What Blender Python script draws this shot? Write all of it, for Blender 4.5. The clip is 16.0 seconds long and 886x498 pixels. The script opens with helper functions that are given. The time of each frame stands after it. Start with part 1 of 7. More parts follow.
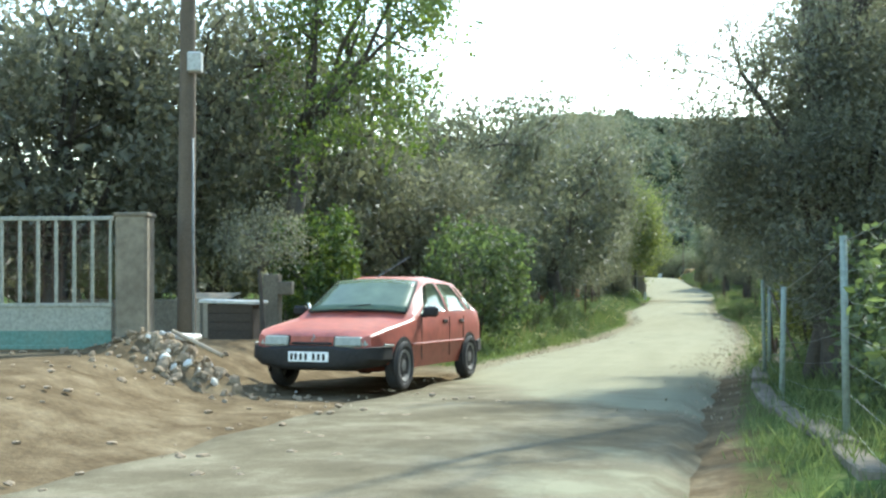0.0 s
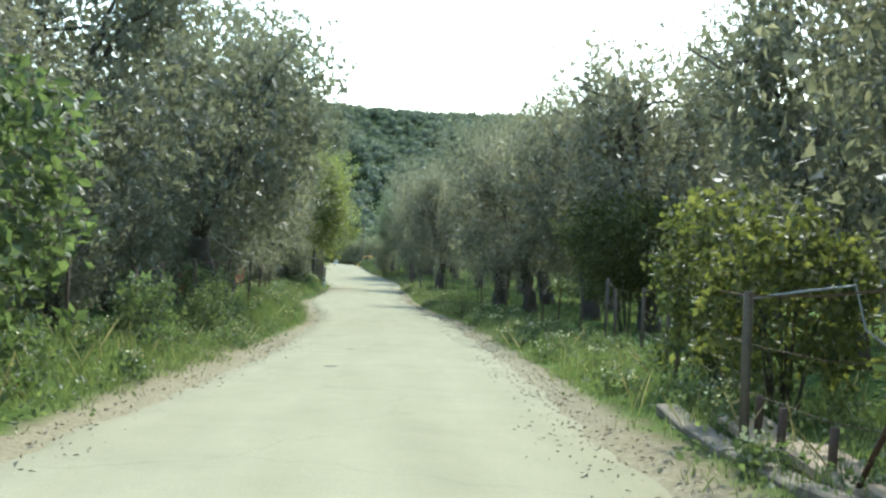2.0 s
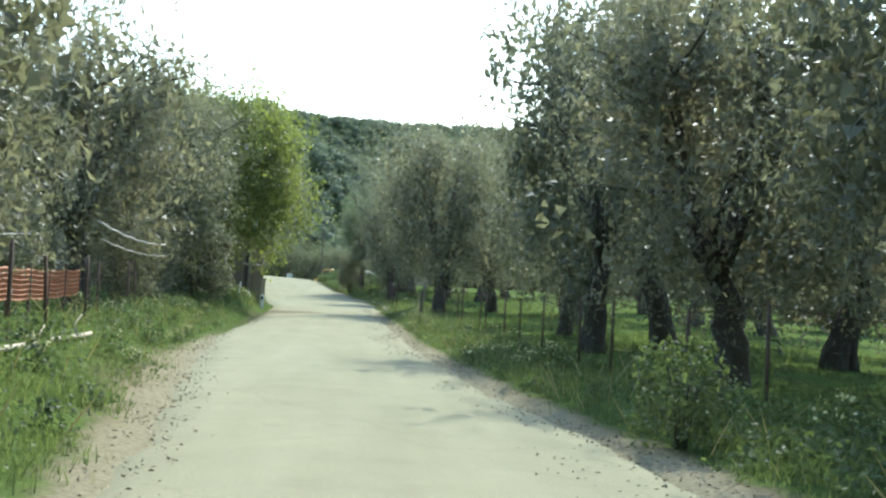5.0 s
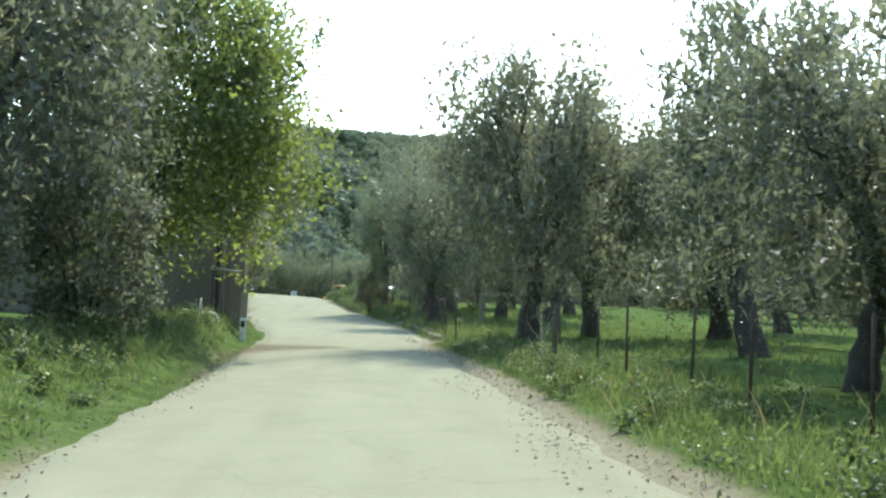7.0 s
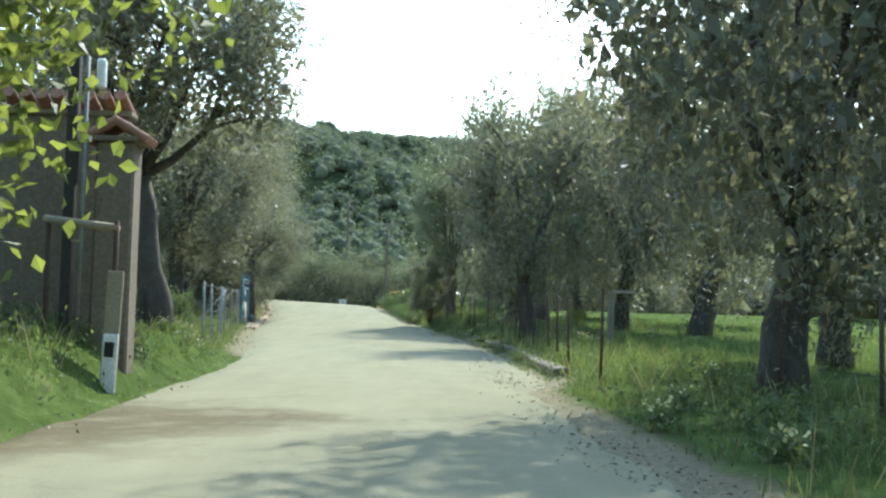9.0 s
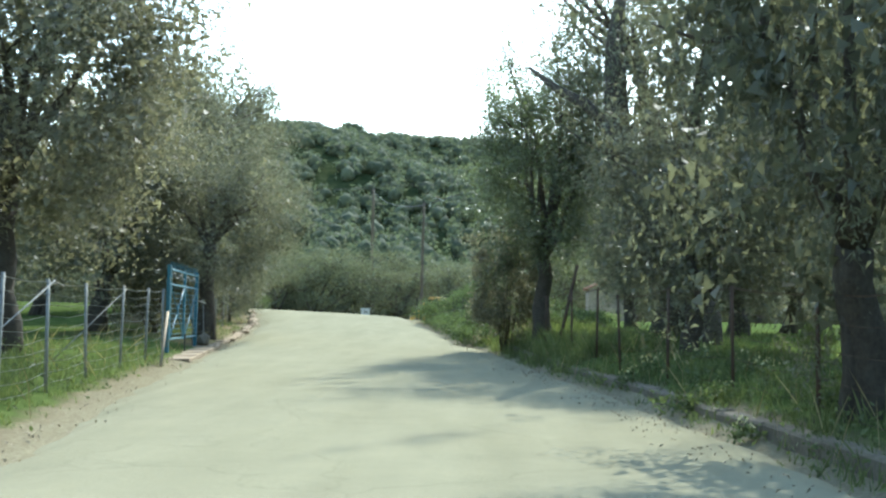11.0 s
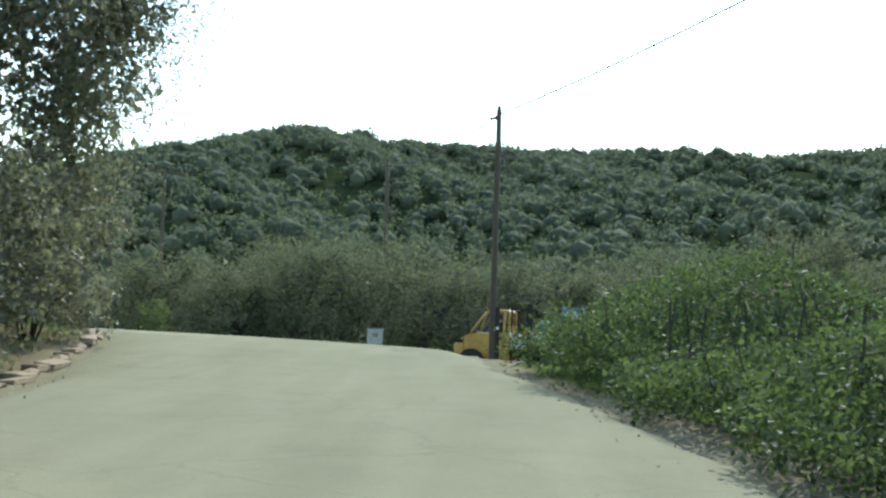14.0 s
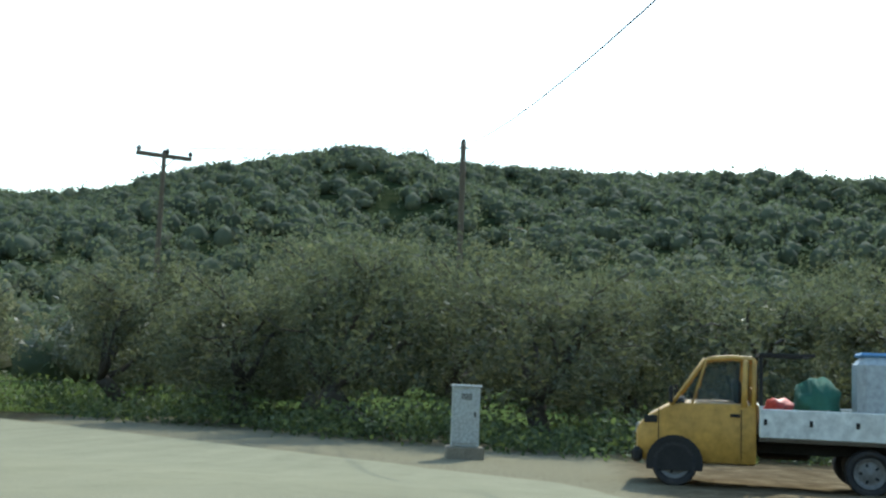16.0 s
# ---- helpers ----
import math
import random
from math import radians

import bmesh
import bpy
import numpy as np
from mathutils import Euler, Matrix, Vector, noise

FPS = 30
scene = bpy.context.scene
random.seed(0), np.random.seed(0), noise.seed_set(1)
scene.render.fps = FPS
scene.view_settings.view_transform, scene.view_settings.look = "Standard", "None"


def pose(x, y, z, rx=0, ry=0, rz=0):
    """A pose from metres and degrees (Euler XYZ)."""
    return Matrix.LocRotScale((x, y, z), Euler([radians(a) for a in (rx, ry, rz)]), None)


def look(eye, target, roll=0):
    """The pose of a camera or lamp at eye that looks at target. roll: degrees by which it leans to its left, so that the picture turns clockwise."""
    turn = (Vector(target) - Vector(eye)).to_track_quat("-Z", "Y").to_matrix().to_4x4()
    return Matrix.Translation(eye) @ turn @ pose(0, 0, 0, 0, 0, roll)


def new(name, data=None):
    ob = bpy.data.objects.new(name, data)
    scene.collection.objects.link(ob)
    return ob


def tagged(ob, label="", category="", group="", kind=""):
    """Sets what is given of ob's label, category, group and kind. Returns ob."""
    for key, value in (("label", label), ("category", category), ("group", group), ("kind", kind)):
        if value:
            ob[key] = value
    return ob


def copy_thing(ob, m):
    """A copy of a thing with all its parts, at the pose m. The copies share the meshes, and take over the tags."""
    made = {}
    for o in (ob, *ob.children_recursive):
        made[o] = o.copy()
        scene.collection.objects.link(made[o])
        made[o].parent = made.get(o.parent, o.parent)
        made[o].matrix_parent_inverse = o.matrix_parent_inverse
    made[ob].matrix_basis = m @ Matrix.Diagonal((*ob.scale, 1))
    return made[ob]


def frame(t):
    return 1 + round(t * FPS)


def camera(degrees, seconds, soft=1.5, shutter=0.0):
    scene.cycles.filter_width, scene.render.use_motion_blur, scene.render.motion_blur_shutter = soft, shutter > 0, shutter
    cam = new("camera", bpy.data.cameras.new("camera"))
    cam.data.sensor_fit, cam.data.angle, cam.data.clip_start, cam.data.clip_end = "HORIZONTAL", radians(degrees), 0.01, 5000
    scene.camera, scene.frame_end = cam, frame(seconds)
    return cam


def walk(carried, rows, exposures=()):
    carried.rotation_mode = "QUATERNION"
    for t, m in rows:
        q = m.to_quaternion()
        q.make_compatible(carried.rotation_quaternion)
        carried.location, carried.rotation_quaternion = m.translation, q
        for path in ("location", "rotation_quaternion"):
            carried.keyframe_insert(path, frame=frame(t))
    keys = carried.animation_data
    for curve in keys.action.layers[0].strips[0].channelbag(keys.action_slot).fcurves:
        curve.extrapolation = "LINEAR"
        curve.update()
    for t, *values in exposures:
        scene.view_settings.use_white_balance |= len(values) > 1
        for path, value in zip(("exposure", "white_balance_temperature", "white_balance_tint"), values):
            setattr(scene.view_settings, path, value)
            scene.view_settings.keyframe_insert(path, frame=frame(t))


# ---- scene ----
cam = camera(43.7, 16.0, soft=2.4)

PATH = [
    (0, (0.468, -0.387, 1.038), (-0.052, 1.544, 1.071), -0.3),
    (0.5, (-0.251, 3.091, 0.921), (-0.564, 5.067, 0.944), -1.0),
    (1, (-0.764, 6.688, 0.818), (-0.876, 8.685, 0.836), 0.4),
    (1.5, (-1.061, 9.924, 0.7), (-1.06, 11.924, 0.718), 0.9),
    (2, (-1.278, 13.559, 0.53), (-1.214, 15.558, 0.549), 2.2),
    (2.5, (-1.45, 17.147, 0.404), (-1.334, 19.143, 0.431), 2.8),
    (3, (-1.488, 21.006, 0.275), (-1.352, 23.002, 0.301), 2.3),
    (3.5, (-1.577, 25.112, 0.143), (-1.433, 27.106, 0.177), 2.8),
    (4, (-1.691, 29.444, 0.138), (-1.555, 31.439, 0.18), 3.4),
    (6.5, (-3.178, 51.172, -0.224), (-3.047, 53.166, -0.141), 2.1),
    (7, (-3.246, 55.815, -0.276), (-3.123, 57.809, -0.186), 1.8),
    (7.5, (-3.164, 59.983, -0.416), (-3.065, 61.978, -0.317), 1.1),
    (8, (-3.021, 64.193, -0.496), (-2.963, 66.19, -0.389), 1.5),
    (8.5, (-3.007, 68.137, -0.56), (-2.982, 70.134, -0.452), 1.7),
    (11, (-4.294, 91.282, -0.497), (-4.344, 93.277, -0.373), 1.1),
    (11.5, (-4.753, 95.846, -0.462), (-4.819, 97.841, -0.332), 1.8),
    (12, (-5.227, 100.564, -0.386), (-5.305, 102.558, -0.252), 1.9),
    (12.5, (-5.645, 104.84, -0.309), (-5.725, 106.833, -0.17), 2.0),
    (13, (-5.976, 109.101, -0.284), (-6.053, 111.095, -0.14), 1.9),
    (13.5, (-6.475, 113.583, -0.352), (-6.544, 115.576, -0.202), 1.7),
    (14, (-6.818, 117.986, -0.25), (-6.887, 119.979, -0.091), 1.5),
    (14.5, (-7.403, 122.493, -0.084), (-7.484, 124.484, 0.084), 2.2),
    (15, (-8.035, 127.145, -0.018), (-8.141, 129.133, 0.169), 2.4),
    (15.5, (-8.582, 131.311, 0.159), (-8.716, 133.296, 0.365), 1.8),
    (16, (-9.212, 135.3, 0.329), (-9.378, 137.282, 0.539), 2.1),
]
EXPOSURES = [(0, 2.1, 6000, 1), (3, 2.0, 6000, 1), (8.5, 1.95, 6000, 1), (12.5, 1.85, 6000, 1), (14, 1.3, 6000, 1), (16, 1.1, 6000, 1)]
walk(cam, [(t, look(eye, target, roll)) for t, eye, target, roll in PATH], EXPOSURES)

# ---- daylight: hazy spring sky, sun ahead and a little to the right ----
SUN_AZ, SUN_EL = radians(17.0), radians(42.0)      # clockwise from +y, above the horizon
world = bpy.data.worlds.new("sky")
scene.world = world
world.use_nodes = True
wt = world.node_tree
wt.nodes.clear()
sky = wt.nodes.new("ShaderNodeTexSky")
sky.sky_type, sky.sun_disc = "NISHITA", False
sky.sun_elevation, sky.sun_rotation = SUN_EL, SUN_AZ
sky.altitude, sky.air_density, sky.dust_density, sky.ozone_density = 50, 1.5, 1.0, 1.5
bg = wt.nodes.new("ShaderNodeBackground")
bg.inputs["Strength"].default_value = 0.15
wo = wt.nodes.new("ShaderNodeOutputWorld")
wt.links.new(sky.outputs[0], bg.inputs[0])
wt.links.new(bg.outputs[0], wo.inputs[0])
sun_data = bpy.data.lights.new("sun", "SUN")
sun_data.energy, sun_data.angle, sun_data.color = 2.5, radians(0.8), (1.0, 0.95, 0.86)
sun = new("sun", sun_data)
sun_dir = Vector((math.sin(SUN_AZ) * math.cos(SUN_EL), math.cos(SUN_AZ) * math.cos(SUN_EL), math.sin(SUN_EL)))
sun.matrix_world = look(sun_dir * 100, (0, 0, 0))


# ---- materials ----
def material(name, rough=0.8, metal=0.0):
    m = bpy.data.materials.new(name)
    m.use_nodes = True
    b = m.node_tree.nodes["Principled BSDF"]
    b.inputs["Roughness"].default_value, b.inputs["Metallic"].default_value = rough, metal
    return m, m.node_tree, b


def tex_noise(nt, scale, detail=4.0, rough=0.6, coords="Object", distortion=0.0):
    tc = nt.nodes.new("ShaderNodeTexCoord")
    n = nt.nodes.new("ShaderNodeTexNoise")
    n.inputs["Scale"].default_value, n.inputs["Detail"].default_value = scale, detail
    n.inputs["Roughness"].default_value, n.inputs["Distortion"].default_value = rough, distortion
    nt.links.new(tc.outputs[coords], n.inputs["Vector"])
    return n.outputs["Fac"]


def ramp(nt, fac, stops):
    r = nt.nodes.new("ShaderNodeValToRGB")
    e = r.color_ramp.elements
    while len(e) < len(stops):
        e.new(0.5)
    for el, (p, c) in zip(e, stops):
        el.position, el.color = p, (*c, 1)
    nt.links.new(fac, r.inputs[0])
    return r.outputs[0]


def mix(nt, fac, a, b, mode="MIX"):
    n = nt.nodes.new("ShaderNodeMix")
    n.data_type, n.blend_type = "RGBA", mode
    for sock, v in ((n.inputs[0], fac), (n.inputs[6], a), (n.inputs[7], b)):
        if isinstance(v, (int, float)):
            sock.default_value = v
        elif isinstance(v, tuple):
            sock.default_value = (*v, 1)
        else:
            nt.links.new(v, sock)
    return n.outputs[2]


def bump(nt, b, height, strength=0.4, dist=0.02):
    n = nt.nodes.new("ShaderNodeBump")
    n.inputs["Strength"].default_value, n.inputs["Distance"].default_value = strength, dist
    nt.links.new(height, n.inputs["Height"])
    nt.links.new(n.outputs[0], b.inputs["Normal"])


def worn(name, base, dirt, rough=0.75, metal=0.0, fine=40.0, coarse=3.0, amount=0.6, relief=0.3, coords="Object"):
    """A surface of one colour with grain, and blotches of another colour over it."""
    m, nt, b = material(name, rough, metal)
    f1, f2 = tex_noise(nt, coarse, 6, 0.65, coords), tex_noise(nt, fine, 3, 0.6, coords)
    lo = tuple(c * 0.72 for c in base)
    hi = tuple(min(1, c * 1.18) for c in base)
    grain = ramp(nt, f2, [(0.3, lo), (0.7, hi)])
    blot = ramp(nt, f1, [(0.42, (0, 0, 0)), (0.42 + 0.3 / max(amount, 0.05), (1, 1, 1))])
    sep = nt.nodes.new("ShaderNodeMath")
    sep.operation = "MULTIPLY"
    sep.inputs[1].default_value = amount
    nt.links.new(blot, sep.inputs[0])
    nt.links.new(mix(nt, sep.outputs[0], grain, dirt), b.inputs["Base Color"])
    b.inputs["Specular IOR Level"].default_value = 0.5 if rough < 0.65 else 0.2
    bump(nt, b, f2, relief, 0.01)
    return m


def leaf_material(name, dark, light, glow, rough=0.45, through_light=0.35, gloss=None):
    m, nt, b = material(name, rough)
    geo = nt.nodes.new("ShaderNodeNewGeometry")
    col = ramp(nt, geo.outputs["Random Per Island"], [(0.0, dark), (0.55, tuple((a + c) / 2 for a, c in zip(dark, light))), (1.0, light)])
    obj = nt.nodes.new("ShaderNodeObjectInfo")
    tint = ramp(nt, obj.outputs["Random"], [(0.0, (0.82, 0.86, 0.8)), (1.0, (1.12, 1.08, 1.0))])
    col = mix(nt, 1.0, col, tint, "MULTIPLY")
    nt.links.new(col, b.inputs["Base Color"])
    b.inputs["Specular IOR Level"].default_value = gloss or (0.5 if rough < 0.55 else 0.15)
    tr = nt.nodes.new("ShaderNodeBsdfTranslucent")
    nt.links.new(mix(nt, 1.0, col, glow, "MULTIPLY"), tr.inputs["Color"])
    mx = nt.nodes.new("ShaderNodeMixShader")
    mx.inputs[0].default_value = through_light
    out = nt.nodes["Material Output"]
    nt.links.new(b.outputs[0], mx.inputs[1])
    nt.links.new(tr.outputs[0], mx.inputs[2])
    nt.links.new(mx.outputs[0], out.inputs["Surface"])
    return m


M_OLIVE = leaf_material("olive_leaves", (0.082, 0.082, 0.060), (0.205, 0.202, 0.158), (1.3, 1.32, 0.95), 0.55, 0.42, 0.3)
# Olive leaves again, darkened for the backlit, shaded side of the far grove.
M_SHADEOLIVE = leaf_material("shaded_olive_leaves", (0.076, 0.083, 0.057), (0.174, 0.178, 0.127), (1.25, 1.3, 0.9), 0.8, 0.36, 0.12)
M_DARKLEAF = leaf_material("dark_leaves", (0.054, 0.064, 0.042), (0.138, 0.155, 0.102), (1.4, 1.55, 0.9), 0.45, 0.4)
M_WALNUT = leaf_material("bright_leaves", (0.056, 0.072, 0.034), (0.158, 0.174, 0.074), (1.65, 1.75, 0.8), 0.5, 0.48, 0.3)
M_YELLOW = leaf_material("yellowish_leaves", (0.050, 0.064, 0.032), (0.150, 0.152, 0.070), (1.5, 1.55, 0.7), 0.55, 0.42)
M_CITRUS = leaf_material("citrus_leaves", (0.036, 0.058, 0.022), (0.125, 0.155, 0.055), (1.6, 1.75, 0.7), 0.5, 0.42, 0.3)
M_BRAMBLE = leaf_material("bramble_leaves", (0.056, 0.070, 0.038), (0.145, 0.165, 0.092), (1.4, 1.65, 0.85), 0.6, 0.35)
M_GRASS = leaf_material("grass_blades", (0.056, 0.074, 0.036), (0.150, 0.168, 0.092), (1.45, 1.65, 0.85), 0.6, 0.4)
M_DRY = leaf_material("dry_stalks", (0.20, 0.16, 0.08), (0.42, 0.36, 0.22), (1.2, 1.2, 0.8), 0.7, 0.25)
M_FLOWER = worn("pale_petals", (0.36, 0.34, 0.22), (0.45, 0.40, 0.16), 0.7, relief=0.05)
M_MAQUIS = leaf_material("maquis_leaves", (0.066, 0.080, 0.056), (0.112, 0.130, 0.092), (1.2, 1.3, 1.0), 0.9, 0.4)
M_BARK = worn("olive_bark", (0.062, 0.052, 0.041), (0.125, 0.115, 0.095), 0.9, fine=28, coarse=5, amount=0.6, relief=0.9)
M_POLEWOOD = worn("weathered_pole_wood", (0.105, 0.085, 0.060), (0.055, 0.043, 0.031), 0.9, fine=60, coarse=4, amount=0.6, relief=0.5)


def ground_material():
    m, nt, b = material("soil_and_grass", 0.95)
    b.inputs["Specular IOR Level"].default_value = 0.0
    at = nt.nodes.new("ShaderNodeAttribute")
    at.attribute_name = "cover"
    sp = nt.nodes.new("ShaderNodeSeparateColor")
    nt.links.new(at.outputs["Color"], sp.inputs[0])
    fine, mid, big = tex_noise(nt, 22, 5, 0.7), tex_noise(nt, 2.3, 6, 0.65), tex_noise(nt, 0.45, 4, 0.6)
    soil = ramp(nt, mid, [(0.3, (0.10, 0.076, 0.047)), (0.5, (0.155, 0.123, 0.078)), (0.62, (0.21, 0.172, 0.112)), (0.78, (0.265, 0.222, 0.155))])
    soil = mix(nt, 0.5, soil, ramp(nt, fine, [(0.35, (0.10, 0.085, 0.065)), (0.7, (0.40, 0.35, 0.27))]), "OVERLAY")
    grass = ramp(nt, mid, [(0.32, (0.038, 0.056, 0.018)), (0.48, (0.058, 0.082, 0.028)), (0.6, (0.078, 0.104, 0.038)), (0.74, (0.120, 0.125, 0.062))])
    grass = mix(nt, 0.6, grass, ramp(nt, fine, [(0.3, (0.25, 0.25, 0.2)), (0.7, (0.75, 0.75, 0.6))]), "OVERLAY")
    scrub = ramp(nt, big, [(0.35, (0.018, 0.026, 0.011)), (0.7, (0.045, 0.052, 0.024))])

    def edge(channel, spread=0.55):
        a = nt.nodes.new("ShaderNodeMath")
        a.operation = "MULTIPLY_ADD"
        a.inputs[1].default_value, a.inputs[2].default_value = spread, -spread / 2
        nt.links.new(mid, a.inputs[0])
        s = nt.nodes.new("ShaderNodeMath")
        s.operation = "ADD"
        nt.links.new(a.outputs[0], s.inputs[0])
        nt.links.new(channel, s.inputs[1])
        r = nt.nodes.new("ShaderNodeMapRange")
        r.inputs["From Min"].default_value, r.inputs["From Max"].default_value = 0.4, 0.6
        nt.links.new(s.outputs[0], r.inputs[0])
        return r.outputs[0]

    grit = ramp(nt, fine, [(0.3, (0.125, 0.108, 0.070)), (0.5, (0.190, 0.170, 0.112)), (0.72, (0.265, 0.240, 0.162))])
    soil = mix(nt, sp.outputs[0], soil, grit)
    col = mix(nt, edge(sp.outputs[1]), soil, grass)
    col = mix(nt, sp.outputs[2], col, scrub)
    nt.links.new(col, b.inputs["Base Color"])
    bump(nt, b, fine, 0.6, 0.03)
    return m


def road_material():
    m, nt, b = material("dusty_asphalt", 0.92)
    b.inputs["Specular IOR Level"].default_value = 0.0
    at = nt.nodes.new("ShaderNodeAttribute")
    at.attribute_name = "cover"
    sp = nt.nodes.new("ShaderNodeSeparateColor")
    nt.links.new(at.outputs["Color"], sp.inputs[0])
    tc = nt.nodes.new("ShaderNodeTexCoord")
    mp = nt.nodes.new("ShaderNodeMapping")
    mp.inputs["Scale"].default_value = (1.6, 0.22, 1)
    nt.links.new(tc.outputs["Object"], mp.inputs[0])
    st = nt.nodes.new("ShaderNodeTexNoise")
    st.inputs["Scale"].default_value, st.inputs["Detail"].default_value = 1.3, 5
    nt.links.new(mp.outputs[0], st.inputs["Vector"])
    fine, mid = tex_noise(nt, 90, 4, 0.75), tex_noise(nt, 1.4, 6, 0.65)
    base = ramp(nt, st.outputs["Fac"], [(0.3, (0.208, 0.198, 0.136)), (0.45, (0.220, 0.209, 0.144)), (0.55, (0.226, 0.215, 0.149)), (0.72, (0.240, 0.228, 0.158))])
    base = mix(nt, 0.35, base, ramp(nt, fine, [(0.3, (0.2, 0.2, 0.2)), (0.7, (0.72, 0.72, 0.7))]), "OVERLAY")
    base = mix(nt, 0.5, base, ramp(nt, mid, [(0.3, (0.42, 0.42, 0.41)), (0.45, (0.49, 0.49, 0.48)), (0.55, (0.51, 0.51, 0.495)), (0.75, (0.56, 0.555, 0.53))]), "OVERLAY")
    crack = nt.nodes.new("ShaderNodeTexVoronoi")
    crack.feature = "DISTANCE_TO_EDGE"
    crack.inputs["Scale"].default_value = 0.35
    wob = nt.nodes.new("ShaderNodeVectorMath")
    wob.operation = "ADD"
    wn = nt.nodes.new("ShaderNodeTexNoise")
    wn.inputs["Scale"].default_value, wn.inputs["Detail"].default_value = 1.2, 5
    nt.links.new(tc.outputs["Object"], wn.inputs["Vector"])
    nt.links.new(tc.outputs["Object"], wob.inputs[0])
    nt.links.new(wn.outputs["Color"], wob.inputs[1])
    nt.links.new(wob.outputs[0], crack.inputs["Vector"])
    cr = ramp(nt, crack.outputs["Distance"], [(0.0, (0.45, 0.44, 0.42)), (0.007, (1, 1, 1))])
    base = mix(nt, 0.22, base, cr, "MULTIPLY")
    dust = ramp(nt, mid, [(0.3, (0.095, 0.083, 0.056)), (0.48, (0.128, 0.113, 0.077)), (0.6, (0.170, 0.152, 0.106)), (0.78, (0.220, 0.199, 0.145))])
    dust = mix(nt, 0.5, dust, ramp(nt, fine, [(0.3, (0.2, 0.19, 0.17)), (0.7, (0.75, 0.72, 0.68))]), "OVERLAY")
    a = nt.nodes.new("ShaderNodeMath")
    a.operation = "ADD"
    nt.links.new(mid, a.inputs[0])
    nt.links.new(sp.outputs[0], a.inputs[1])
    r = nt.nodes.new("ShaderNodeMapRange")
    r.inputs["From Min"].default_value, r.inputs["From Max"].default_value = 0.86, 1.08
    nt.links.new(a.outputs[0], r.inputs[0])
    nt.links.new(mix(nt, r.outputs[0], base, dust), b.inputs["Base Color"])
    bump(nt, b, fine, 0.35, 0.01)
    return m


M_GROUND, M_ROAD = ground_material(), road_material()
M_CONCRETE = worn("stained_concrete", (0.225, 0.193, 0.138), (0.115, 0.092, 0.062), 0.92, fine=35, coarse=3.5, amount=0.6, relief=0.5)
# Dirt-stained concrete, also darkened where tree shade is missing over the footing.
M_DIRTSHADECONC = worn("stained_shaded_concrete", (0.15, 0.128, 0.092), (0.075, 0.061, 0.042), 0.95, fine=24, coarse=2.2, amount=0.8, relief=0.7)
M_DARKWOOD = worn("dark_old_timber", (0.072, 0.056, 0.040), (0.04, 0.032, 0.024), 0.9, fine=40, coarse=5, amount=0.5, relief=0.4)
M_PILLAR = worn("weathered_plaster", (0.180, 0.156, 0.112), (0.098, 0.082, 0.058), 0.95, fine=9, coarse=1.8, amount=0.8, relief=0.3)
M_RUBBLE = worn("pale_rubble", (0.27, 0.21, 0.138), (0.165, 0.12, 0.075), 0.95, fine=30, coarse=4, amount=0.6, relief=0.6)


# ---- the lie of the land ----
def table(rows, sigma):
    """A smooth curve through (where, value) rows."""
    ys = np.arange(-60.0, 700.0, 0.5)
    v = np.interp(ys, [r[0] for r in rows], [r[1] for r in rows])
    k = np.exp(-0.5 * (np.arange(-40, 41) * 0.5 / sigma) ** 2)
    v = np.convolve(np.pad(v, 40, mode="edge"), k / k.sum(), mode="valid")
    return lambda y: np.interp(y, ys, v)


ROAD_Z = table([(-20, 0.3), (0, -0.05), (13.3, -0.42), (18.8, -0.62), (28, -0.95), (33, -1.1), (50, -1.32), (68, -1.5), (83, -1.53), (92, -1.57),
                (101, -1.6), (112, -1.47), (120, -1.3), (129.5, -0.86), (136, -0.58), (140, -0.48), (143, -0.62), (146, -0.94), (152, -1.35), (170, -1.6)], 2.0)
EDGE_L = table([(-40, -3.4), (18, -3.6), (28, -3.5), (36, -3.6), (45, -3.8), (55, -4.9), (65, -5.8), (72, -5.8), (78, -6.1), (88, -6.5), (92, -6.8),
                (100, -7.9), (106, -9.0), (111, -9.6), (118, -10.5), (124, -11.0), (129, -11.6), (135.5, -12.85), (138, -13.6), (150, -22)], 1.2)
EDGE_R = table([(-40, 0.3), (13, 0.2), (21, 0.25), (30, 0.5), (39, 0.3), (46, 0.1), (52, -0.6), (63, -1.1), (68, -1.2), (75, -1.4), (82, -1.7), (90, -1.9),
                (100, -2.0), (106, -2.5), (112, -3.2), (118.5, -3.9), (122, -4.5), (127, -5.1), (133, -6.15), (138, -6.9), (150, -7.8)], 1.2)
RISE_L = table([(-20, 0.35), (4, 0.35), (9, 0.45), (16, 0.48), (20, 0.2), (30, 0.2), (38, 0.4), (60, 0.45), (80, 0.6), (100, 0.45), (118, 0.2), (130, 0.12), (138, 0.05)], 2.0)
RISE_R = table([(-20, 0.1), (20, 0.12), (60, 0.05), (85, 0.08), (105, 0.4), (120, 0.42), (128, 0.2), (136, 0.1), (142, 0.0)], 2.0)
RIDGE = table([(-40, 49), (43, 51), (64, 52.6), (84, 54.6), (99, 54.4), (106, 57.1), (113, 59.6), (123, 59.4), (130, 61.6), (143, 65.3), (152, 68.3), (159, 69.6), (172, 70.2), (186, 69.8),
               (194, 69.0), (198, 67.0), (210, 66.2), (219, 64.8), (234, 64.3), (264, 64.4), (289, 64.4), (301, 63.4), (313, 61.9), (330, 63.4), (356, 65.4), (370, 67), (400, 68), (520, 66)], 1.6)  # by x + 240


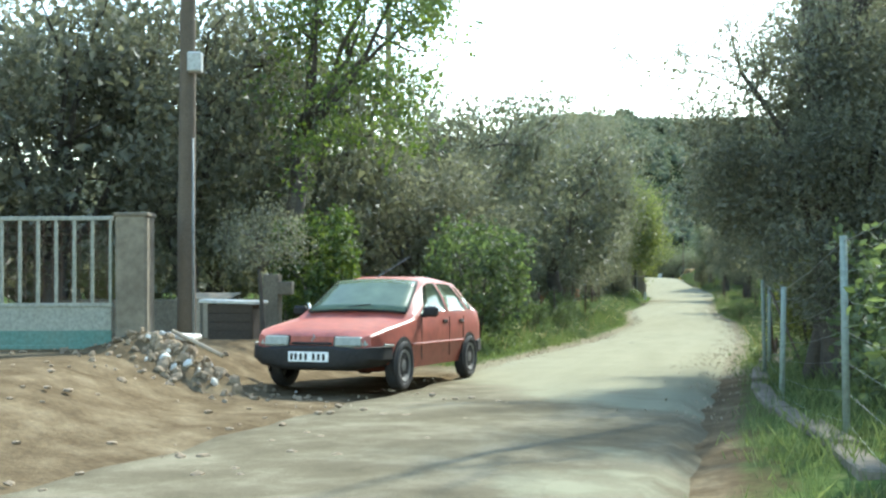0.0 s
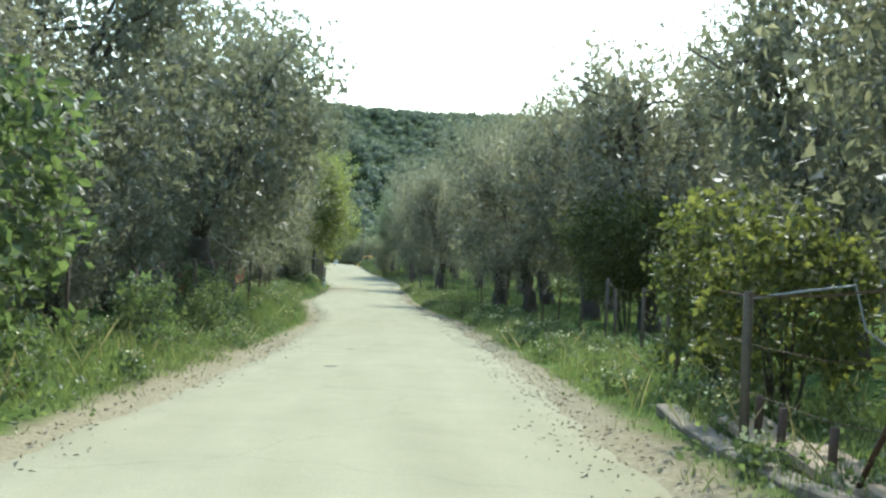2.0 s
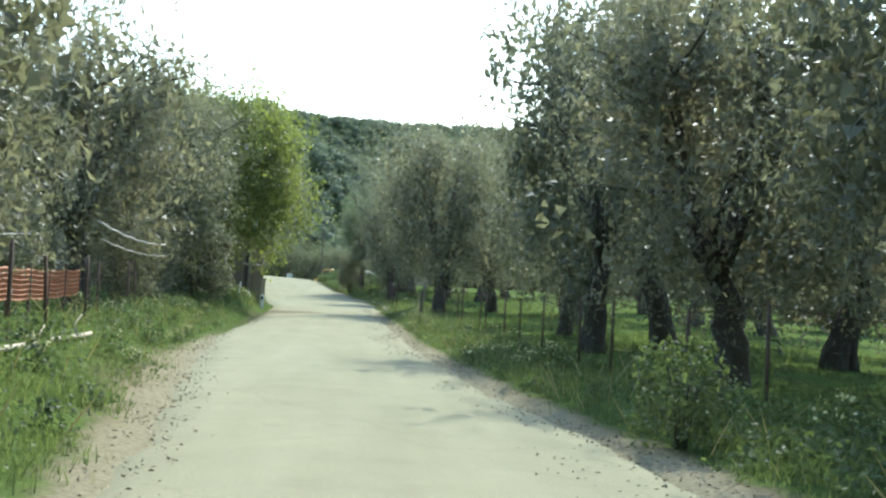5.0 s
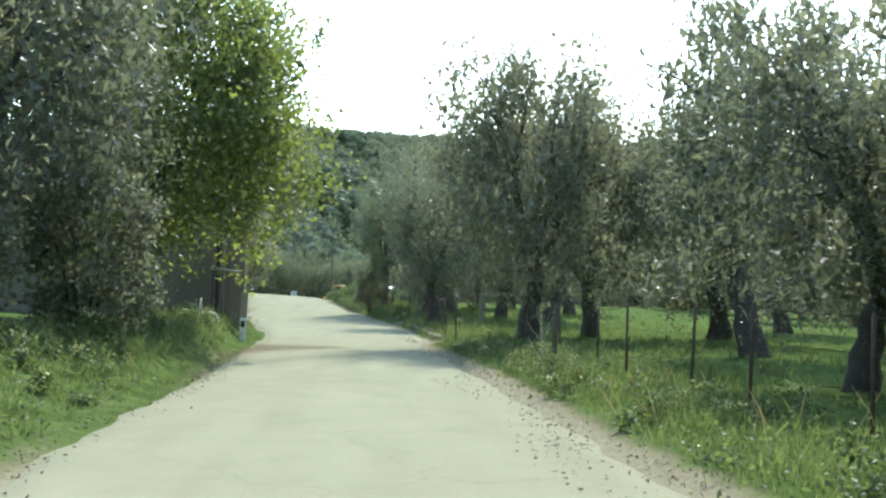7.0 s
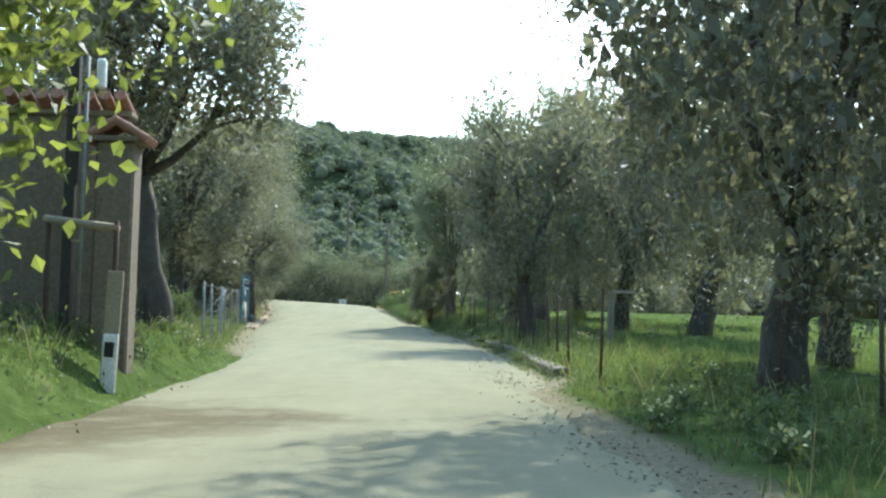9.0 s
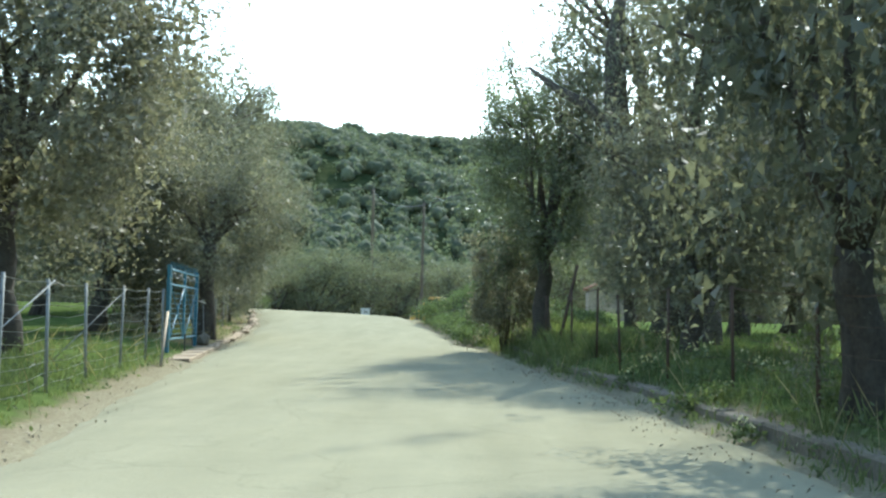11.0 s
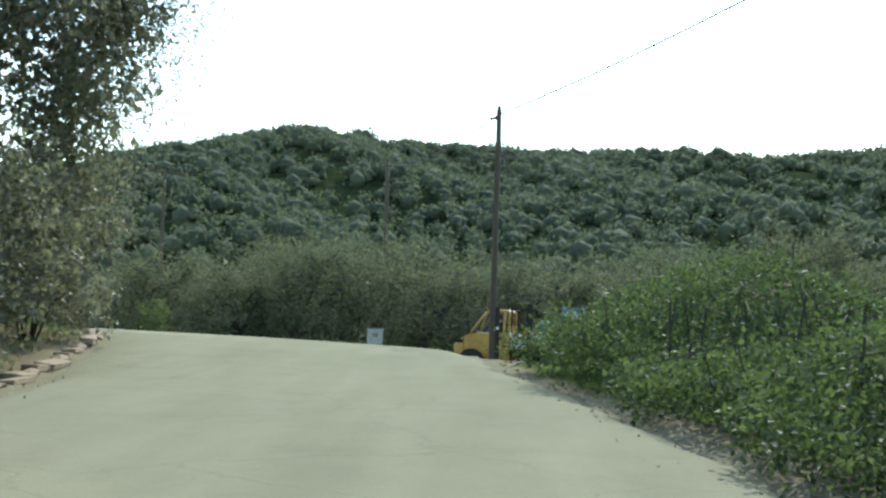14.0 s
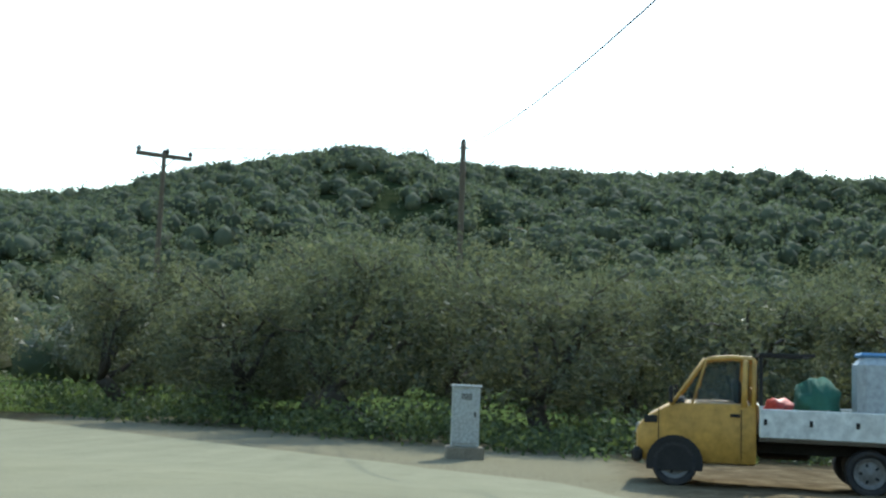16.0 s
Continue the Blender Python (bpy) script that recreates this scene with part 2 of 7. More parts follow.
def step(a, b, v):
    t = np.clip((v - a) / (b - a), 0, 1)
    return t * t * (3 - 2 * t)


def wave(x, y):
    return (np.sin(x * 0.9 + 1.3 * np.sin(y * 0.31)) * np.sin(y * 0.77 + 0.9 * np.sin(x * 0.47)) + 0.6 * np.sin(x * 2.3 + y * 1.9) * np.sin(y * 2.6 - x * 1.1)) * 0.5


def dip(x, y):
    """The worn hollow where the red car stands."""
    return 0.07 * np.exp(-((x + 4.1) / 2.2) ** 2 - ((y - 13.3) / 3.2) ** 2)


def bank(x, y):
    """The lane tilts towards the bend at the crest: its outer left side lies higher."""
    return 0.036 * np.clip(-(x + 7.2), 0, 9) * step(130.5, 137, y) * (1 - step(141, 151, y))


def land(x, y):
    """Height of the ground at arrays x, y."""
    x, y = np.asarray(x, float), np.asarray(y, float)
    z = ROAD_Z(y) + bank(x, y)
    dl, dr = EDGE_L(y) - x, x - EDGE_R(y)
    near = 1 - step(139, 147, y)
    yard_off = 1.15 * step(7, 10, y) * (1 - step(16.5, 19, y))
    z = z + near * (RISE_L(y) * step(0.1, 1.9 - 0.3 * yard_off - 1.2 * step(70, 76, y) * (1 - step(90, 95, y)), dl - yard_off) + RISE_R(y) * step(0.1, 1.6, dr))
    off = step(0.3, 1.5, np.maximum(dl, dr) + 3 * step(139, 147, y) * step(0, 4, np.abs(x + 12) - 14))
    z = z + 0.05 * wave(x, y) * off
    z = z - dip(x, y)
    # the ditch between the lane and the parapet
    front = -0.607 * (x + 6.65) - 0.794 * (y - 144.95)
    z = z - 0.45 * step(0.3, 0.8, dr) * step(-0.05, 0.12, front) * step(134.8, 136.6, y) * step(0.0, -2.0, x)
    # the hill
    ridge_y = 510 - 0.00025 * (x + 40) ** 2
    up = step(0.0, 1.0, (y - 215) / (ridge_y - 190))
    hill = RIDGE(np.clip(x + 240, -59, 690)) + 1.4
    beyond = step(ridge_y, ridge_y + 160, y)
    lumps = 2.6 * np.sin(x * 0.045 + 2 * np.sin(y * 0.017)) * np.sin(y * 0.038 + 1.2) + 1.5 * np.sin(x * 0.11 + y * 0.06)
    z = z + up * hill * (1 - 0.35 * beyond) + lumps * step(230, 320, y) * (1 - step(ridge_y - 60, ridge_y, y))
    return z


def land_at(x, y):
    return float(land(np.array([x]), np.array([y]))[0])


def mesh_from(name, verts, faces, mats=(), smooth=False, loops=None):
    me = bpy.data.meshes.new(name)
    me.from_pydata([tuple(v) for v in verts] if not isinstance(verts, np.ndarray) else verts.tolist(), [], faces if isinstance(faces, list) else faces.tolist())
    for m in mats:
        me.materials.append(m)
    if smooth:
        me.polygons.foreach_set("use_smooth", np.ones(len(me.polygons), bool))
    me.update()
    return me


def grid_faces(nx, ny):
    i = np.arange(nx * ny).reshape(ny, nx)
    return np.stack([i[:-1, :-1].ravel(), i[:-1, 1:].ravel(), i[1:, 1:].ravel(), i[1:, :-1].ravel()], 1)


def colour_layer(me, rgb):
    a = me.color_attributes.new("cover", "FLOAT_COLOR", "POINT")
    a.data.foreach_set("color", np.c_[rgb, np.ones(len(rgb))].ravel())


gx = np.r_[np.arange(-420, -120, 20), np.arange(-120, -32, 4), np.arange(-32, -17, 1), np.arange(-17, 7, 0.35), np.arange(7, 32, 1), np.arange(32, 120, 4), np.arange(120, 441, 20)]
gy = np.r_[np.arange(-60, -4, 4), np.arange(-4, 168, 0.75), np.arange(168, 250, 2.5), np.arange(250, 760, 9)]
X, Y = np.meshgrid(gx, gy)
Z = land(X, Y)


def on_bend(x, y):
    """How far inside (positive) the bend after the crest a point lies."""
    a = (x + 12.9) * 0.78 + (y - 135.5) * 0.62          # past the inner edge
    c = (-7.2 - x) * 0.62 + (151.5 - y) * 0.78          # short of the outer edge
    return np.minimum(a, c)


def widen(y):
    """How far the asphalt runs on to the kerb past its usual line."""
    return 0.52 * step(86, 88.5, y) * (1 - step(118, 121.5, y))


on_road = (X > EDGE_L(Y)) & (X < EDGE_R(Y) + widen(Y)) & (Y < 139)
bend = (Y >= 137) & (Y < 200) & (on_bend(X, Y) > 0) & (X > -60)
Z = np.where(on_road | bend, Z - 0.07, Z)
yard = step(1.0, -1.0, np.hypot((X + 7.5) / 5.5, (Y - 7.5) / 7.5) * 3 - 3)
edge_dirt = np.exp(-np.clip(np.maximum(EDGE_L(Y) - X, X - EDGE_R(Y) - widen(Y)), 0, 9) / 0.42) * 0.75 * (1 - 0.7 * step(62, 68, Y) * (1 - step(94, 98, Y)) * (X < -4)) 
park = step(1, 0, np.hypot((X - 1) / 9, (Y - 151) / 5.5) * 4 - 3.4)
green = np.clip(0.86 - yard - edge_dirt - park * 0.75 + 0.2 * np.sin(X * 0.35) * np.sin(Y * 0.27), 0, 1)
bare = step(np.where(X < 0, 20.5, 18), np.where(X < 0, 15.5, 11), Y + 1.5 * np.sin(X * 0.8)) * step(-26, -16, X)
green = green * (1 - bare) + bare * np.minimum(green, np.where(X > 0.3, 0.6, 0.2))
green = np.where((X > 1) & (Y > 20), green * (0.95 + 0.1 * np.sin(X * 0.5 + Y * 0.13)), green)
green = np.where(Y > 153, np.where(Y > 168, 0.8, np.minimum(green, 0.42)), green)
green = green - 0.62 * step(-13, -10, X) * step(148, 150, Y) * (1 - step(156.6, 158.0, Y))
green = green - 0.45 * step(117, 119, Y) * (1 - step(135, 138, Y)) * step(0.0, 0.6, EDGE_L(Y) - X) * step(7, 4, EDGE_L(Y) - X)
green = green - 0.5 * step(0.1, 0.5, X - EDGE_R(Y)) * step(134.5, 136.5, Y) * (1 - step(144, 146, Y)) * step(0, -2, X)
far = step(205, 240, Y)
ground = new("ground", mesh_from("ground", np.c_[X.ravel(), Y.ravel(), Z.ravel()], grid_faces(len(gx), len(gy)), [M_GROUND], True))
colour_layer(ground.data, np.c_[np.clip(edge_dirt * 1.6, 0, 1).ravel() * (Y > 16).ravel(), green.ravel(), far.ravel()])
tagged(ground, "grassy olive grove ground rising into a scrub-covered hill", "ground", kind="structure")

# the road: straight stretch by its two edges, then the bend to the left
rows_y = np.arange(-30, 138.01, 0.4)
jit = lambda s: 0.06 * np.sin(rows_y * 1.7 + s) * np.sin(rows_y * 0.63 + 2 * s) + 0.05 * np.sin(rows_y * 4.1 + s)
left = np.c_[EDGE_L(rows_y) + jit(0.4), rows_y]
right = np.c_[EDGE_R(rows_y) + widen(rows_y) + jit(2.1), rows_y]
turn_l = np.array([(-13.4, 137.2), (-14.5, 139), (-16.0, 141.5), (-17.8, 144), (-22, 148.5), (-30, 156), (-40, 164.5), (-60, 181)])
turn_r = np.array([(-7.15, 140), (-7.4, 143), (-7.6, 147), (-8.1, 151.6), (-11, 154.9), (-17.4, 160.2), (-24, 165.6), (-45, 183)])
left = np.r_[left, np.c_[[np.interp(np.linspace(0, 7, 50), range(8), turn_l[:, k]) for k in (0, 1)]].T]
right = np.r_[right, np.c_[[np.interp(np.linspace(0, 7, 50), range(8), turn_r[:, k]) for k in (0, 1)]].T]
across = np.linspace(0, 1, 15)
P = left[:, None] * (1 - across)[None, :, None] + right[:, None] * across[None, :, None]
rz = ROAD_Z(P[..., 1]) + bank(P[..., 0], P[..., 1]) - dip(P[..., 0], P[..., 1]) + 0.02 + 0.035 * (1 - (2 * across - 1) ** 2) + 0.006 * np.sin(P[..., 0] * 2.1) * np.sin(P[..., 1] * 0.9)
rz[:, 0] -= 0.12
rz[:, -1] -= 0.12
road = new("road", mesh_from("road", np.c_[P[..., 0].ravel(), P[..., 1].ravel(), rz.ravel()], grid_faces(15, len(left)), [M_ROAD], True))
py, ac = P[..., 1], np.broadcast_to(across, P[..., 1].shape)
dust = 0.95 * step(15.0, 8.0, py) * step(1.5, 0.45, ac + 0.2 * np.sin(py * 1.3) + 0.1 * np.sin(py * 3.7 + 8 * ac)) + 0.55 * step(17, 12, py) * step(0.5, 0.0, ac)
dust += np.exp(-ac * 9) * 0.3 + np.exp(-(1 - ac) * 12) * 0.35
dust += 0.6 * np.exp(-((py - 80.3 - 3 * ac) / 2.9) ** 2) * step(0.85, 0.3, ac + 0.1 * np.sin(py * 2.3)) + 0.12 * np.exp(-((py - 104) / 5) ** 2) * step(0.35, 0, ac)
colour_layer(road.data, np.c_[dust.ravel(), dust.ravel() * 0, dust.ravel() * 0])
tagged(road, "narrow sun-bleached asphalt lane with dusty broken edges", "road", kind="structure")


# ---- trees, shrubs, grass ----
def part(name, me, parent, label="", kind=""):
    ob = new(name, me)
    ob.parent = parent
    return tagged(ob, label, kind=kind)


def thing(name, label, category, group="", kind=""):
    return tagged(new(name), label, category, group, kind)


def tube(points, radii, sides=7):
    """Verts and faces of a tapered tube along points, closed at its end."""
    pts = np.array(points, float)
    verts, faces = [], []
    for i, p in enumerate(pts):
        d = pts[min(i + 1, len(pts) - 1)] - pts[max(i - 1, 0)]
        d = d / (np.linalg.norm(d) + 1e-9)
        a = np.cross(d, (0, 1, 0) if abs(d[1]) < 0.9 else (1, 0, 0))
        a /= np.linalg.norm(a)
        b = np.cross(d, a)
        for k in range(sides):
            t = 2 * math.pi * k / sides
            verts.append(p + radii[i] * (math.cos(t) * a + math.sin(t) * b))
    for i in range(len(pts) - 1):
        for k in range(sides):
            k2 = (k + 1) % sides
            faces.append((i * sides + k, i * sides + k2, (i + 1) * sides + k2, (i + 1) * sides + k))
    n = (len(pts) - 1) * sides
    faces.append(tuple(range(n, n + sides)))
    faces.append(tuple(range(sides - 1, -1, -1)))
    return verts, faces


def join(pieces):
    verts, faces, n = [], [], 0
    for v, f in pieces:
        verts += [tuple(p) for p in v]
        faces += [tuple(i + n for i in q) for q in f]
        n += len(v)
    return verts, faces


def leaves(rng, at, spread, length, width, droop=0.25, broad=False):
    """One slim three-cornered leaf (or a broad, folded, four-cornered one) at each place given, scattered by spread and turned at random."""
    n = len(at)
    p = at + rng.normal(size=(n, 3)) * spread
    d = rng.normal(size=(n, 3))
    d[:, 2] -= droop
    d /= np.linalg.norm(d, axis=1)[:, None]
    s = np.cross(d, rng.normal(size=(n, 3)))
    s /= np.linalg.norm(s, axis=1)[:, None]
    ln = length * rng.uniform(0.6, 1.3, (n, 1))
    w = width * rng.uniform(0.7, 1.3, (n, 1))
    if broad:
        up = np.cross(s, d) * w * 0.35
        v = np.stack([p, p + d * ln * 0.45 + s * w + up, p + d * ln, p + d * ln * 0.45 - s * w + up], 1).reshape(-1, 3)
        return v, np.arange(4 * n).reshape(-1, 4)
    v = np.stack([p, p + d * ln * 0.42 + s * w, p + d * ln], 1).reshape(-1, 3)
    return v, np.arange(3 * n).reshape(-1, 3)


def skeleton_of(rng, height, spread, trunk, limbs, lean=0.15, fork=0.28, subs=4):
    """Trunk and limbs of a tree; returns tubes and the places where twigs end."""
    tubes, ends = [], []
    top = np.array([rng.normal() * lean * height * 0.3, rng.normal() * lean * height * 0.3, height * fork])
    pts = [np.zeros(3) - (0, 0, 0.25)]
    for k in range(1, 6):
        pts.append(top * k / 5 + np.r_[rng.normal(size=2) * trunk * 0.16, 0])
    tubes.append(tube(pts, [trunk * f for f in (1.4, 1.18, 1.05, 0.97, 0.94, 0.9)], 10))
    for k in range(3):
        a = rng.uniform(0, 6.28)
        o = np.array([math.cos(a), math.sin(a), 0]) * trunk
        tubes.append(tube([o * 1.5 - (0, 0, 0.3), o * 0.75 + top * 0.25, o * 0.35 + top * 0.8], [trunk * 0.55, trunk * 0.42, trunk * 0.3], 6))
    for k in range(limbs):
        ang = 2 * math.pi * (k + rng.uniform(-0.3, 0.3)) / limbs
        reach = spread * rng.uniform(0.35, 0.62)
        tip = np.array([math.cos(ang) * reach, math.sin(ang) * reach, height * rng.uniform(0.62, 0.85)])
        mid = pts[-1] + (tip - pts[-1]) * 0.5 + rng.normal(size=3) * 0.25
        line = [pts[-1], pts[-1] * 0.6 + mid * 0.4 + rng.normal(size=3) * 0.08, mid, mid * 0.4 + tip * 0.6 + rng.normal(size=3) * 0.12, tip]
        tubes.append(tube(line, [trunk * f for f in (0.52, 0.36, 0.25, 0.16, 0.05)], 6))
        ends += [tip, mid * 0.4 + tip * 0.6]
        for j in range(subs):
            base = line[2] + (tip - line[2]) * rng.uniform(0, 0.9)
            out = np.array([math.cos(ang + rng.normal() * 0.8), math.sin(ang + rng.normal() * 0.8), rng.uniform(-0.15, 0.8)])
            e = base + out * spread * rng.uniform(0.3, 0.55)
            tubes.append(tube([base, (base + e) / 2 + rng.normal(size=3) * 0.1, e], [trunk * 0.16, trunk * 0.1, trunk * 0.03], 4))
            ends += [e, (base + e) / 2]
    return tubes, np.array(ends)


def crown_points(rng, ends, n, spread, height, low, shell_share=0.72, skirt=1.0):
    """Places for leaves: lumps over the whole crown and round the twig ends, with sprays that stick out at the top."""
    m = max(46, len(ends) * 2)
    inner = ends[rng.integers(0, len(ends), m)] + rng.normal(size=(m, 3)) * (spread * 0.16, spread * 0.16, spread * 0.13)
    k = 150
    up, a = 1 - 2 * rng.uniform(0, 1, k) ** skirt, rng.uniform(0, 6.283, k)
    wide = (1 - np.abs(up) ** 2.6) ** (1 / 2.6)
    u = np.c_[np.cos(a) * wide, np.sin(a) * wide, up]
    reach = rng.uniform(0.62, 0.9, (k, 1)) * (1 + 0.16 * np.sin(3 * np.arctan2(u[:, 1:2], u[:, 0:1]) + 2.5 * u[:, 2:] + rng.uniform(0, 6)))
    shell = u * reach * (spread, spread, (height - low) * 0.52) + (0, 0, low + (height - low) * 0.48)
    lumps = np.r_[inner, shell]
    lumps[:, 2] = np.clip(lumps[:, 2], low, height * 1.05)
    size = rng.uniform(0.55, 1.3, len(lumps))
    pick = np.where(rng.uniform(size=n) < shell_share, m + rng.integers(0, k, n), rng.integers(0, m, n))
    d = rng.normal(size=(n, 3))
    d /= np.linalg.norm(d, axis=1)[:, None]
    r = rng.uniform(0.15, 1.0, (n, 1)) ** 0.6
    p = lumps[pick] + d * r * (size[pick] * spread * 0.21)[:, None]
    q = n // 9
    high = lumps[lumps[:, 2] > low + 0.5 * (height - low)]
    s0 = high[rng.integers(0, len(high), 46)]
    way = s0 * (0.45, 0.45, 0) / spread + rng.normal(size=(46, 3)) * (0.3, 0.3, 0.25) + (0, 0, 0.62)
    j = rng.integers(0, 46, q)
    p[:q] = s0[j] + way[j] * rng.uniform(0.1, 0.9, (q, 1)) * spread * 0.36 + rng.normal(size=(q, 3)) * 0.06
    return p


def tree(name, label, seed, height, spread, trunk, leaf_mat, n, leaf, limbs=5, low=0.25, lean=0.15, fork=0.28, group="", droop=0.25, broad=False, core=0, skirt=0.8, core_leaf=None):
    rng = np.random.default_rng(seed)
    tubes, ends = skeleton_of(rng, height, spread, trunk, limbs, lean, fork)
    t = thing(name, label, "tree", group)
    part("trunk", mesh_from("trunk", *join(tubes), [M_BARK], True), t)
    pts = crown_points(rng, ends, n, spread, height, height * low, 0.72, skirt)
    if core:
        mid = np.array([0, 0, height * (low + 1) * 0.48])
        inner = (pts[rng.integers(n // 8, n, core)] - mid) * (0.79, 0.79, 0.82) + mid
        v, f = leaves(rng, pts, 0.06, *leaf, droop, broad)
        v2, f2 = leaves(rng, inner, 0.1, *(core_leaf or ((0.24, 0.13) if leaf[0] > 0.1 else (0.18, 0.10))), droop, broad)
        v, f = np.r_[v, v2], np.r_[f, f2 + len(v)]
    else:
        v, f = leaves(rng, pts, 0.06, *leaf, droop, broad)
    part("crown", mesh_from("crown", v, f, [leaf_mat]), t, kind="stuff")
    return t


def stand(ob, x, y, turn=0.0, size=1.0, tall=1.0, sink=0.0):
    ob_m = Matrix.Translation((x, y, land_at(x, y) - sink)) @ Matrix.Rotation(radians(turn), 4, "Z") @ Matrix.Diagonal((size, size, size * tall, 1))
    ob.matrix_basis = ob_m
    return ob


def stand_copy(ob, x, y, turn=0.0, size=1.0, tall=1.0, label=""):
    c = copy_thing(ob, Matrix())
    stand(c, x, y, turn, size, tall)
    return tagged(c, label)


OLIVE_L = "old grey-green olive tree with gnarled trunk in the grove"
olives = [tree("olive_tree", OLIVE_L, 11 + k, 6.0, 2.75, 0.21, M_OLIVE, 15000, (0.115, 0.036), 6 + k % 2, 0.1 + 0.04 * (k % 3), 0.16, 0.2, "olive trees of the grove", core=5200) for k in range(2)]
fine_olives = [tree("olive_tree", "old olive tree beside the lane with silvery leaves", 17 + k, 6.0, 2.75, 0.21, M_OLIVE, 27000, (0.085, 0.023), 6 + k, 0.07 + 0.04 * k, 0.16, 0.2, "olive trees of the grove", core=6200, skirt=0.72) for k in range(2)]
far_olives = [tree("olive_tree", "olive tree of the grove standing further back, leafy to the ground", 21 + k, 6.0, 2.8, 0.24, M_OLIVE, 9500, (0.12, 0.043), 5, 0.05 + 0.05 * k, 0.2, 0.2, "olive trees of the grove", core=2800) for k in range(2)]
# The leaf colour here carries the shade of the side turned from the sun.
bend_olives = [tree("olive_tree", "olive tree of the grove beyond the bend, shade darkened into its leaves", 25 + k, 6.0, 2.8, 0.24, M_SHADEOLIVE, 10000, (0.12, 0.043), 5, 0.05 + 0.04 * k, 0.2, 0.2, "olive trees of the grove", core=3000) for k in range(2)]
# x, y, size, tall
OLIVES = [
    (-14.5, 15.5, 1.1, 0.95), (-10.5, 20.5, 1.1, 1.3), (-17.5, 22.0, 1.3, 1.1), (-12.5, 25.0, 1.15, 1.1),
    (-7.4, 26.0, 0.92, 0.95), (-7.5, 33.2, 1.25, 1.1), (-5.95, 40.2, 1.2, 1.15), (-6.8, 47.0, 1.2, 1.4), (-13.5, 38.0, 1.15, 1.0), (-15.5, 30.0, 1.2, 1.0),
    (-8.5, 52.0, 0.95, 0.9), (-11.5, 59.0, 1.0, 1.0), (-9.0, 64.5, 1.12, 1.15), (-15.0, 51.0, 1.15, 1.0), (-16.0, 68.0, 1.15, 1.0),
    (-8.9, 72.2, 1.1, 1.2), (-13.5, 98.0, 1.15, 1.15), (-19.0, 110.0, 1.2, 1.0),
    (-14.6, 121.5, 1.15, 1.1), (-20.5, 120.0, 1.2, 1.0), (-20.0, 131.0, 1.1, 1.0),
    (4.4, 21.5, 1.2, 1.15), (8.5, 17.5, 1.2, 1.1), (5.5, 30.0, 1.15, 1.15), (5.2, 42.3, 1.2, 1.2), (9.5, 28.0, 1.25, 1.1), (9.8, 38.0, 1.2, 1.1),
    (4.7, 49.0, 1.2, 1.2), (3.4, 54.5, 1.1, 1.15), (8.8, 50.5, 1.2, 1.1), (2.9, 62.5, 1.15, 1.45), (7.4, 60.0, 1.2, 1.1), (3.8, 71.5, 1.0, 1.05), (5.6, 66.0, 1.2, 1.55), (8.5, 70.0, 1.2, 1.1),
    (0.8, 85.0, 1.12, 1.4), (6.0, 82.0, 1.15, 1.5), (3.9, 92.0, 1.2, 1.2), (-0.7, 101.2, 0.9, 1.35), (8.5, 92.5, 1.25, 1.1), (4.8, 106.0, 1.25, 1.5),
    (-0.8, 109.2, 0.7, 1.1), (3.0, 109.5, 1.2, 1.4), (8.0, 118.0, 1.2, 1.1), (5.5, 125.5, 0.9, 0.9), (0.9, 126.6, 0.85, 1.15), (3.3, 122.6, 0.95, 1.2), (13.5, 80.0, 1.25, 1.1), (14.0, 101.0, 1.25, 1.1),
    (-27.5, 168.5, 1.1, 0.79), (-22.0, 170.5, 1.05, 0.81), (-17.6, 167.0, 1.1, 0.84), (-13.4, 164.5, 1.05, 0.81), (-8.9, 163.0, 1.1, 0.86), (-4.2, 163.8, 1.1, 0.84), (-15.6, 171, 1.15, 0.88), (-11, 170, 1.15, 0.88), (-6.4, 169.5, 1.2, 0.88),
    (1.0, 165.0, 1.15, 0.88), (6.4, 164.0, 1.15, 0.88), (13.0, 163.0, 1.2, 0.92), (18.0, 158.0, 1.2, 0.88), (-33.5, 174.0, 1.15, 0.84), (-25, 180, 1.2, 0.84), (-18, 179, 1.2, 0.84),
    (-5, 177, 1.2, 0.88), (3, 174, 1.2, 0.88), (11, 172, 1.25, 0.88), (-40, 182, 1.2, 0.84), (25, 168, 1.3, 0.88), (-31, 151, 1.1, 0.88), (-36, 160, 1.1, 0.88), (5.4, 9.0, 1.25, 1.2),
    (-12.2, 18.2, 1.15, 1.1), (-9.4, 24.0, 1.1, 1.3), (13.0, 23.0, 1.25, 1.2), (13.5, 33.0, 1.25, 1.2), (13.2, 44.5, 1.25, 1.2), (12.8, 56.0, 1.25, 1.25), (13.4, 66.0, 1.25, 1.2), (12.6, 88.0, 1.25, 1.2),
]
rng = np.random.default_rng(5)
placed, turns = [], {}
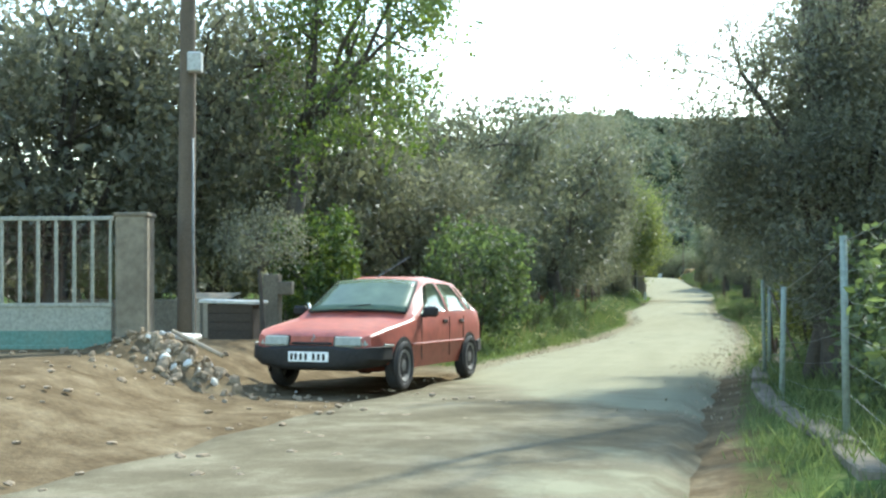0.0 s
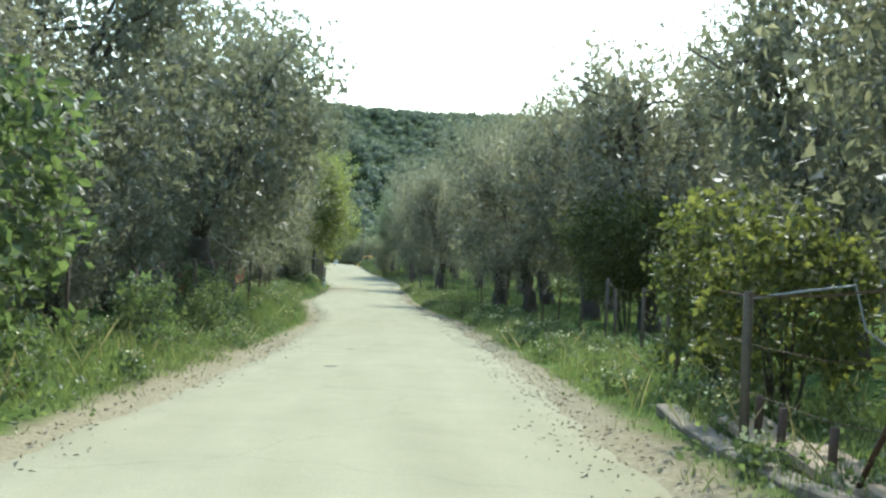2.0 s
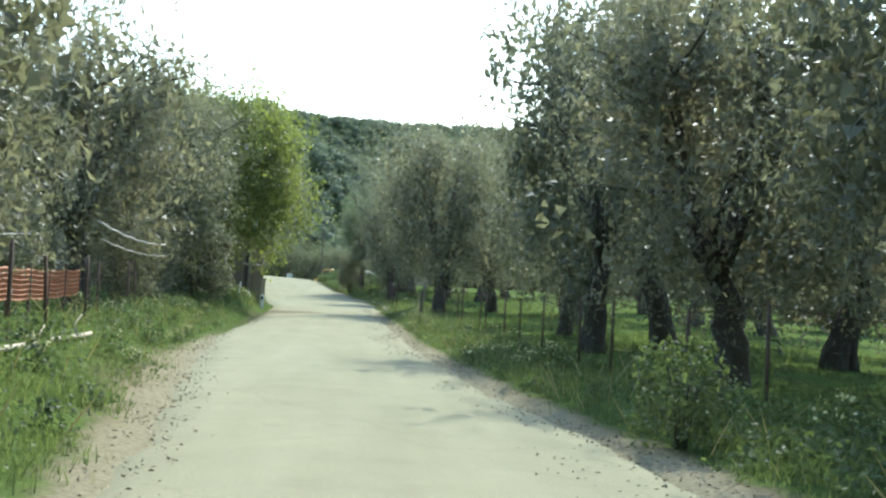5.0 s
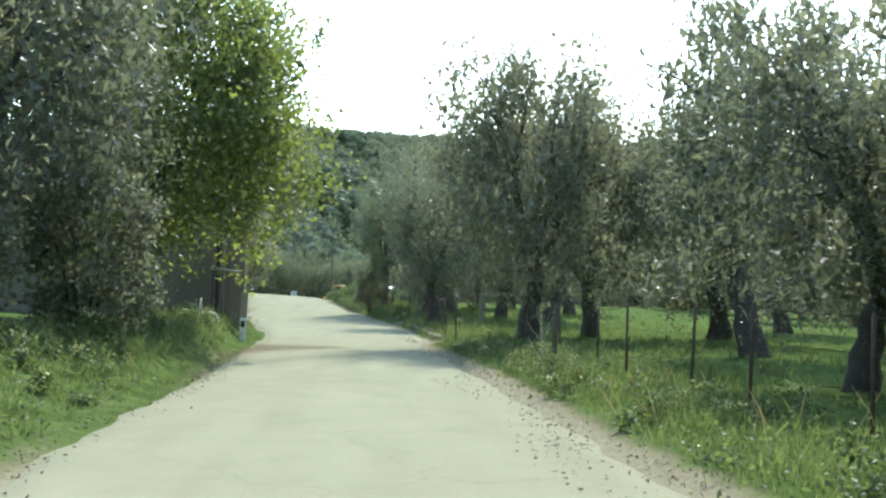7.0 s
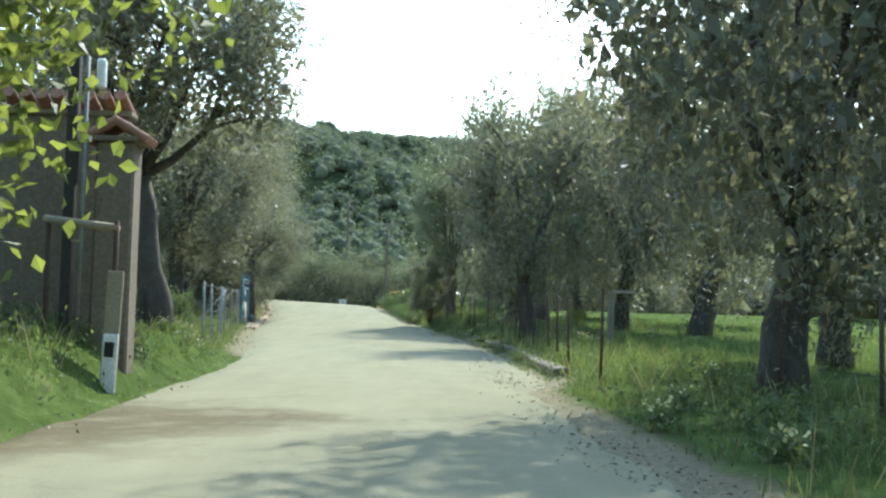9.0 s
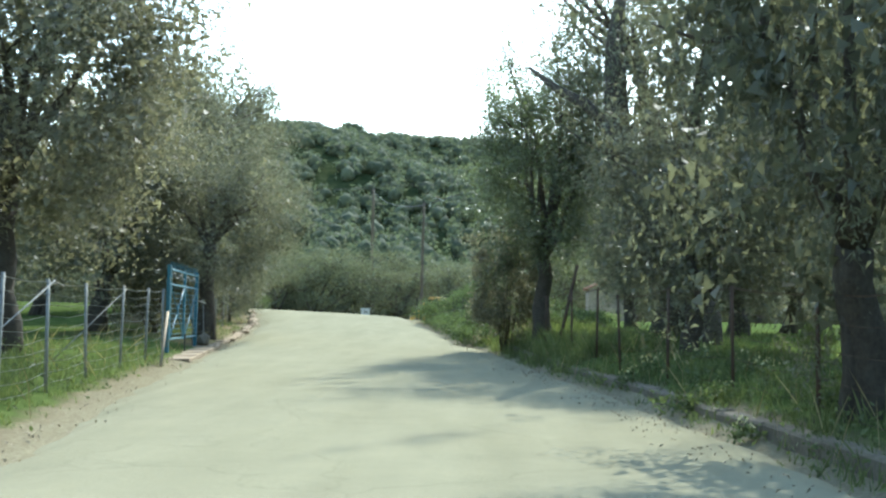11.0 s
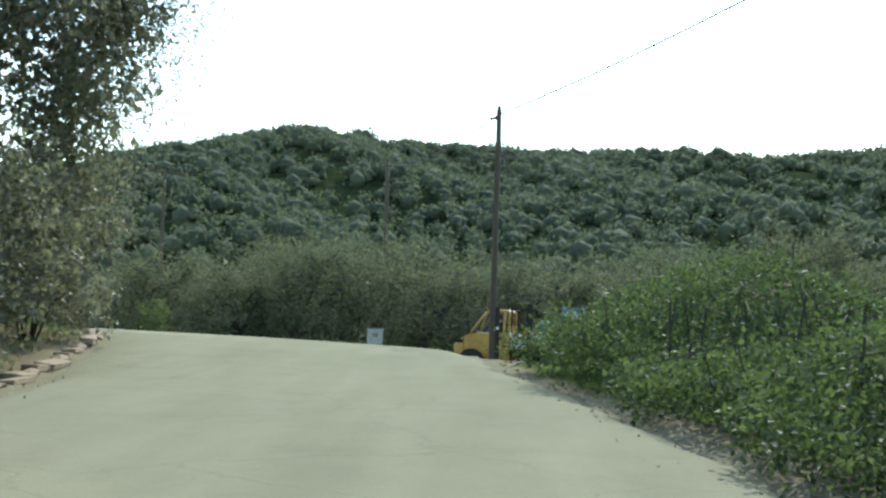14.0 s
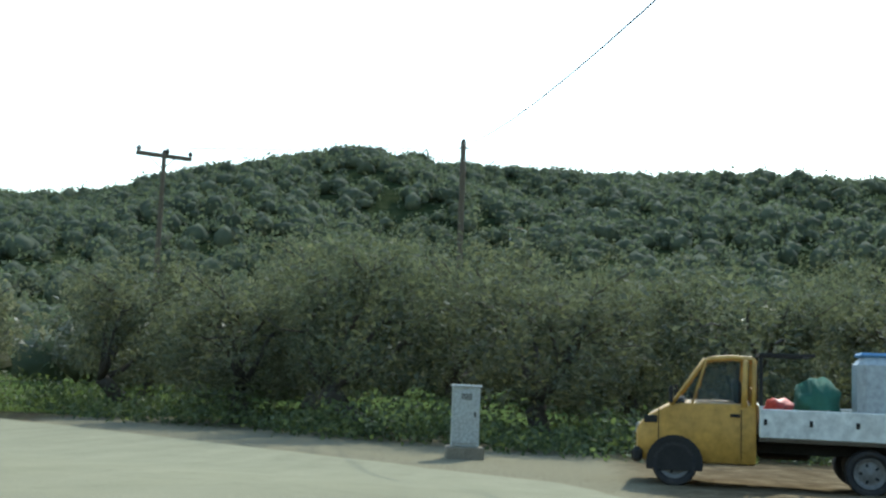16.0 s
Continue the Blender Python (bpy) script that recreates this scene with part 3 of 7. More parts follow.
for k, (x, y, s, tl) in enumerate(OLIVES):
    front = y < 136 and EDGE_L(y) - 6.6 < x < EDGE_R(y) + 6.0
    close = y < 136 and (y < 25 and x > -15 or 0 < EDGE_L(y) - x < 3.95 or 0 < x - EDGE_R(y) < 6.3)
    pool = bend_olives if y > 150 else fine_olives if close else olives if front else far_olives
    tl *= 1.0 + 0.14 * math.sin(5.1 * x) if y > 150 else 1.0
    src = pool[turns.get(pool[0].name, 0) % len(pool)]
    turns[pool[0].name] = turns.get(pool[0].name, 0) + 1
    if src not in placed:
        placed.append(src)
        stand(src, x, y, 0, s, tl)
    else:
        stand_copy(src, x, y, rng.uniform(0, 360), s, tl)

# one very old olive with a thick trunk, and a tall dark tree beside the lane
old = tree("olive_tree", "very old olive tree with a massive thick trunk", 31, 7.0, 3.6, 0.52, M_OLIVE, 36000, (0.095, 0.034), 6, 0.24, 0.2, 0.3, core=4000)
stand(old, 0.55, 115.9, 20, 1.08, 1.3)
limb = [(0.45, 115.75, -0.9), (0.25, 115.5, 0.1), (-0.5, 114.85, 1.3), (-1.1, 114.3, 2.3), (-1.3, 114.1, 3.6), (-1.38, 114.0, 5.2), (-1.2, 113.9, 6.9)]
back = old.matrix_basis.inverted()
part("limb", mesh_from("limb", *tube([(back @ Vector(p))[:] for p in limb], [0.46, 0.40, 0.33, 0.29, 0.25, 0.18, 0.06], 11), [M_BARK], True), old)
fork = [(-1.3, 114.1, 3.3), (-1.9, 114.3, 4.0), (-2.5, 114.6, 4.4), (-3.1, 114.8, 4.9)]
part("limb", mesh_from("limb", *tube([(back @ Vector(p))[:] for p in fork], [0.13, 0.10, 0.07, 0.03], 8), [M_BARK], True), old)
spreading = tree("olive_tree", "tall spreading olive tree leaning over the lane", 43, 8.7, 3.65, 0.27, M_OLIVE, 46000, (0.085, 0.027), 8, 0.17, 0.1, 0.3, "olive trees of the grove", core=13000)
stand(spreading, -11.55, 108.3, 70, 0.98, 0.95)
gate_tree = tree("olive_tree", "dark spreading olive tree with low boughs beside the blue gate", 57, 6.4, 2.6, 0.2, M_OLIVE, 42000, (0.075, 0.024), 6, 0.12, 0.1, 0.4, "olive trees of the grove", core=10000, core_leaf=(0.13, 0.07))
stand(gate_tree, -11.5, 121.3, 0, 1.0, 1.0)


def pollard(name, label, seed, trunk, split, shoots, spread, height, mat, n, leaf, core):
    """An old thick trunk cut at head height, with tall straight shoots and a dense leafy skirt round it."""
    rng = np.random.default_rng(seed)
    t = thing(name, label, "tree", "olive trees of the grove")
    pts = [np.array([0.05 * math.sin(k * 1.3), 0.04 * math.cos(k * 1.7), -0.3 + (split + 0.3) * k / 6]) for k in range(7)]
    tubes = [tube(pts, [trunk * f for f in (1.5, 1.2, 1.02, 0.97, 1.0, 1.1, 1.0)], 11)]
    for k in range(4):
        a = 1.57 * k + rng.uniform(-0.4, 0.4)
        o = np.array([math.cos(a), math.sin(a), 0]) * trunk
        tubes.append(tube([o * 1.6 - (0, 0, 0.3), o * 0.8 + (0, 0, split * 0.3), o * 0.6 + (0, 0, split * 0.95)], [trunk * 0.5, trunk * 0.4, trunk * 0.42], 7))
    ends = []
    for dx, dy, top, r in shoots:
        foot, tip = np.array([dx * 0.22, dy * 0.22, split * 0.9]), np.array([dx, dy, top])
        line = [foot, foot * 0.6 + tip * 0.4 + rng.normal(size=3) * 0.08, foot * 0.25 + tip * 0.75 + rng.normal(size=3) * 0.1, tip]
        tubes.append(tube(line, [r, r * 0.85, r * 0.55, r * 0.15], 7))
        for j in range(7):
            base = foot + (tip - foot) * rng.uniform(0.2, 0.95)
            e = base + np.r_[rng.normal(size=2) * 0.75, rng.uniform(0.1, 0.8)]
            tubes.append(tube([base, (base + e) / 2 + rng.normal(size=3) * 0.06, e], [r * 0.3, r * 0.2, r * 0.06], 4))
            ends += [e, (base + e) / 2]
    part("trunk", mesh_from("trunk", *join(tubes), [M_BARK], True), t)
    skirt = crown_points(rng, np.array(ends), n, spread, height * 0.62, 0.35, 0.9)
    skirt = skirt[skirt[:, 2] > 0.7 + 1.3 * np.clip(-skirt[:, 0] - 0.4, 0, 0.9)]
    ends = np.array(ends)
    upper = ends[rng.integers(0, len(ends), n // 3)] + rng.normal(size=(n // 3, 3)) * (0.3, 0.3, 0.26)
    inner = (skirt[rng.integers(len(skirt) // 8, len(skirt), core)] - (0, 0, 2.4)) * (0.8, 0.8, 0.84) + (0, 0, 2.4)
    v, f = leaves(rng, np.r_[skirt, upper], 0.05, *leaf, 0.2)
    v2, f2 = leaves(rng, inner, 0.1, 0.11, 0.05, 0.2)
    part("crown", mesh_from("crown", np.r_[v, v2], np.r_[f, f2 + len(v)], [mat]), t, kind="stuff")
    return t


old_pollard = pollard("olive_tree", "old olive tree with thick trunk and tall straight shoots", 49, 0.25, 1.9,
                      [(-0.6, -0.35, 8.6, 0.11), (0.1, 0.2, 7.4, 0.055), (0.35, -0.2, 7.0, 0.06), (0.7, 0.3, 7.6, 0.065), (1.1, -0.1, 6.6, 0.05), (-0.1, 0.8, 6.8, 0.05), (-1.3, 0.4, 4.6, 0.05)], 2.15, 6.2, M_OLIVE, 64000, (0.075, 0.022), 14000)
stand(old_pollard, 1.62, 13.95)
overhang = tree("olive_tree", "tall dark olive tree with a straight trunk overhanging the kerb", 47, 8.6, 2.75, 0.17, M_OLIVE, 34000, (0.09, 0.036), 8, 0.16, 0.08, 0.3, "olive trees of the grove", core=9000)
stand(overhang, 3.2, 19.2, 30, 1.0, 0.95)
leaning = tree("olive_tree", "olive tree with high boughs reaching over the lane", 59, 7.6, 2.9, 0.22, M_OLIVE, 26000, (0.09, 0.028), 7, 0.36, 0.12, 0.34, "olive trees of the grove", core=7000)
stand(leaning, -7.75, 90.8, 40, 1.0, 1.0)
dense = tree("olive_tree", "tall dense olive tree beside a wire fence", 45, 8.9, 3.8, 0.28, M_OLIVE, 66000, (0.09, 0.028), 8, 0.07, 0.1, 0.2, "olive trees of the grove", core=22000, core_leaf=(0.17, 0.10))
stand(dense, -15.6, 135.2, 10, 1.12, 1.12)
tall_tree = tree("holm_oak", "tall dark evergreen tree with straight trunk beside the kerb", 33, 8.6, 2.0, 0.18, M_DARKLEAF, 44000, (0.075, 0.03), 9, 0.1, 0.06, 0.22, core=8000, skirt=0.62, core_leaf=(0.11, 0.06))
stand(tall_tree, -2.62, 117.35, 0, 1.0, 1.0)
big = tree("walnut_tree", "leaning dark-trunked tree with dark green leaves behind the yard", 35, 10.5, 2.1, 0.19, M_CITRUS, 13000, (0.11, 0.036), 6, 0.3, 0.3, 0.38, "", 0.5, True, skirt=1.15)
big.matrix_basis = pose(-8.0, 19.6, land_at(-8.0, 19.6) - 0.1, 0, 14, 0)
walnut = tree("walnut_tree", "broad walnut tree with large bright green leaves over the lane", 37, 8.2, 3.95, 0.2, M_WALNUT, 37000, (0.13, 0.045), 9, 0.12, 0.12, 0.26, "", 0.6, True, core=9000, core_leaf=(0.17, 0.07))
stand(walnut, -8.25, 79.2, 0, 1.0, 1.0)
sap = tree("olive_sapling", "slim young olive tree with sparse silvery leaves", 41, 2.3, 0.75, 0.035, M_OLIVE, 2600, (0.075, 0.026), 4, 0.5, 0.1, 0.5)
stand(sap, -6.2, 14.4, 0, 0.9, 1.0)


def shrub(name, label, seed, height, spread, leaf_mat, n, leaf, low=0.03, cat="shrub"):
    rng = np.random.default_rng(seed)
    t = thing(name, label, cat)
    ends = []
    for k in range(9):
        a = rng.uniform(0, 6.28)
        tip = np.array([math.cos(a) * spread * rng.uniform(0.2, 0.8), math.sin(a) * spread * rng.uniform(0.2, 0.8), height * rng.uniform(0.35, 0.95)])
        part("stem", mesh_from("stem", *tube([(tip[0] * 0.12, tip[1] * 0.12, -0.15), tip * (0.4, 0.4, 0.55), tip], [0.02, 0.013, 0.005], 5), [M_BARK], True), t)
        ends += [tip, tip * 0.7, tip * (1.1, 1.1, 0.4)]
    pts = crown_points(rng, np.array(ends), n, spread, height, height * low)
    part("foliage", mesh_from("foliage", *leaves(rng, pts, 0.05, leaf[0] * 0.85, leaf[1] * 0.5, 0.25, True), [leaf_mat]), t, kind="stuff")
    return t


fig = shrub("fig_shrub", "leafy green fig shrub spilling over the verge", 51, 2.5, 1.25, M_BRAMBLE, 4200, (0.15, 0.075), 0.2)
stand(fig, -4.75, 21.4)
citrus = shrub("citrus_shrub", "dense deep green citrus shrub behind the fence", 52, 3.0, 1.0, M_CITRUS, 9000, (0.12, 0.075), 0.1)
stand(citrus, -6.9, 18.3, 0, 0.85)
for k, (x, y, s, h, r) in enumerate([(1.8, 22.4, 0.9, 2.0, 0.8), (2.05, 25.2, 0.9, 2.3, 0.85), (4.25, 40.8, 1.0, 3.6, 1.6)]):
    yb = shrub("quince_shrub", "yellowish green shrub growing through the wire fence", 61 + k, h, r, M_YELLOW, 3400 if k < 2 else 13000, (0.11, 0.07), 0.12 if k < 2 else 0.3)
    stand(yb, x, y, 0, s)
low_olive = shrub("olive_thicket", "bushy olive suckers growing against a taller trunk", 34, 3.1, 0.95, M_OLIVE, 12000, (0.09, 0.05), 0.03)
stand(low_olive, -3.4, 118.3, 0, 1.0)
for k, (x, y, s) in enumerate([(-4.9, 29.0, 0.55), (-4.6, 32.5, 0.5), (-5.2, 35.3, 0.6), (-7.9, 72.5, 0.4), (0.4, 47.0, 0.5), (-9.5, 99.5, 0.5), (-13.6, 140.8, 0.4), (2.0, 9.8, 0.9), (2.4, 12.0, 1.0), (1.9, 6.9, 0.8), (2.3, 14.6, 0.8), (2.6, 17.6, 0.7), (1.7, 110.5, 0.4)]):
    wb = shrub("wild_bush", "small leafy green bush at the roadside", 71 + k, 1.8, 0.9, M_BRAMBLE, 1600, (0.14, 0.075))
    stand(wb, x, y, 0, s)

for k, (x, y, s) in enumerate([(-12.9, 130.4, 1.2), (-13.7, 134.6, 1.15), (-7.5, 72.4, 1.15), (-8.6, 69.6, 1.1), (-8.3, 65.8, 0.9), (-13.0, 121.6, 1.1), (-13.3, 124.6, 1.2), (-13.7, 127.6, 1.15), (-6.5, 25.6, 1.0), (-7.6, 28.6, 1.2), (-6.9, 31.2, 1.0), (-7.4, 36.4, 1.2), (-6.9, 43.4, 1.1)]):
    ob = shrub("olive_thicket", "dense thicket of olive suckers at the foot of a tree", 66 + k, 2.4, 1.1, M_OLIVE, 6000, (0.11, 0.055))
    stand(ob, x, y, 0, s)

# bramble hedge before the crest
rng = np.random.default_rng(81)
n = 64000
hy = rng.uniform(120.6, 133.7, n)
depth = 3.6 * np.clip(1 - ((hy - 127.4) / 6.9) ** 2, 0.03, 1) ** 0.3 + 0.3
hu = rng.uniform(0, 1, n)
hx = EDGE_R(hy) - 0.08 + hu * depth * 1.25 + 0.25 * np.sin(hy * 2.1)
top = (0.72 + 0.46 * step(128.0, 131.5, hy)) * (0.5 + 0.5 * step(134.4, 133.2, hy) * step(120, 124, hy) + 0.2 * np.sin(hy * 1.35 + 1) + 0.16 * np.sin(hx * 2.7 + hy)) * np.clip(np.sin(np.clip(hu, 0.02, 0.98) * math.pi) ** 0.45, 0.6, 1)
hz = land(hx, hy) + top * rng.uniform(0.0, 1.0, n) ** 0.45
hedge = thing("bramble_hedge", "rambling leafy bramble hedge on the verge", "hedge")
part("foliage", mesh_from("foliage", *leaves(rng, np.c_[hx, hy, hz], 0.07, 0.066, 0.023, 0.2, True), [M_BRAMBLE]), hedge, kind="stuff")
for k in range(70):
    y0 = rng.uniform(123.5, 131.5)
    x0 = float(EDGE_R(y0)) + rng.uniform(0.3, 2.6)
    z0 = land_at(x0, y0)
    a, h = rng.uniform(0, 6.28), rng.uniform(0.6, 1.1)
    cv, cf = tube([(x0, y0, z0 - 0.1), (x0 + 0.2 * math.cos(a), y0 + 0.2 * math.sin(a), z0 + h), (x0 + 0.8 * math.cos(a), y0 + 0.8 * math.sin(a), z0 + h * 0.8)], [0.012, 0.009, 0.004], 4)
    part("cane", mesh_from("cane", cv, cf, [M_BARK]), hedge)


# the scrub wood on the hill, and the grove further off: ragged round crowns
def clumps(name, label, xy, size, cards, card, mat, rng, lift=0.45, squash=(0.75, 1.1)):
    bm = bmesh.new()
    bmesh.ops.create_icosphere(bm, subdivisions=1, radius=0.84)
    bv = np.array([v.co[:] for v in bm.verts])
    bf = np.array([[v.index for v in f.verts] for f in bm.faces])
    bm.free()
    z = land(xy[:, 0], xy[:, 1])
    verts, lv = [], []
    for (x, y), zz, r in zip(xy, z, size):
        ph = rng.uniform(0, 6.28, 3)
        lump = 0.9 + 0.2 * np.sin(bv[:, 0] * 3.1 + ph[0]) * np.sin(bv[:, 1] * 3.7 + ph[1]) + 0.12 * np.sin(bv[:, 2] * 5.3 + bv[:, 0] * 4 + ph[2])
        sq = rng.uniform(*squash)
        verts.append(bv * lump[:, None] * (r, r, r * sq) + (x, y, zz + r * lift))
        d = rng.normal(size=(cards, 3))
        d /= np.linalg.norm(d, axis=1)[:, None]
        d[:, 2] = np.abs(d[:, 2]) * rng.choice([1, 1, 1, -0.4], cards)
        lv.append(d * r * (1, 1, sq) * rng.uniform(0.8, 1.12, (cards, 1)) + (x, y, zz + r * lift))
    v1 = np.concatenate(verts)
    f1 = (bf[None] + 12 * np.arange(len(xy))[:, None, None]).reshape(-1, 3)
    v2, f2 = leaves(rng, np.concatenate(lv), 0.05 * card, card, card * 0.75)
    me = mesh_from(name, np.r_[v1, v2], np.r_[f1, f2 + len(v1)], [mat])
    me.polygons.foreach_set("use_smooth", np.arange(len(me.polygons)) < len(f1))
    return tagged(new(name, me), label, "woodland", kind="stuff")


def hill_wood():
    rng = np.random.default_rng(91)
    spots = []
    for y0, y1, n, half in ((200, 260, 350, 130), (260, 330, 1200, 170), (330, 420, 2700, 230), (420, 500, 3100, 290)):
        spots.append(np.c_[rng.uniform(-half - 40, half - 10, n), rng.uniform(y0, y1, n)])
    ex = np.linspace(-300, 240, 300) + rng.normal(size=300)
    spots.append(np.c_[ex, 507 - 0.00025 * (ex + 40) ** 2 + rng.uniform(-6, 2, 300)])
    xy = np.concatenate(spots)
    size = (1.3 + 2.1 * rng.uniform(0, 1, len(xy)) ** 1.3) * np.where(xy[:, 1] > 495, 0.85, 1)
    clumps("hill_scrub", "dense dark green evergreen scrub covering the hillside", xy, size, 31, 0.9, M_MAQUIS, rng)
    bump_xy = np.array([(-51.2, 505), (-48.8, 506), (-47.2, 505)])
    clumps("ridge_oak", "rounded clump of oaks on the skyline of the hill", bump_xy, np.array([3.2, 3.6, 3.0]), 90, 0.9, M_MAQUIS, rng, 0.8)


hill_wood()
rng = np.random.default_rng(97)
gl = np.c_[rng.uniform(-46, -20, 110), rng.uniform(8, 130, 110)]
gr = np.c_[rng.uniform(18, 48, 130), rng.uniform(8, 200, 130)]
gb = np.c_[rng.uniform(-60, 45, 70), rng.uniform(183, 206, 70)]
gxy = np.r_[gl, gr, gb]
clumps("far_grove", "further olive trees of the grove standing close together", gxy, rng.uniform(1.9, 3.0, len(gxy)), 220, 0.5, M_OLIVE, rng, 0.85, (0.95, 1.35))


# weeds and suckers under the olives beyond the bend
rng = np.random.default_rng(131)
c = rng.uniform(0, 1, 420)
ux = -27 + 33 * c + rng.normal(size=420) * 0.5
uy = np.interp(ux, (-27, -17.4, -11, -7, 6), (169.5, 163.6, 159.0, 157.6, 158.5)) + rng.uniform(0.4, 6.5, 420)
ut = rng.uniform(0.25, 1.15, 420) * (0.45 + 0.55 * (np.sin(ux * 0.9) > -0.35))
u = rng.integers(0, 420, 26000)
d = rng.normal(size=(26000, 3)) * 0.5
pts = np.c_[ux[u] + d[:, 0], uy[u] + d[:, 1], np.zeros(26000)]
pts[:, 2] = land(pts[:, 0], pts[:, 1]) + ut[u] * rng.uniform(0, 1, 26000) ** 0.6
tagged(new("undergrowth", mesh_from("undergrowth", *leaves(rng, pts, 0.05, 0.16, 0.05, 0.0, True), [M_BRAMBLE])), "low green undergrowth beneath the olive trees", "undergrowth", kind="stuff")


# grass on the verges and under the trees
def blades(rng, x, y, tall, wide):
    n = len(x)
    z = land(x, y) - 0.02
    a = rng.uniform(0, 6.28, n)
    h = tall * rng.uniform(0.5, 1.25, n)
    bend = rng.normal(size=(n, 2)) * 0.35 * h[:, None]
    s = np.c_[np.cos(a), np.sin(a)] * wide * 0.5
    base = np.c_[x, y]
    v = np.stack([np.c_[base - s, z], np.c_[base + s, z], np.c_[base + bend, z + h], np.c_[base - s * 0.8 + bend * 0.5, z + h * 0.56]], 1)
    return v.reshape(-1, 3), np.arange(4 * n).reshape(-1, 4)


def verge(seed, n, y0, y1, side, depth, tall, wide=0.014):
    rng = np.random.default_rng(seed)
    c = rng.uniform(y0, y1, n // 14)
    off = rng.uniform(0.12, 1, n // 14) ** 1.3 * depth
    keep = np.sin(c * 1.1) * np.sin(c * 0.37 + off) > -0.75
    c, off = c[keep], off[keep]
    cy = np.repeat(c, 14) + rng.normal(size=len(c) * 14) * 0.11
    co = np.repeat(off, 14) + rng.normal(size=len(c) * 14) * 0.11
    co = co + 0.14
    x = EDGE_L(cy) - co if side == "l" else EDGE_R(cy) + co
    ht = np.repeat(rng.uniform(0.5, 1.2, len(c)), 14) * tall * (0.55 + 0.45 * step(0.1, 0.9, co))
    return blades(rng, x, cy, ht, wide)


pieces = [verge(101, 18000, 16.5, 48, "l", 2.2, 0.24, 0.011), verge(102, 16000, 48, 92, "l", 2.2, 0.19, 0.011), verge(103, 9000, 92, 113.5, "l", 3.2, 0.2), verge(104, 2500, 119.5, 139, "l", 1.6, 0.18)]
v, f = (np.concatenate([p[0] for p in pieces]), np.concatenate([p[1] + sum(len(q[0]) for q in pieces[:i]) for i, p in enumerate(pieces)]))
tagged(new("verge_grass", mesh_from("verge_grass", v, f, [M_GRASS])), "long fresh green grass along the lane", "grass", kind="stuff")
pieces = [verge(111, 15000, 4, 48, "r", 2.2, 0.22, 0.011), verge(112, 14000, 48, 92, "r", 3.0, 0.2, 0.012), verge(113, 15000, 92, 128, "r", 4.0, 0.24), verge(114, 6000, 60, 125, "r", 9.0, 0.22, 0.02), verge(115, 12000, 15, 60, "r", 9.0, 0.22, 0.016), verge(116, 9000, 60, 122, "r", 12.0, 0.26, 0.028), verge(117, 8000, 111, 122.5, "r", 2.6, 0.42, 0.014)]
v, f = np.concatenate([p[0] for p in pieces]), np.concatenate([p[1] + sum(len(q[0]) for q in pieces[:i]) for i, p in enumerate(pieces)])
tagged(new("grove_grass", mesh_from("grove_grass", v, f, [M_GRASS])), "green grass and weeds on the grove edge", "grass", kind="stuff")

rng = np.random.default_rng(141)
gx1, gy1 = rng.uniform(-6.0, 2.0, 7000), rng.uniform(137.5, 145.2, 7000)
keep = ((gx1 + 6.65) * 0.77 + (gy1 - 146.5) * 0.64 > 0.3) | (gx1 > -3.0)
v, f = blades(rng, gx1[keep], gy1[keep], np.full(keep.sum(), 0.42), 0.02)
tagged(new("long_grass", mesh_from("long_grass", v, f, [M_GRASS])), "long pale grass growing round a parked car", "grass", kind="stuff")
for k, (x, y, s) in enumerate([(-3.9, 141.6, 0.5), (-2.6, 141.0, 0.5), (-1.2, 141.3, 0.6), (-4.0, 135.3, 0.75), (-3.3, 137.2, 0.9), (-2.4, 139.2, 0.8)]):
    wb = shrub("wild_bush", "leafy weeds and brambles before a parked car", 90 + k, 1.6, 0.95, M_YELLOW if k == 0 else M_BRAMBLE, 2600, (0.12, 0.07))
    stand(wb, x, y, 0, s)


# ---- vehicles ----
def box(sx, sy, sz, bevel=0.01, at=(0, 0, 0), mat=None, name="box"):
    bm = bmesh.new()
    bmesh.ops.create_cube(bm, size=1.0)
    bmesh.ops.scale(bm, vec=(sx, sy, sz), verts=bm.verts)
    if bevel:
        bmesh.ops.bevel(bm, geom=list(bm.edges), offset=min(bevel, 0.45 * min(sx, sy, sz)), segments=1, affect="EDGES")
    bmesh.ops.translate(bm, vec=at, verts=bm.verts)
    me = bpy.data.meshes.new(name)
    bm.to_mesh(me)
    bm.free()
    if mat:
        me.materials.append(mat)
    return me


def put(name, me, parent, at=(0, 0, 0), rot=(0, 0, 0), label=""):
    ob = part(name, me, parent, label)
    ob.matrix_basis = pose(*at, *rot)
    return ob


def lathe(profile, sides=24, axis="x", mat=None, name="wheel", caps=True):
    """A turned shape from (along, radius) points."""
    verts, faces = [], []
    for a, r in profile:
        for k in range(sides):
            t = 2 * math.pi * k / sides
            c, s = r * math.cos(t), r * math.sin(t)
            verts.append({"x": (a, c, s), "y": (c, a, s), "z": (c, s, a)}[axis])
    for i in range(len(profile) - 1):
        for k in range(sides):
            k2 = (k + 1) % sides
            faces.append((i * sides + k, i * sides + k2, (i + 1) * sides + k2, (i + 1) * sides + k))
    if caps:
        faces.append(tuple(range(sides)))
        faces.append(tuple(range((len(profile) - 1) * sides, len(profile) * sides)))
    me = mesh_from(name, verts, faces, [mat] if mat else [], True)
    me.set_sharp_from_angle(angle=radians(40))
    return me


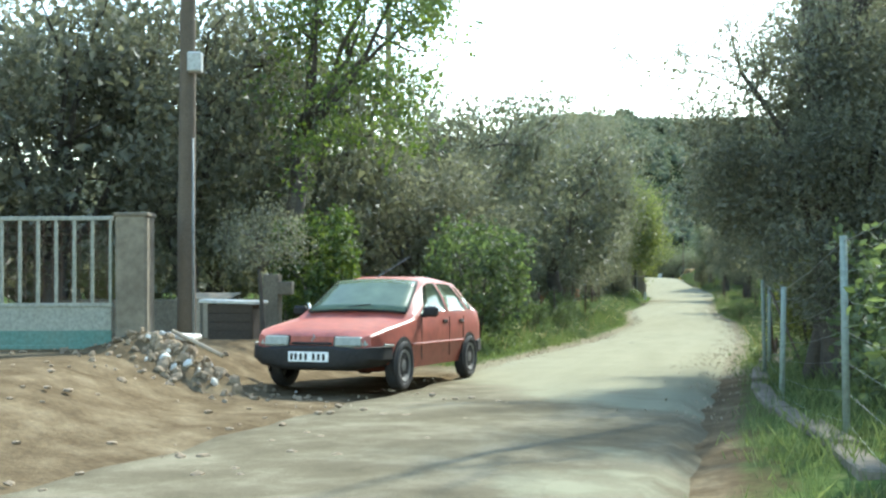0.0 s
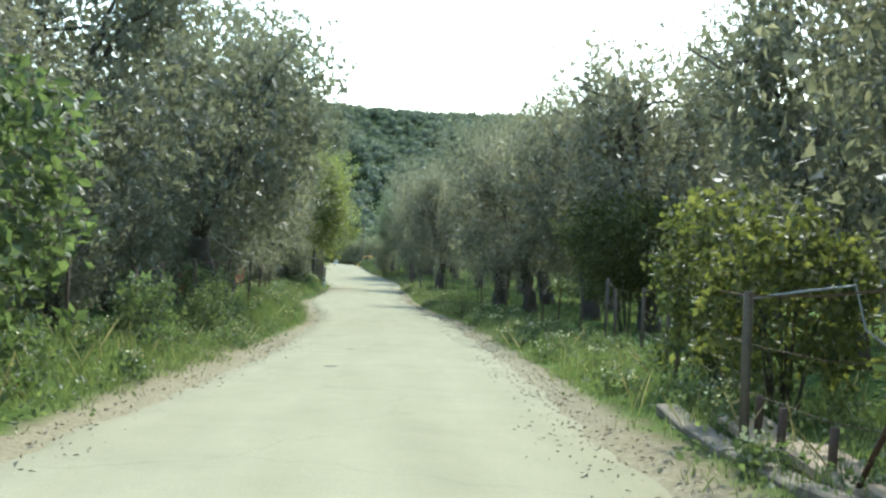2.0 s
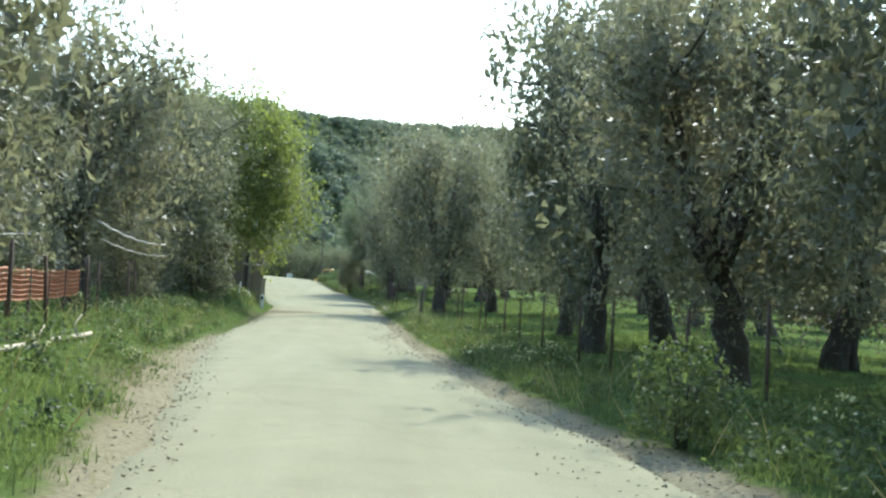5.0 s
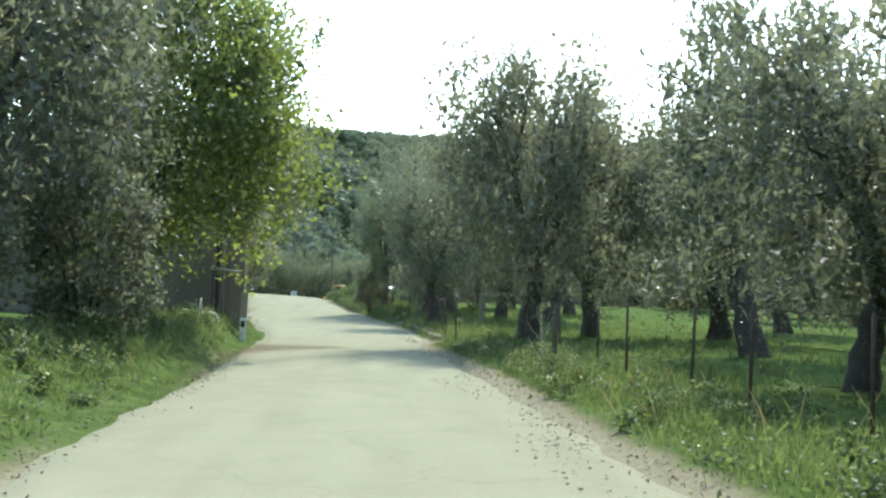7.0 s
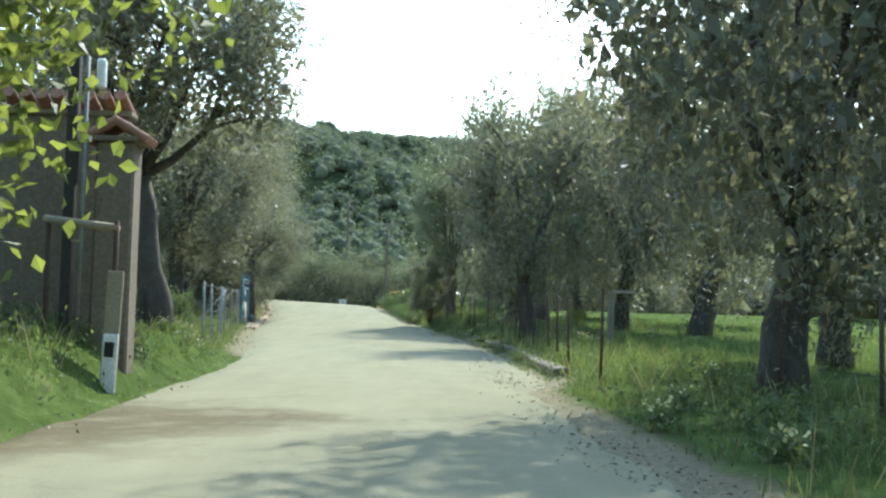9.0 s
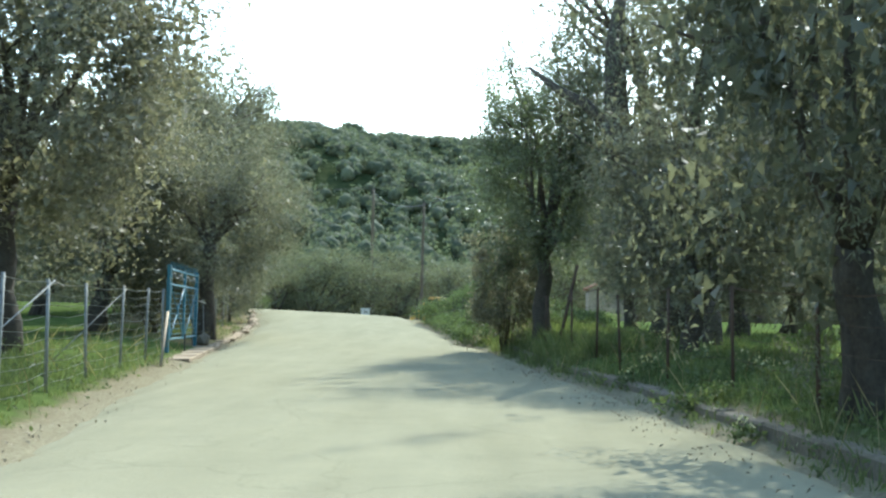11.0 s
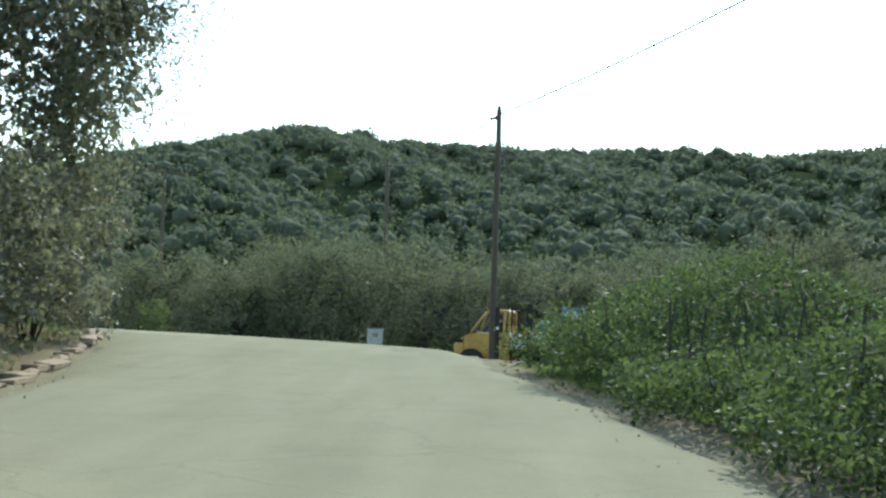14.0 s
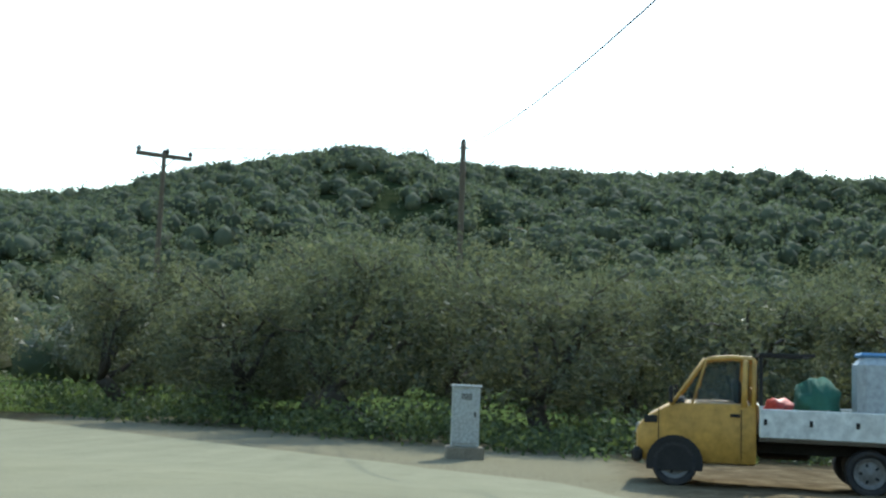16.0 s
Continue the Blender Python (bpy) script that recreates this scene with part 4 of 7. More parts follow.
def rod(a, b, r, mat, parent, name, sides=6, label="", r2=None):
    return part(name, mesh_from(name, *tube([a, ((a[0] + b[0]) / 2, (a[1] + b[1]) / 2, (a[2] + b[2]) / 2), b], [r, (r + (r2 or r)) / 2, r2 or r], sides), [mat], True), parent, label)


def ring(y, zb, zs, zm, zt, wb, wm, ws, wt):
    """One cross section: floor, sill, side, shoulder, roof edge, roof."""
    half = [(wb * 0.55, zb), (wb, zb + 0.05), (wm, zm), (wm * 0.995, zm + 0.5 * (zs - zm)), (ws, zs), (ws * 0.6 + wt * 0.4, zs + 0.45 * (zt - zs)), (wt, zt - 0.035 - 0.03 * (zt > zs + 0.25)), (wt * 0.55, zt)]
    return [(x, y, z) for x, z in half] + [(-x, y, z) for x, z in reversed(half)]


def loft(rings, mat, name):
    n = len(rings[0])
    verts = [p for r in rings for p in r]
    faces = []
    for i in range(len(rings) - 1):
        for k in range(n):
            k2 = (k + 1) % n
            faces.append((i * n + k, (i + 1) * n + k, (i + 1) * n + k2, i * n + k2))
    faces.append(tuple(range(n)))
    faces.append(tuple(reversed(range((len(rings) - 1) * n, len(rings) * n))))
    me = mesh_from(name, verts, faces, [mat], True)
    bm = bmesh.new()
    bm.from_mesh(me)
    bmesh.ops.recalc_face_normals(bm, faces=bm.faces)
    bm.to_mesh(me)
    bm.free()
    me.set_sharp_from_angle(angle=radians(32))
    return me


def slab(points, thick, mat, name):
    """A plate on the given corners, thickened along its normal."""
    p = [Vector(q) for q in points]
    n = (p[1] - p[0]).cross(p[2] - p[0]).normalized() * thick
    k = len(p)
    faces = [tuple(range(k)), tuple(reversed(range(k, 2 * k)))] + [(i, k + i, k + (i + 1) % k, (i + 1) % k) for i in range(k)]
    return mesh_from(name, [tuple(q + n * 0.5) for q in p] + [tuple(q - n * 0.5) for q in p], faces, [mat])


M_RED = worn("faded_red_paint", (0.27, 0.062, 0.040), (0.32, 0.155, 0.105), 0.5, fine=8, coarse=1.6, amount=0.35, relief=0.03)
M_WHITEPAINT = worn("dusty_white_paint", (0.60, 0.605, 0.55), (0.40, 0.38, 0.32), 0.45, fine=8, coarse=1.5, amount=0.4, relief=0.03)
M_YELLOWPAINT = worn("dull_yellow_paint", (0.46, 0.255, 0.042), (0.33, 0.21, 0.07), 0.5, fine=8, coarse=2, amount=0.5, relief=0.04)
M_BLACKPLASTIC = worn("faded_black_plastic", (0.022, 0.021, 0.019), (0.05, 0.044, 0.036), 0.75, fine=30, coarse=4, amount=0.4, relief=0.1)
M_TYRE = worn("dusty_rubber", (0.03, 0.03, 0.03), (0.12, 0.10, 0.075), 0.85, fine=30, coarse=6, amount=0.5, relief=0.2)
M_RIM = worn("grey_steel_rim", (0.16, 0.155, 0.14), (0.085, 0.075, 0.06), 0.6, 0.2, fine=20, coarse=8, amount=0.5, relief=0.1)
M_LAMPGLASS = worn("lamp_glass", (0.23, 0.235, 0.185), (0.14, 0.138, 0.105), 0.3, fine=14, coarse=6, amount=0.3, relief=0.01)
M_AMBER = worn("amber_lens", (0.55, 0.20, 0.05), (0.4, 0.12, 0.04), 0.25, relief=0.05)
M_PLATE = worn("plate_white", (0.72, 0.72, 0.68), (0.5, 0.48, 0.42), 0.5, relief=0.05)
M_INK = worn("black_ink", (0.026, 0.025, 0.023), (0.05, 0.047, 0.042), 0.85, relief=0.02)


def window_material(name, colour, alpha):
    m, nt, b = material(name, 0.08)
    f = tex_noise(nt, 3, 4)
    nt.links.new(ramp(nt, f, [(0.35, colour), (0.75, tuple(c * 1.6 for c in colour))]), b.inputs["Base Color"])
    r = ramp(nt, f, [(0.3, (0.05, 0.05, 0.05)), (0.8, (0.28, 0.28, 0.28))])
    nt.links.new(r, b.inputs["Roughness"])
    b.inputs["Alpha"].default_value = alpha
    b.inputs["Specular IOR Level"].default_value = 0.22
    b.inputs["Specular Tint"].default_value = (0.82, 1.0, 0.86, 1.0)
    return m


M_CARGLASS = window_material("dusty_green_glass", (0.080, 0.105, 0.070), 0.94)
M_TRUCKGLASS = window_material("clear_cab_glass", (0.05, 0.065, 0.06), 0.22)


def wheel(parent, x, y, r, width, outer):
    w = put("wheel", lathe([(-width * 0.5, r * 0.80), (-width * 0.5, r * 0.93), (-width * 0.36, r), (width * 0.36, r), (width * 0.5, r * 0.93), (width * 0.5, r * 0.80), (width * 0.34, r * 0.66), (-width * 0.34, r * 0.66), (-width * 0.5, r * 0.80)], 26, "x", M_TYRE, "tyre", False), parent, (x, y, r))
    o = outer
    rim = put("rim", lathe([(o * width * 0.30, r * 0.68), (o * width * 0.44, r * 0.66), (o * width * 0.40, r * 0.58), (o * width * 0.28, r * 0.5), (o * width * 0.36, r * 0.22), (o * width * 0.40, r * 0.12), (o * width * 0.41, r * 0.01)], 20, "x", M_RIM, "rim"), w)
    for k in range(5):
        t = 2 * math.pi * k / 5
        put("wheel_slot", box(0.012, r * 0.16, r * 0.10, 0.004, mat=M_INK), w, (o * width * 0.335, math.cos(t) * r * 0.37, math.sin(t) * r * 0.37), (math.degrees(t), 0, 0))
    return w


def window_strip(car, rings, y0, y1, low, high, mat, side):
    """A side window between two lengths, following the flank; low and high are shares of the height from shoulder to roof."""
    ys = [r[0][1] for r in rings]

    def at(y, share):
        i = max(j for j in range(len(ys) - 1) if ys[j] >= y - 1e-6) if ys[0] > ys[-1] else 0
        t = (y - ys[i]) / (ys[i + 1] - ys[i])
        a = [Vector(rings[i][k]).lerp(Vector(rings[i + 1][k]), t) for k in (4, 5, 6)]
        p = a[0].lerp(a[1], share / 0.5) if share < 0.5 else a[1].lerp(a[2], (share - 0.5) / 0.5)
        return Vector(((p.x + 0.004) * side, p.y, p.z))
    steps = 4
    top = [at(y0[1] + (y1[1] - y0[1]) * k / steps, high) for k in range(steps + 1)]
    bot = [at(y0[0] + (y1[0] - y0[0]) * k / steps, low) for k in range(steps + 1)]
    mid = [at((y0[0] + y0[1]) / 2 + ((y1[0] + y1[1]) / 2 - (y0[0] + y0[1]) / 2) * k / steps, (low + high) / 2) for k in range(steps + 1)]
    verts = [tuple(v) for row in (bot, mid, top) for v in row]
    inner = [(v[0] - 0.012 * side, v[1], v[2]) for v in verts]
    n, m = steps + 1, len(verts)
    faces = []
    for r in range(2):
        for k in range(steps):
            q = (r * n + k, r * n + k + 1, (r + 1) * n + k + 1, (r + 1) * n + k)
            faces += [q, tuple(m + i for i in reversed(q))]
    rim = list(range(n)) + [2 * n - 1] + list(range(3 * n - 1, 2 * n - 1, -1)) + [n]
    faces += [(a, b, m + b, m + a) for a, b in zip(rim, rim[1:] + rim[:1])]
    return part("side_window", mesh_from("side_window", verts + inner, faces, [mat], True), car, "dusty greenish window glass")


def bowed_pane(corners, heights, bow, mat, name):
    """A thin pane over four corners in plan, low edge first, bowed forwards in the middle, with cut corners."""
    (ax, ay), (bx, by), (cx, cy), (dx, dy) = corners
    verts, n, m = [], 10, 6
    for back in (0, 1):
        for j in range(m + 1):
            v = j / m
            for i in range(n + 1):
                u = i / n
                inset = 0.02 * (max(0.0, abs(2 * v - 1) - 0.6) / 0.4) ** 2
                uu = 0.5 + (u - 0.5) * (1 - inset)
                x = (ax * (1 - uu) + bx * uu) * (1 - v) + (dx * (1 - uu) + cx * uu) * v
                y = ay * (1 - v) + dy * v
                lift = bow * (1 - (2 * u - 1) ** 2) * 1.6 - 0.008 * back
                verts.append((x, y + lift * 0.5, heights[0] * (1 - v) + heights[1] * v + lift * 0.85))
    k, faces = (n + 1) * (m + 1), []
    for j in range(m):
        for i in range(n):
            q = (j * (n + 1) + i, j * (n + 1) + i + 1, (j + 1) * (n + 1) + i + 1, (j + 1) * (n + 1) + i)
            faces += [q, tuple(k + a for a in reversed(q))]
    rim = list(range(n + 1)) + [(n + 1) * j + n for j in range(1, m + 1)] + [(n + 1) * m + i for i in range(n - 1, -1, -1)] + [(n + 1) * j for j in range(m - 1, 0, -1)]
    faces += [(b, a, k + a, k + b) for a, b in zip(rim, rim[1:] + rim[:1])]
    return mesh_from(name, verts, faces, [mat], True)


def hatchback(label, paint, bumper_mat, old=True):
    car = thing("hatchback_car", label, "car")
    # length, floor, shoulder, widest, top, widths of floor, side, shoulder, roof
    st = [(2.03, .35, .60, .46, .645, .52, .62, .61, .54), (1.98, .34, .645, .46, .69, .67, .745, .735, .67), (1.82, .31, .69, .47, .735, .74, .81, .795, .735), (1.45, .25, .745, .48, .785, .76, .835, .812, .755),
          (1.05, .19, .795, .50, .83, .77, .845, .82, .765), (.84, .19, .825, .52, .862, .77, .845, .82, .765), (.72, .19, .85, .52, .945, .77, .845, .82, .735), (.36, .19, .88, .52, 1.165, .77, .845, .82, .675), (.03, .19, .895, .52, 1.345, .77, .845, .82, .62),
          (-.15, .19, .90, .52, 1.382, .77, .845, .82, .612), (-.7, .19, .91, .52, 1.40, .77, .845, .815, .618), (-1.2, .19, .915, .52, 1.378, .77, .84, .805, .605), (-1.5, .21, .92, .53, 1.30, .76, .83, .795, .59),
          (-1.75, .24, .92, .54, 1.12, .74, .82, .78, .59), (-1.93, .28, .90, .55, .96, .70, .80, .76, .60), (-2.02, .34, .84, .56, .88, .62, .76, .72, .60)]
    rings = [ring(*s) for s in st]
    part("body", loft(rings, paint, "body"), car)
    for side in (1, -1):
        window_strip(car, rings, (.60, .06), (-.42, -.36), 0.07, 0.95, M_CARGLASS, side)
        window_strip(car, rings, (-.50, -.44), (-1.30, -1.02), 0.06, 0.92, M_CARGLASS, side)
        window_strip(car, rings, (-1.38, -1.12), (-1.62, -1.40), 0.10, 0.86, M_CARGLASS, side)
        for y in (1.22, -1.32):
            # The flank is solid: a flat black sheet imitates the shade of the wheel well.
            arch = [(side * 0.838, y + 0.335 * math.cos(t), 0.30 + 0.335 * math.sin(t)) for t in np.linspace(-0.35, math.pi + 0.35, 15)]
            part("wheel_arch", slab(arch, 0.02, M_INK, "wheel_arch"), car, "flat black sheet standing in for the shaded wheel well")
            wheel(car, side * 0.788, y, 0.29, 0.17, side)
        for y in (-.18, -.86):
            put("door_handle", box(0.03, 0.17, 0.045, 0.008, mat=M_BLACKPLASTIC), car, (side * 0.835, y - 0.12, 0.80))
        for y in (.60, -.46, -1.06):
            put("door_gap", box(0.008, 0.012, 0.52, 0, mat=M_INK), car, (side * 0.842, y, 0.60))
        put("bumper_strip", box(0.016, 0.30, 0.028, 0.006, mat=M_LAMPGLASS), car, (side * 0.856, 1.72, 0.548), (3, 0, 0), "pale grey strip above the bumper")
        put("side_moulding", box(0.02, 2.0, 0.035, 0.006, mat=paint), car, (side * 0.848, -0.05, 0.53))
        mirror = put("wing_mirror", box(0.20, 0.10, 0.13, 0.03, mat=M_BLACKPLASTIC), car, (side * 0.93, .52, 0.93))
        put("mirror_arm", box(0.10, 0.05, 0.05, 0.01, mat=M_BLACKPLASTIC), mirror, (-side * 0.10, 0.0, -0.05))
        lamp = put("headlight", box(0.34, 0.06, 0.125, 0.02, mat=M_LAMPGLASS), car, (side * 0.47, 2.03, 0.588), (14, 0, -side * 9))
        put("lamp_frame", box(0.37, 0.03, 0.15, 0.01, mat=M_INK), lamp, (0, -0.02, 0))
        put("indicator_lens", box(0.12, 0.06, 0.12, 0.02, mat=M_LAMPGLASS), car, (side * 0.68, 1.965, 0.588), (14, 0, -side * 38))
        part("tail_light", box(0.16, 0.05, 0.22, 0.02, (side * 0.64, -1.985, 0.76), M_AMBER), car, "red tail light")
        put("mud_flap", box(0.16, 0.015, 0.16, 0.004, mat=M_BLACKPLASTIC), car, (side * 0.74, -1.66, 0.22))
    # windscreen and rear window lie on the sloping glass of the loft
    part("windscreen_seal", bowed_pane(((-.712, .775), (.712, .775), (.592, .075), (-.592, .075)), (.908, 1.322), 0.020, M_INK, "windscreen_seal"), car, "black rubber seal round the windscreen").location = (0, 0.006, 0.006)
    part("windscreen", bowed_pane(((-.685, .755), (.685, .755), (.572, .095), (-.572, .095)), (.920, 1.310), 0.022, M_CARGLASS, "windscreen"), car, "dusty greenish windscreen").location = (0, 0.014, 0.014)
    part("rear_window", slab([(.56, -1.88, 1.02), (-.56, -1.88, 1.02), (-.50, -1.50, 1.31), (.50, -1.50, 1.31)], 0.02, M_CARGLASS, "rear_window"), car).location = (0, -0.02, 0.012)
    put("wiper", box(0.62, 0.015, 0.012, 0.003, mat=M_INK), car, (0.12, .74, 0.985), (30, 6, 0))
    bump_rings = [ring(2.125, .33, .47, .40, .49, .40, .46, .45, .40), ring(2.118, .30, .50, .40, .515, .53, .60, .59, .52), ring(2.09, .275, .52, .40, .535, .61, .70, .69, .62), ring(2.03, .26, .528, .40, .542, .67, .775, .765, .69), ring(1.93, .25, .53, .39, .545, .71, .83, .825, .74), ring(1.80, .245, .53, .39, .545, .73, .852, .85, .755), ring(1.60, .25, .525, .39, .538, .75, .856, .853, .77)]
    part("front_bumper", loft(bump_rings, bumper_mat, "front_bumper"), car, "black plastic bumper")
    rear = [ring(-1.72, .24, .50, .36, .52, .76, .845, .84, .74), ring(-1.95, .24, .52, .36, .54, .72, .82, .81, .7), ring(-2.07, .28, .50, .38, .52, .5, .66, .66, .55)]
    part("rear_bumper", loft(rear, bumper_mat, "rear_bumper"), car, "black plastic bumper")
    put("grille", box(0.52, 0.03, 0.03, 0.008, mat=M_INK), car, (0, 2.04, 0.565), (14, 0, 0))
    put("badge", box(0.07, 0.012, 0.07, 0.02, mat=M_RIM), car, (0, 2.018, 0.632), (30, 45, 0))
    plate = put("number_plate", box(0.52, 0.016, 0.115, 0.004, mat=M_PLATE), car, (0, 2.128, 0.415))
    for k, x in enumerate((-.20, -.135, -.07, .03, .095, .16, .215)):
        put("plate_bar", box(0.034, 0.004, 0.075, 0, mat=M_INK), plate, (x, 0.0095, 0))
    aer = tube([(0.03, 0.02, 1.375), (-0.34, -0.25, 1.66)], [0.009, 0.006], 5)
    part("antenna", mesh_from("antenna", *aer, [M_RIM]), car, "thin pale aerial leaning back from the roof")
    return car


red_car = hatchback("faded red five-door hatchback parked on bare earth", M_RED, M_BLACKPLASTIC)
car_x, car_y, nose = -4.055, 13.21, -184.5
red_car.matrix_basis = pose(car_x, car_y, float(ROAD_Z(car_y)) - 0.005, 1.9, 0, nose) @ Matrix.Diagonal((0.953, 0.965, 0.975, 1))

white_car = hatchback("dusty white hatchback parked in long grass", M_WHITEPAINT, M_WHITEPAINT)
white_car.matrix_basis = pose(-3.15, 145.2, land_at(-3.15, 145.2) + 0.01, 0, 0, math.degrees(math.atan2(0.15, -0.988)) - 90)


def flatbed_truck():
    t = thing("flatbed_truck", "dull yellow flatbed truck with white drop sides", "truck")
    # nose forward along +y, front axle at the origin
    st = [(.86, .42, .78, .56, .82, .60, .70, .70, .58), (.80, .34, .86, .58, .92, .76, .86, .84, .70), (.55, .32, 1.02, .60, 1.08, .82, .93, .90, .76), (.25, .32, 1.14, .62, 1.22, .84, .95, .93, .82),
          (.05, .32, 1.20, .62, 1.38, .84, .95, .93, .80), (-.30, .32, 1.22, .62, 1.74, .84, .95, .93, .74), (-.50, .32, 1.22, .62, 1.91, .84, .95, .93, .72), (-.62, .32, 1.22, .62, 1.955, .84, .95, .93, .73),
          (-1.0, .32, 1.22, .62, 1.985, .84, .95, .93, .74), (-1.36, .32, 1.22, .62, 1.97, .84, .95, .93, .74), (-1.40, .34, 1.20, .62, 1.93, .82, .93, .91, .72)]
    st = [(s[0] * (0.68 if s[0] > 0 else 0.84), *s[1:]) for s in st]
    rings = [ring(*s) for s in st]
    lower = [ring(y, zb, zs, zm, min(zt, zs + 0.05), wb, wm, ws, ws * 0.93) for y, zb, zs, zm, zt, wb, wm, ws, wt in st]
    part("cab_body", loft(lower, M_YELLOWPAINT, "cab_body"), t)
    roof = [[(x, y, z) for x, z in ((wt * 0.5, zt - 0.05), (wt, zt - 0.08), (wt + 0.01, zt - 0.05), (wt * 0.97, zt - 0.012), (wt * 0.5, zt), (-wt * 0.5, zt), (-wt * 0.97, zt - 0.012), (-wt - 0.01, zt - 0.05), (-wt, zt - 0.08), (-wt * 0.5, zt - 0.05))]
            for y, zt, wt in ((-.40, 1.90, .72), (-.46, 1.94, .73), (-.55, 1.962, .735), (-.84, 1.985, .74), (-1.12, 1.972, .74), (-1.17, 1.94, .73))]
    part("cab_roof", loft(roof, M_YELLOWPAINT, "cab_roof"), t)
    put("cab_back", box(1.66, 0.04, 0.30, 0.01, mat=M_YELLOWPAINT), t, (0, -1.13, 1.34))
    put("dashboard", box(1.6, 0.22, 0.16, 0.04, mat=M_BLACKPLASTIC), t, (0, -.02, 1.23), (0, 0, 0), "black plastic dashboard")
    for x in (-.42, .42):
        put("seat", box(0.5, 0.14, 0.5, 0.05, mat=M_BLACKPLASTIC), t, (x, -.92, 1.36), (-8, 0, 0), "dark seat back")
    for side in (1, -1):
        # window openings are shown by dark cab space behind clear panes
        window_strip(t, rings, (.05, -.34), (-.16, -.37), 0.05, 0.90, M_TRUCKGLASS, side)
        window_strip(t, rings, (-.20, -.41), (-.91, -.93), 0.05, 0.88, M_TRUCKGLASS, side)
        for y0, y1, r0 in ((.06, -.42, 0.032), (-.24, -.45, 0.018), (-1.0, -1.02, 0.05), (-1.14, -1.15, 0.04)):
            rod((side * 0.915, y0, 1.2), (side * 0.735, y1, 1.90), r0, M_YELLOWPAINT, t, "pillar", 6)
        for y in (.24, -.96):
            put("door_gap", box(0.008, 0.012, 0.74, 0, mat=M_INK), t, (side * 0.951, y, 0.80))
        put("door_handle", box(0.03, 0.14, 0.05, 0.008, mat=M_BLACKPLASTIC), t, (side * 0.955, -.87, 1.08))
        put("side_vent", box(0.02, 0.20, 0.11, 0.01, mat=M_BLACKPLASTIC), t, (side * 0.925, .36, 0.98))
        # Black sheet on the closed wing, in place of shade in a real recess.
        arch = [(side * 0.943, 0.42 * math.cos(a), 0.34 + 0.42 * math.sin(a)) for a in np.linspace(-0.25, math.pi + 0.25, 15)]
        part("wheel_arch", slab(arch, 0.02, M_INK, "wheel_arch"), t, "flat black sheet standing in for the shaded wheel well")
        wheel(t, side * 0.85, 0, 0.335, 0.21, side)
        wheel(t, side * 0.80, -2.75, 0.335, 0.30, side)
        m = put("wing_mirror", box(0.10, 0.06, 0.26, 0.02, mat=M_BLACKPLASTIC), t, (side * 1.06, .06, 1.36))
        put("mirror_arm", box(0.14, 0.03, 0.03, 0.006, mat=M_BLACKPLASTIC), m, (-side * 0.08, 0, -0.12))
        b = put("drop_side", box(0.05, 2.72, 0.42, 0.012, mat=M_WHITEPAINT), t, (side * 1.0, -2.58, 0.99), (0, 0, 0), "white metal drop side of the load bed")
        for y in (1.28, 0.64, 0.0, -0.64, -1.28):
            put("side_catch", box(0.02, 0.05, 0.09, 0.006, mat=M_BLACKPLASTIC), b, (side * 0.03, y, 0.02))
        put("headlight", box(0.26, 0.08, 0.18, 0.03, mat=M_LAMPGLASS), t, (side * 0.58, .56, 0.82))
        put("tail_light", box(0.26, 0.05, 0.10, 0.02, mat=M_AMBER), t, (side * 0.72, -3.95, 0.66))
    part("windscreen", slab([(-.78, .05, 1.36), (.78, .05, 1.36), (.68, -.437, 1.90), (-.68, -.437, 1.90)], 0.02, M_TRUCKGLASS, "windscreen"), t).location = (0, 0.02, 0.02)
    put("steering_wheel", lathe([(-.02, .17), (.02, .19), (.02, .16), (-.02, .15)], 18, "y", M_INK), t, (0.42, -.22, 1.30), (35, 0, 0))
    put("front_bumper", box(1.84, 0.16, 0.22, 0.05, mat=M_BLACKPLASTIC), t, (0, .56, 0.44))
    put("grille", box(0.9, 0.03, 0.14, 0.01, mat=M_INK), t, (0, .595, 0.72))
    put("load_floor", box(2.0, 2.74, 0.08, 0.01, mat=M_POLEWOOD), t, (0, -2.58, 0.76))
    put("tail_board", box(1.96, 0.05, 0.42, 0.012, mat=M_WHITEPAINT), t, (0, -3.94, 0.99))
    put("head_board", box(1.96, 0.05, 0.46, 0.012, mat=M_WHITEPAINT), t, (0, -1.24, 1.01))
    for x in (-.42, .42):
        put("chassis_rail", box(0.09, 3.9, 0.16, 0.01, mat=M_INK), t, (x, -1.95, 0.60))
    put("fuel_tank", box(0.34, 0.80, 0.30, 0.05, mat=M_BLACKPLASTIC), t, (0.66, -1.65, 0.52))
    rack = put("ladder_rack", box(1.9, 0.05, 0.05, 0.008, mat=M_INK), t, (0, -1.24, 2.0), (0, 0, 0), "black steel rack behind the cab")
    for x in (-.9, .9):
        put("rack_post", box(0.05, 0.05, 1.05, 0.008, mat=M_INK), rack, (x, 0, -0.52))
        put("rack_arm", box(0.05, 0.75, 0.04, 0.008, mat=M_INK), rack, (x, -0.38, 0.0))
    put("rack_bar", box(1.9, 0.05, 0.05, 0.008, mat=M_INK), rack, (0, -0.74, 0.0))
    put("rack_bar", box(1.9, 0.04, 0.04, 0.008, mat=M_INK), rack, (0, -0.30, 0.22))
    return t


truck = flatbed_truck()
tx, ty = -6.9, 153.2
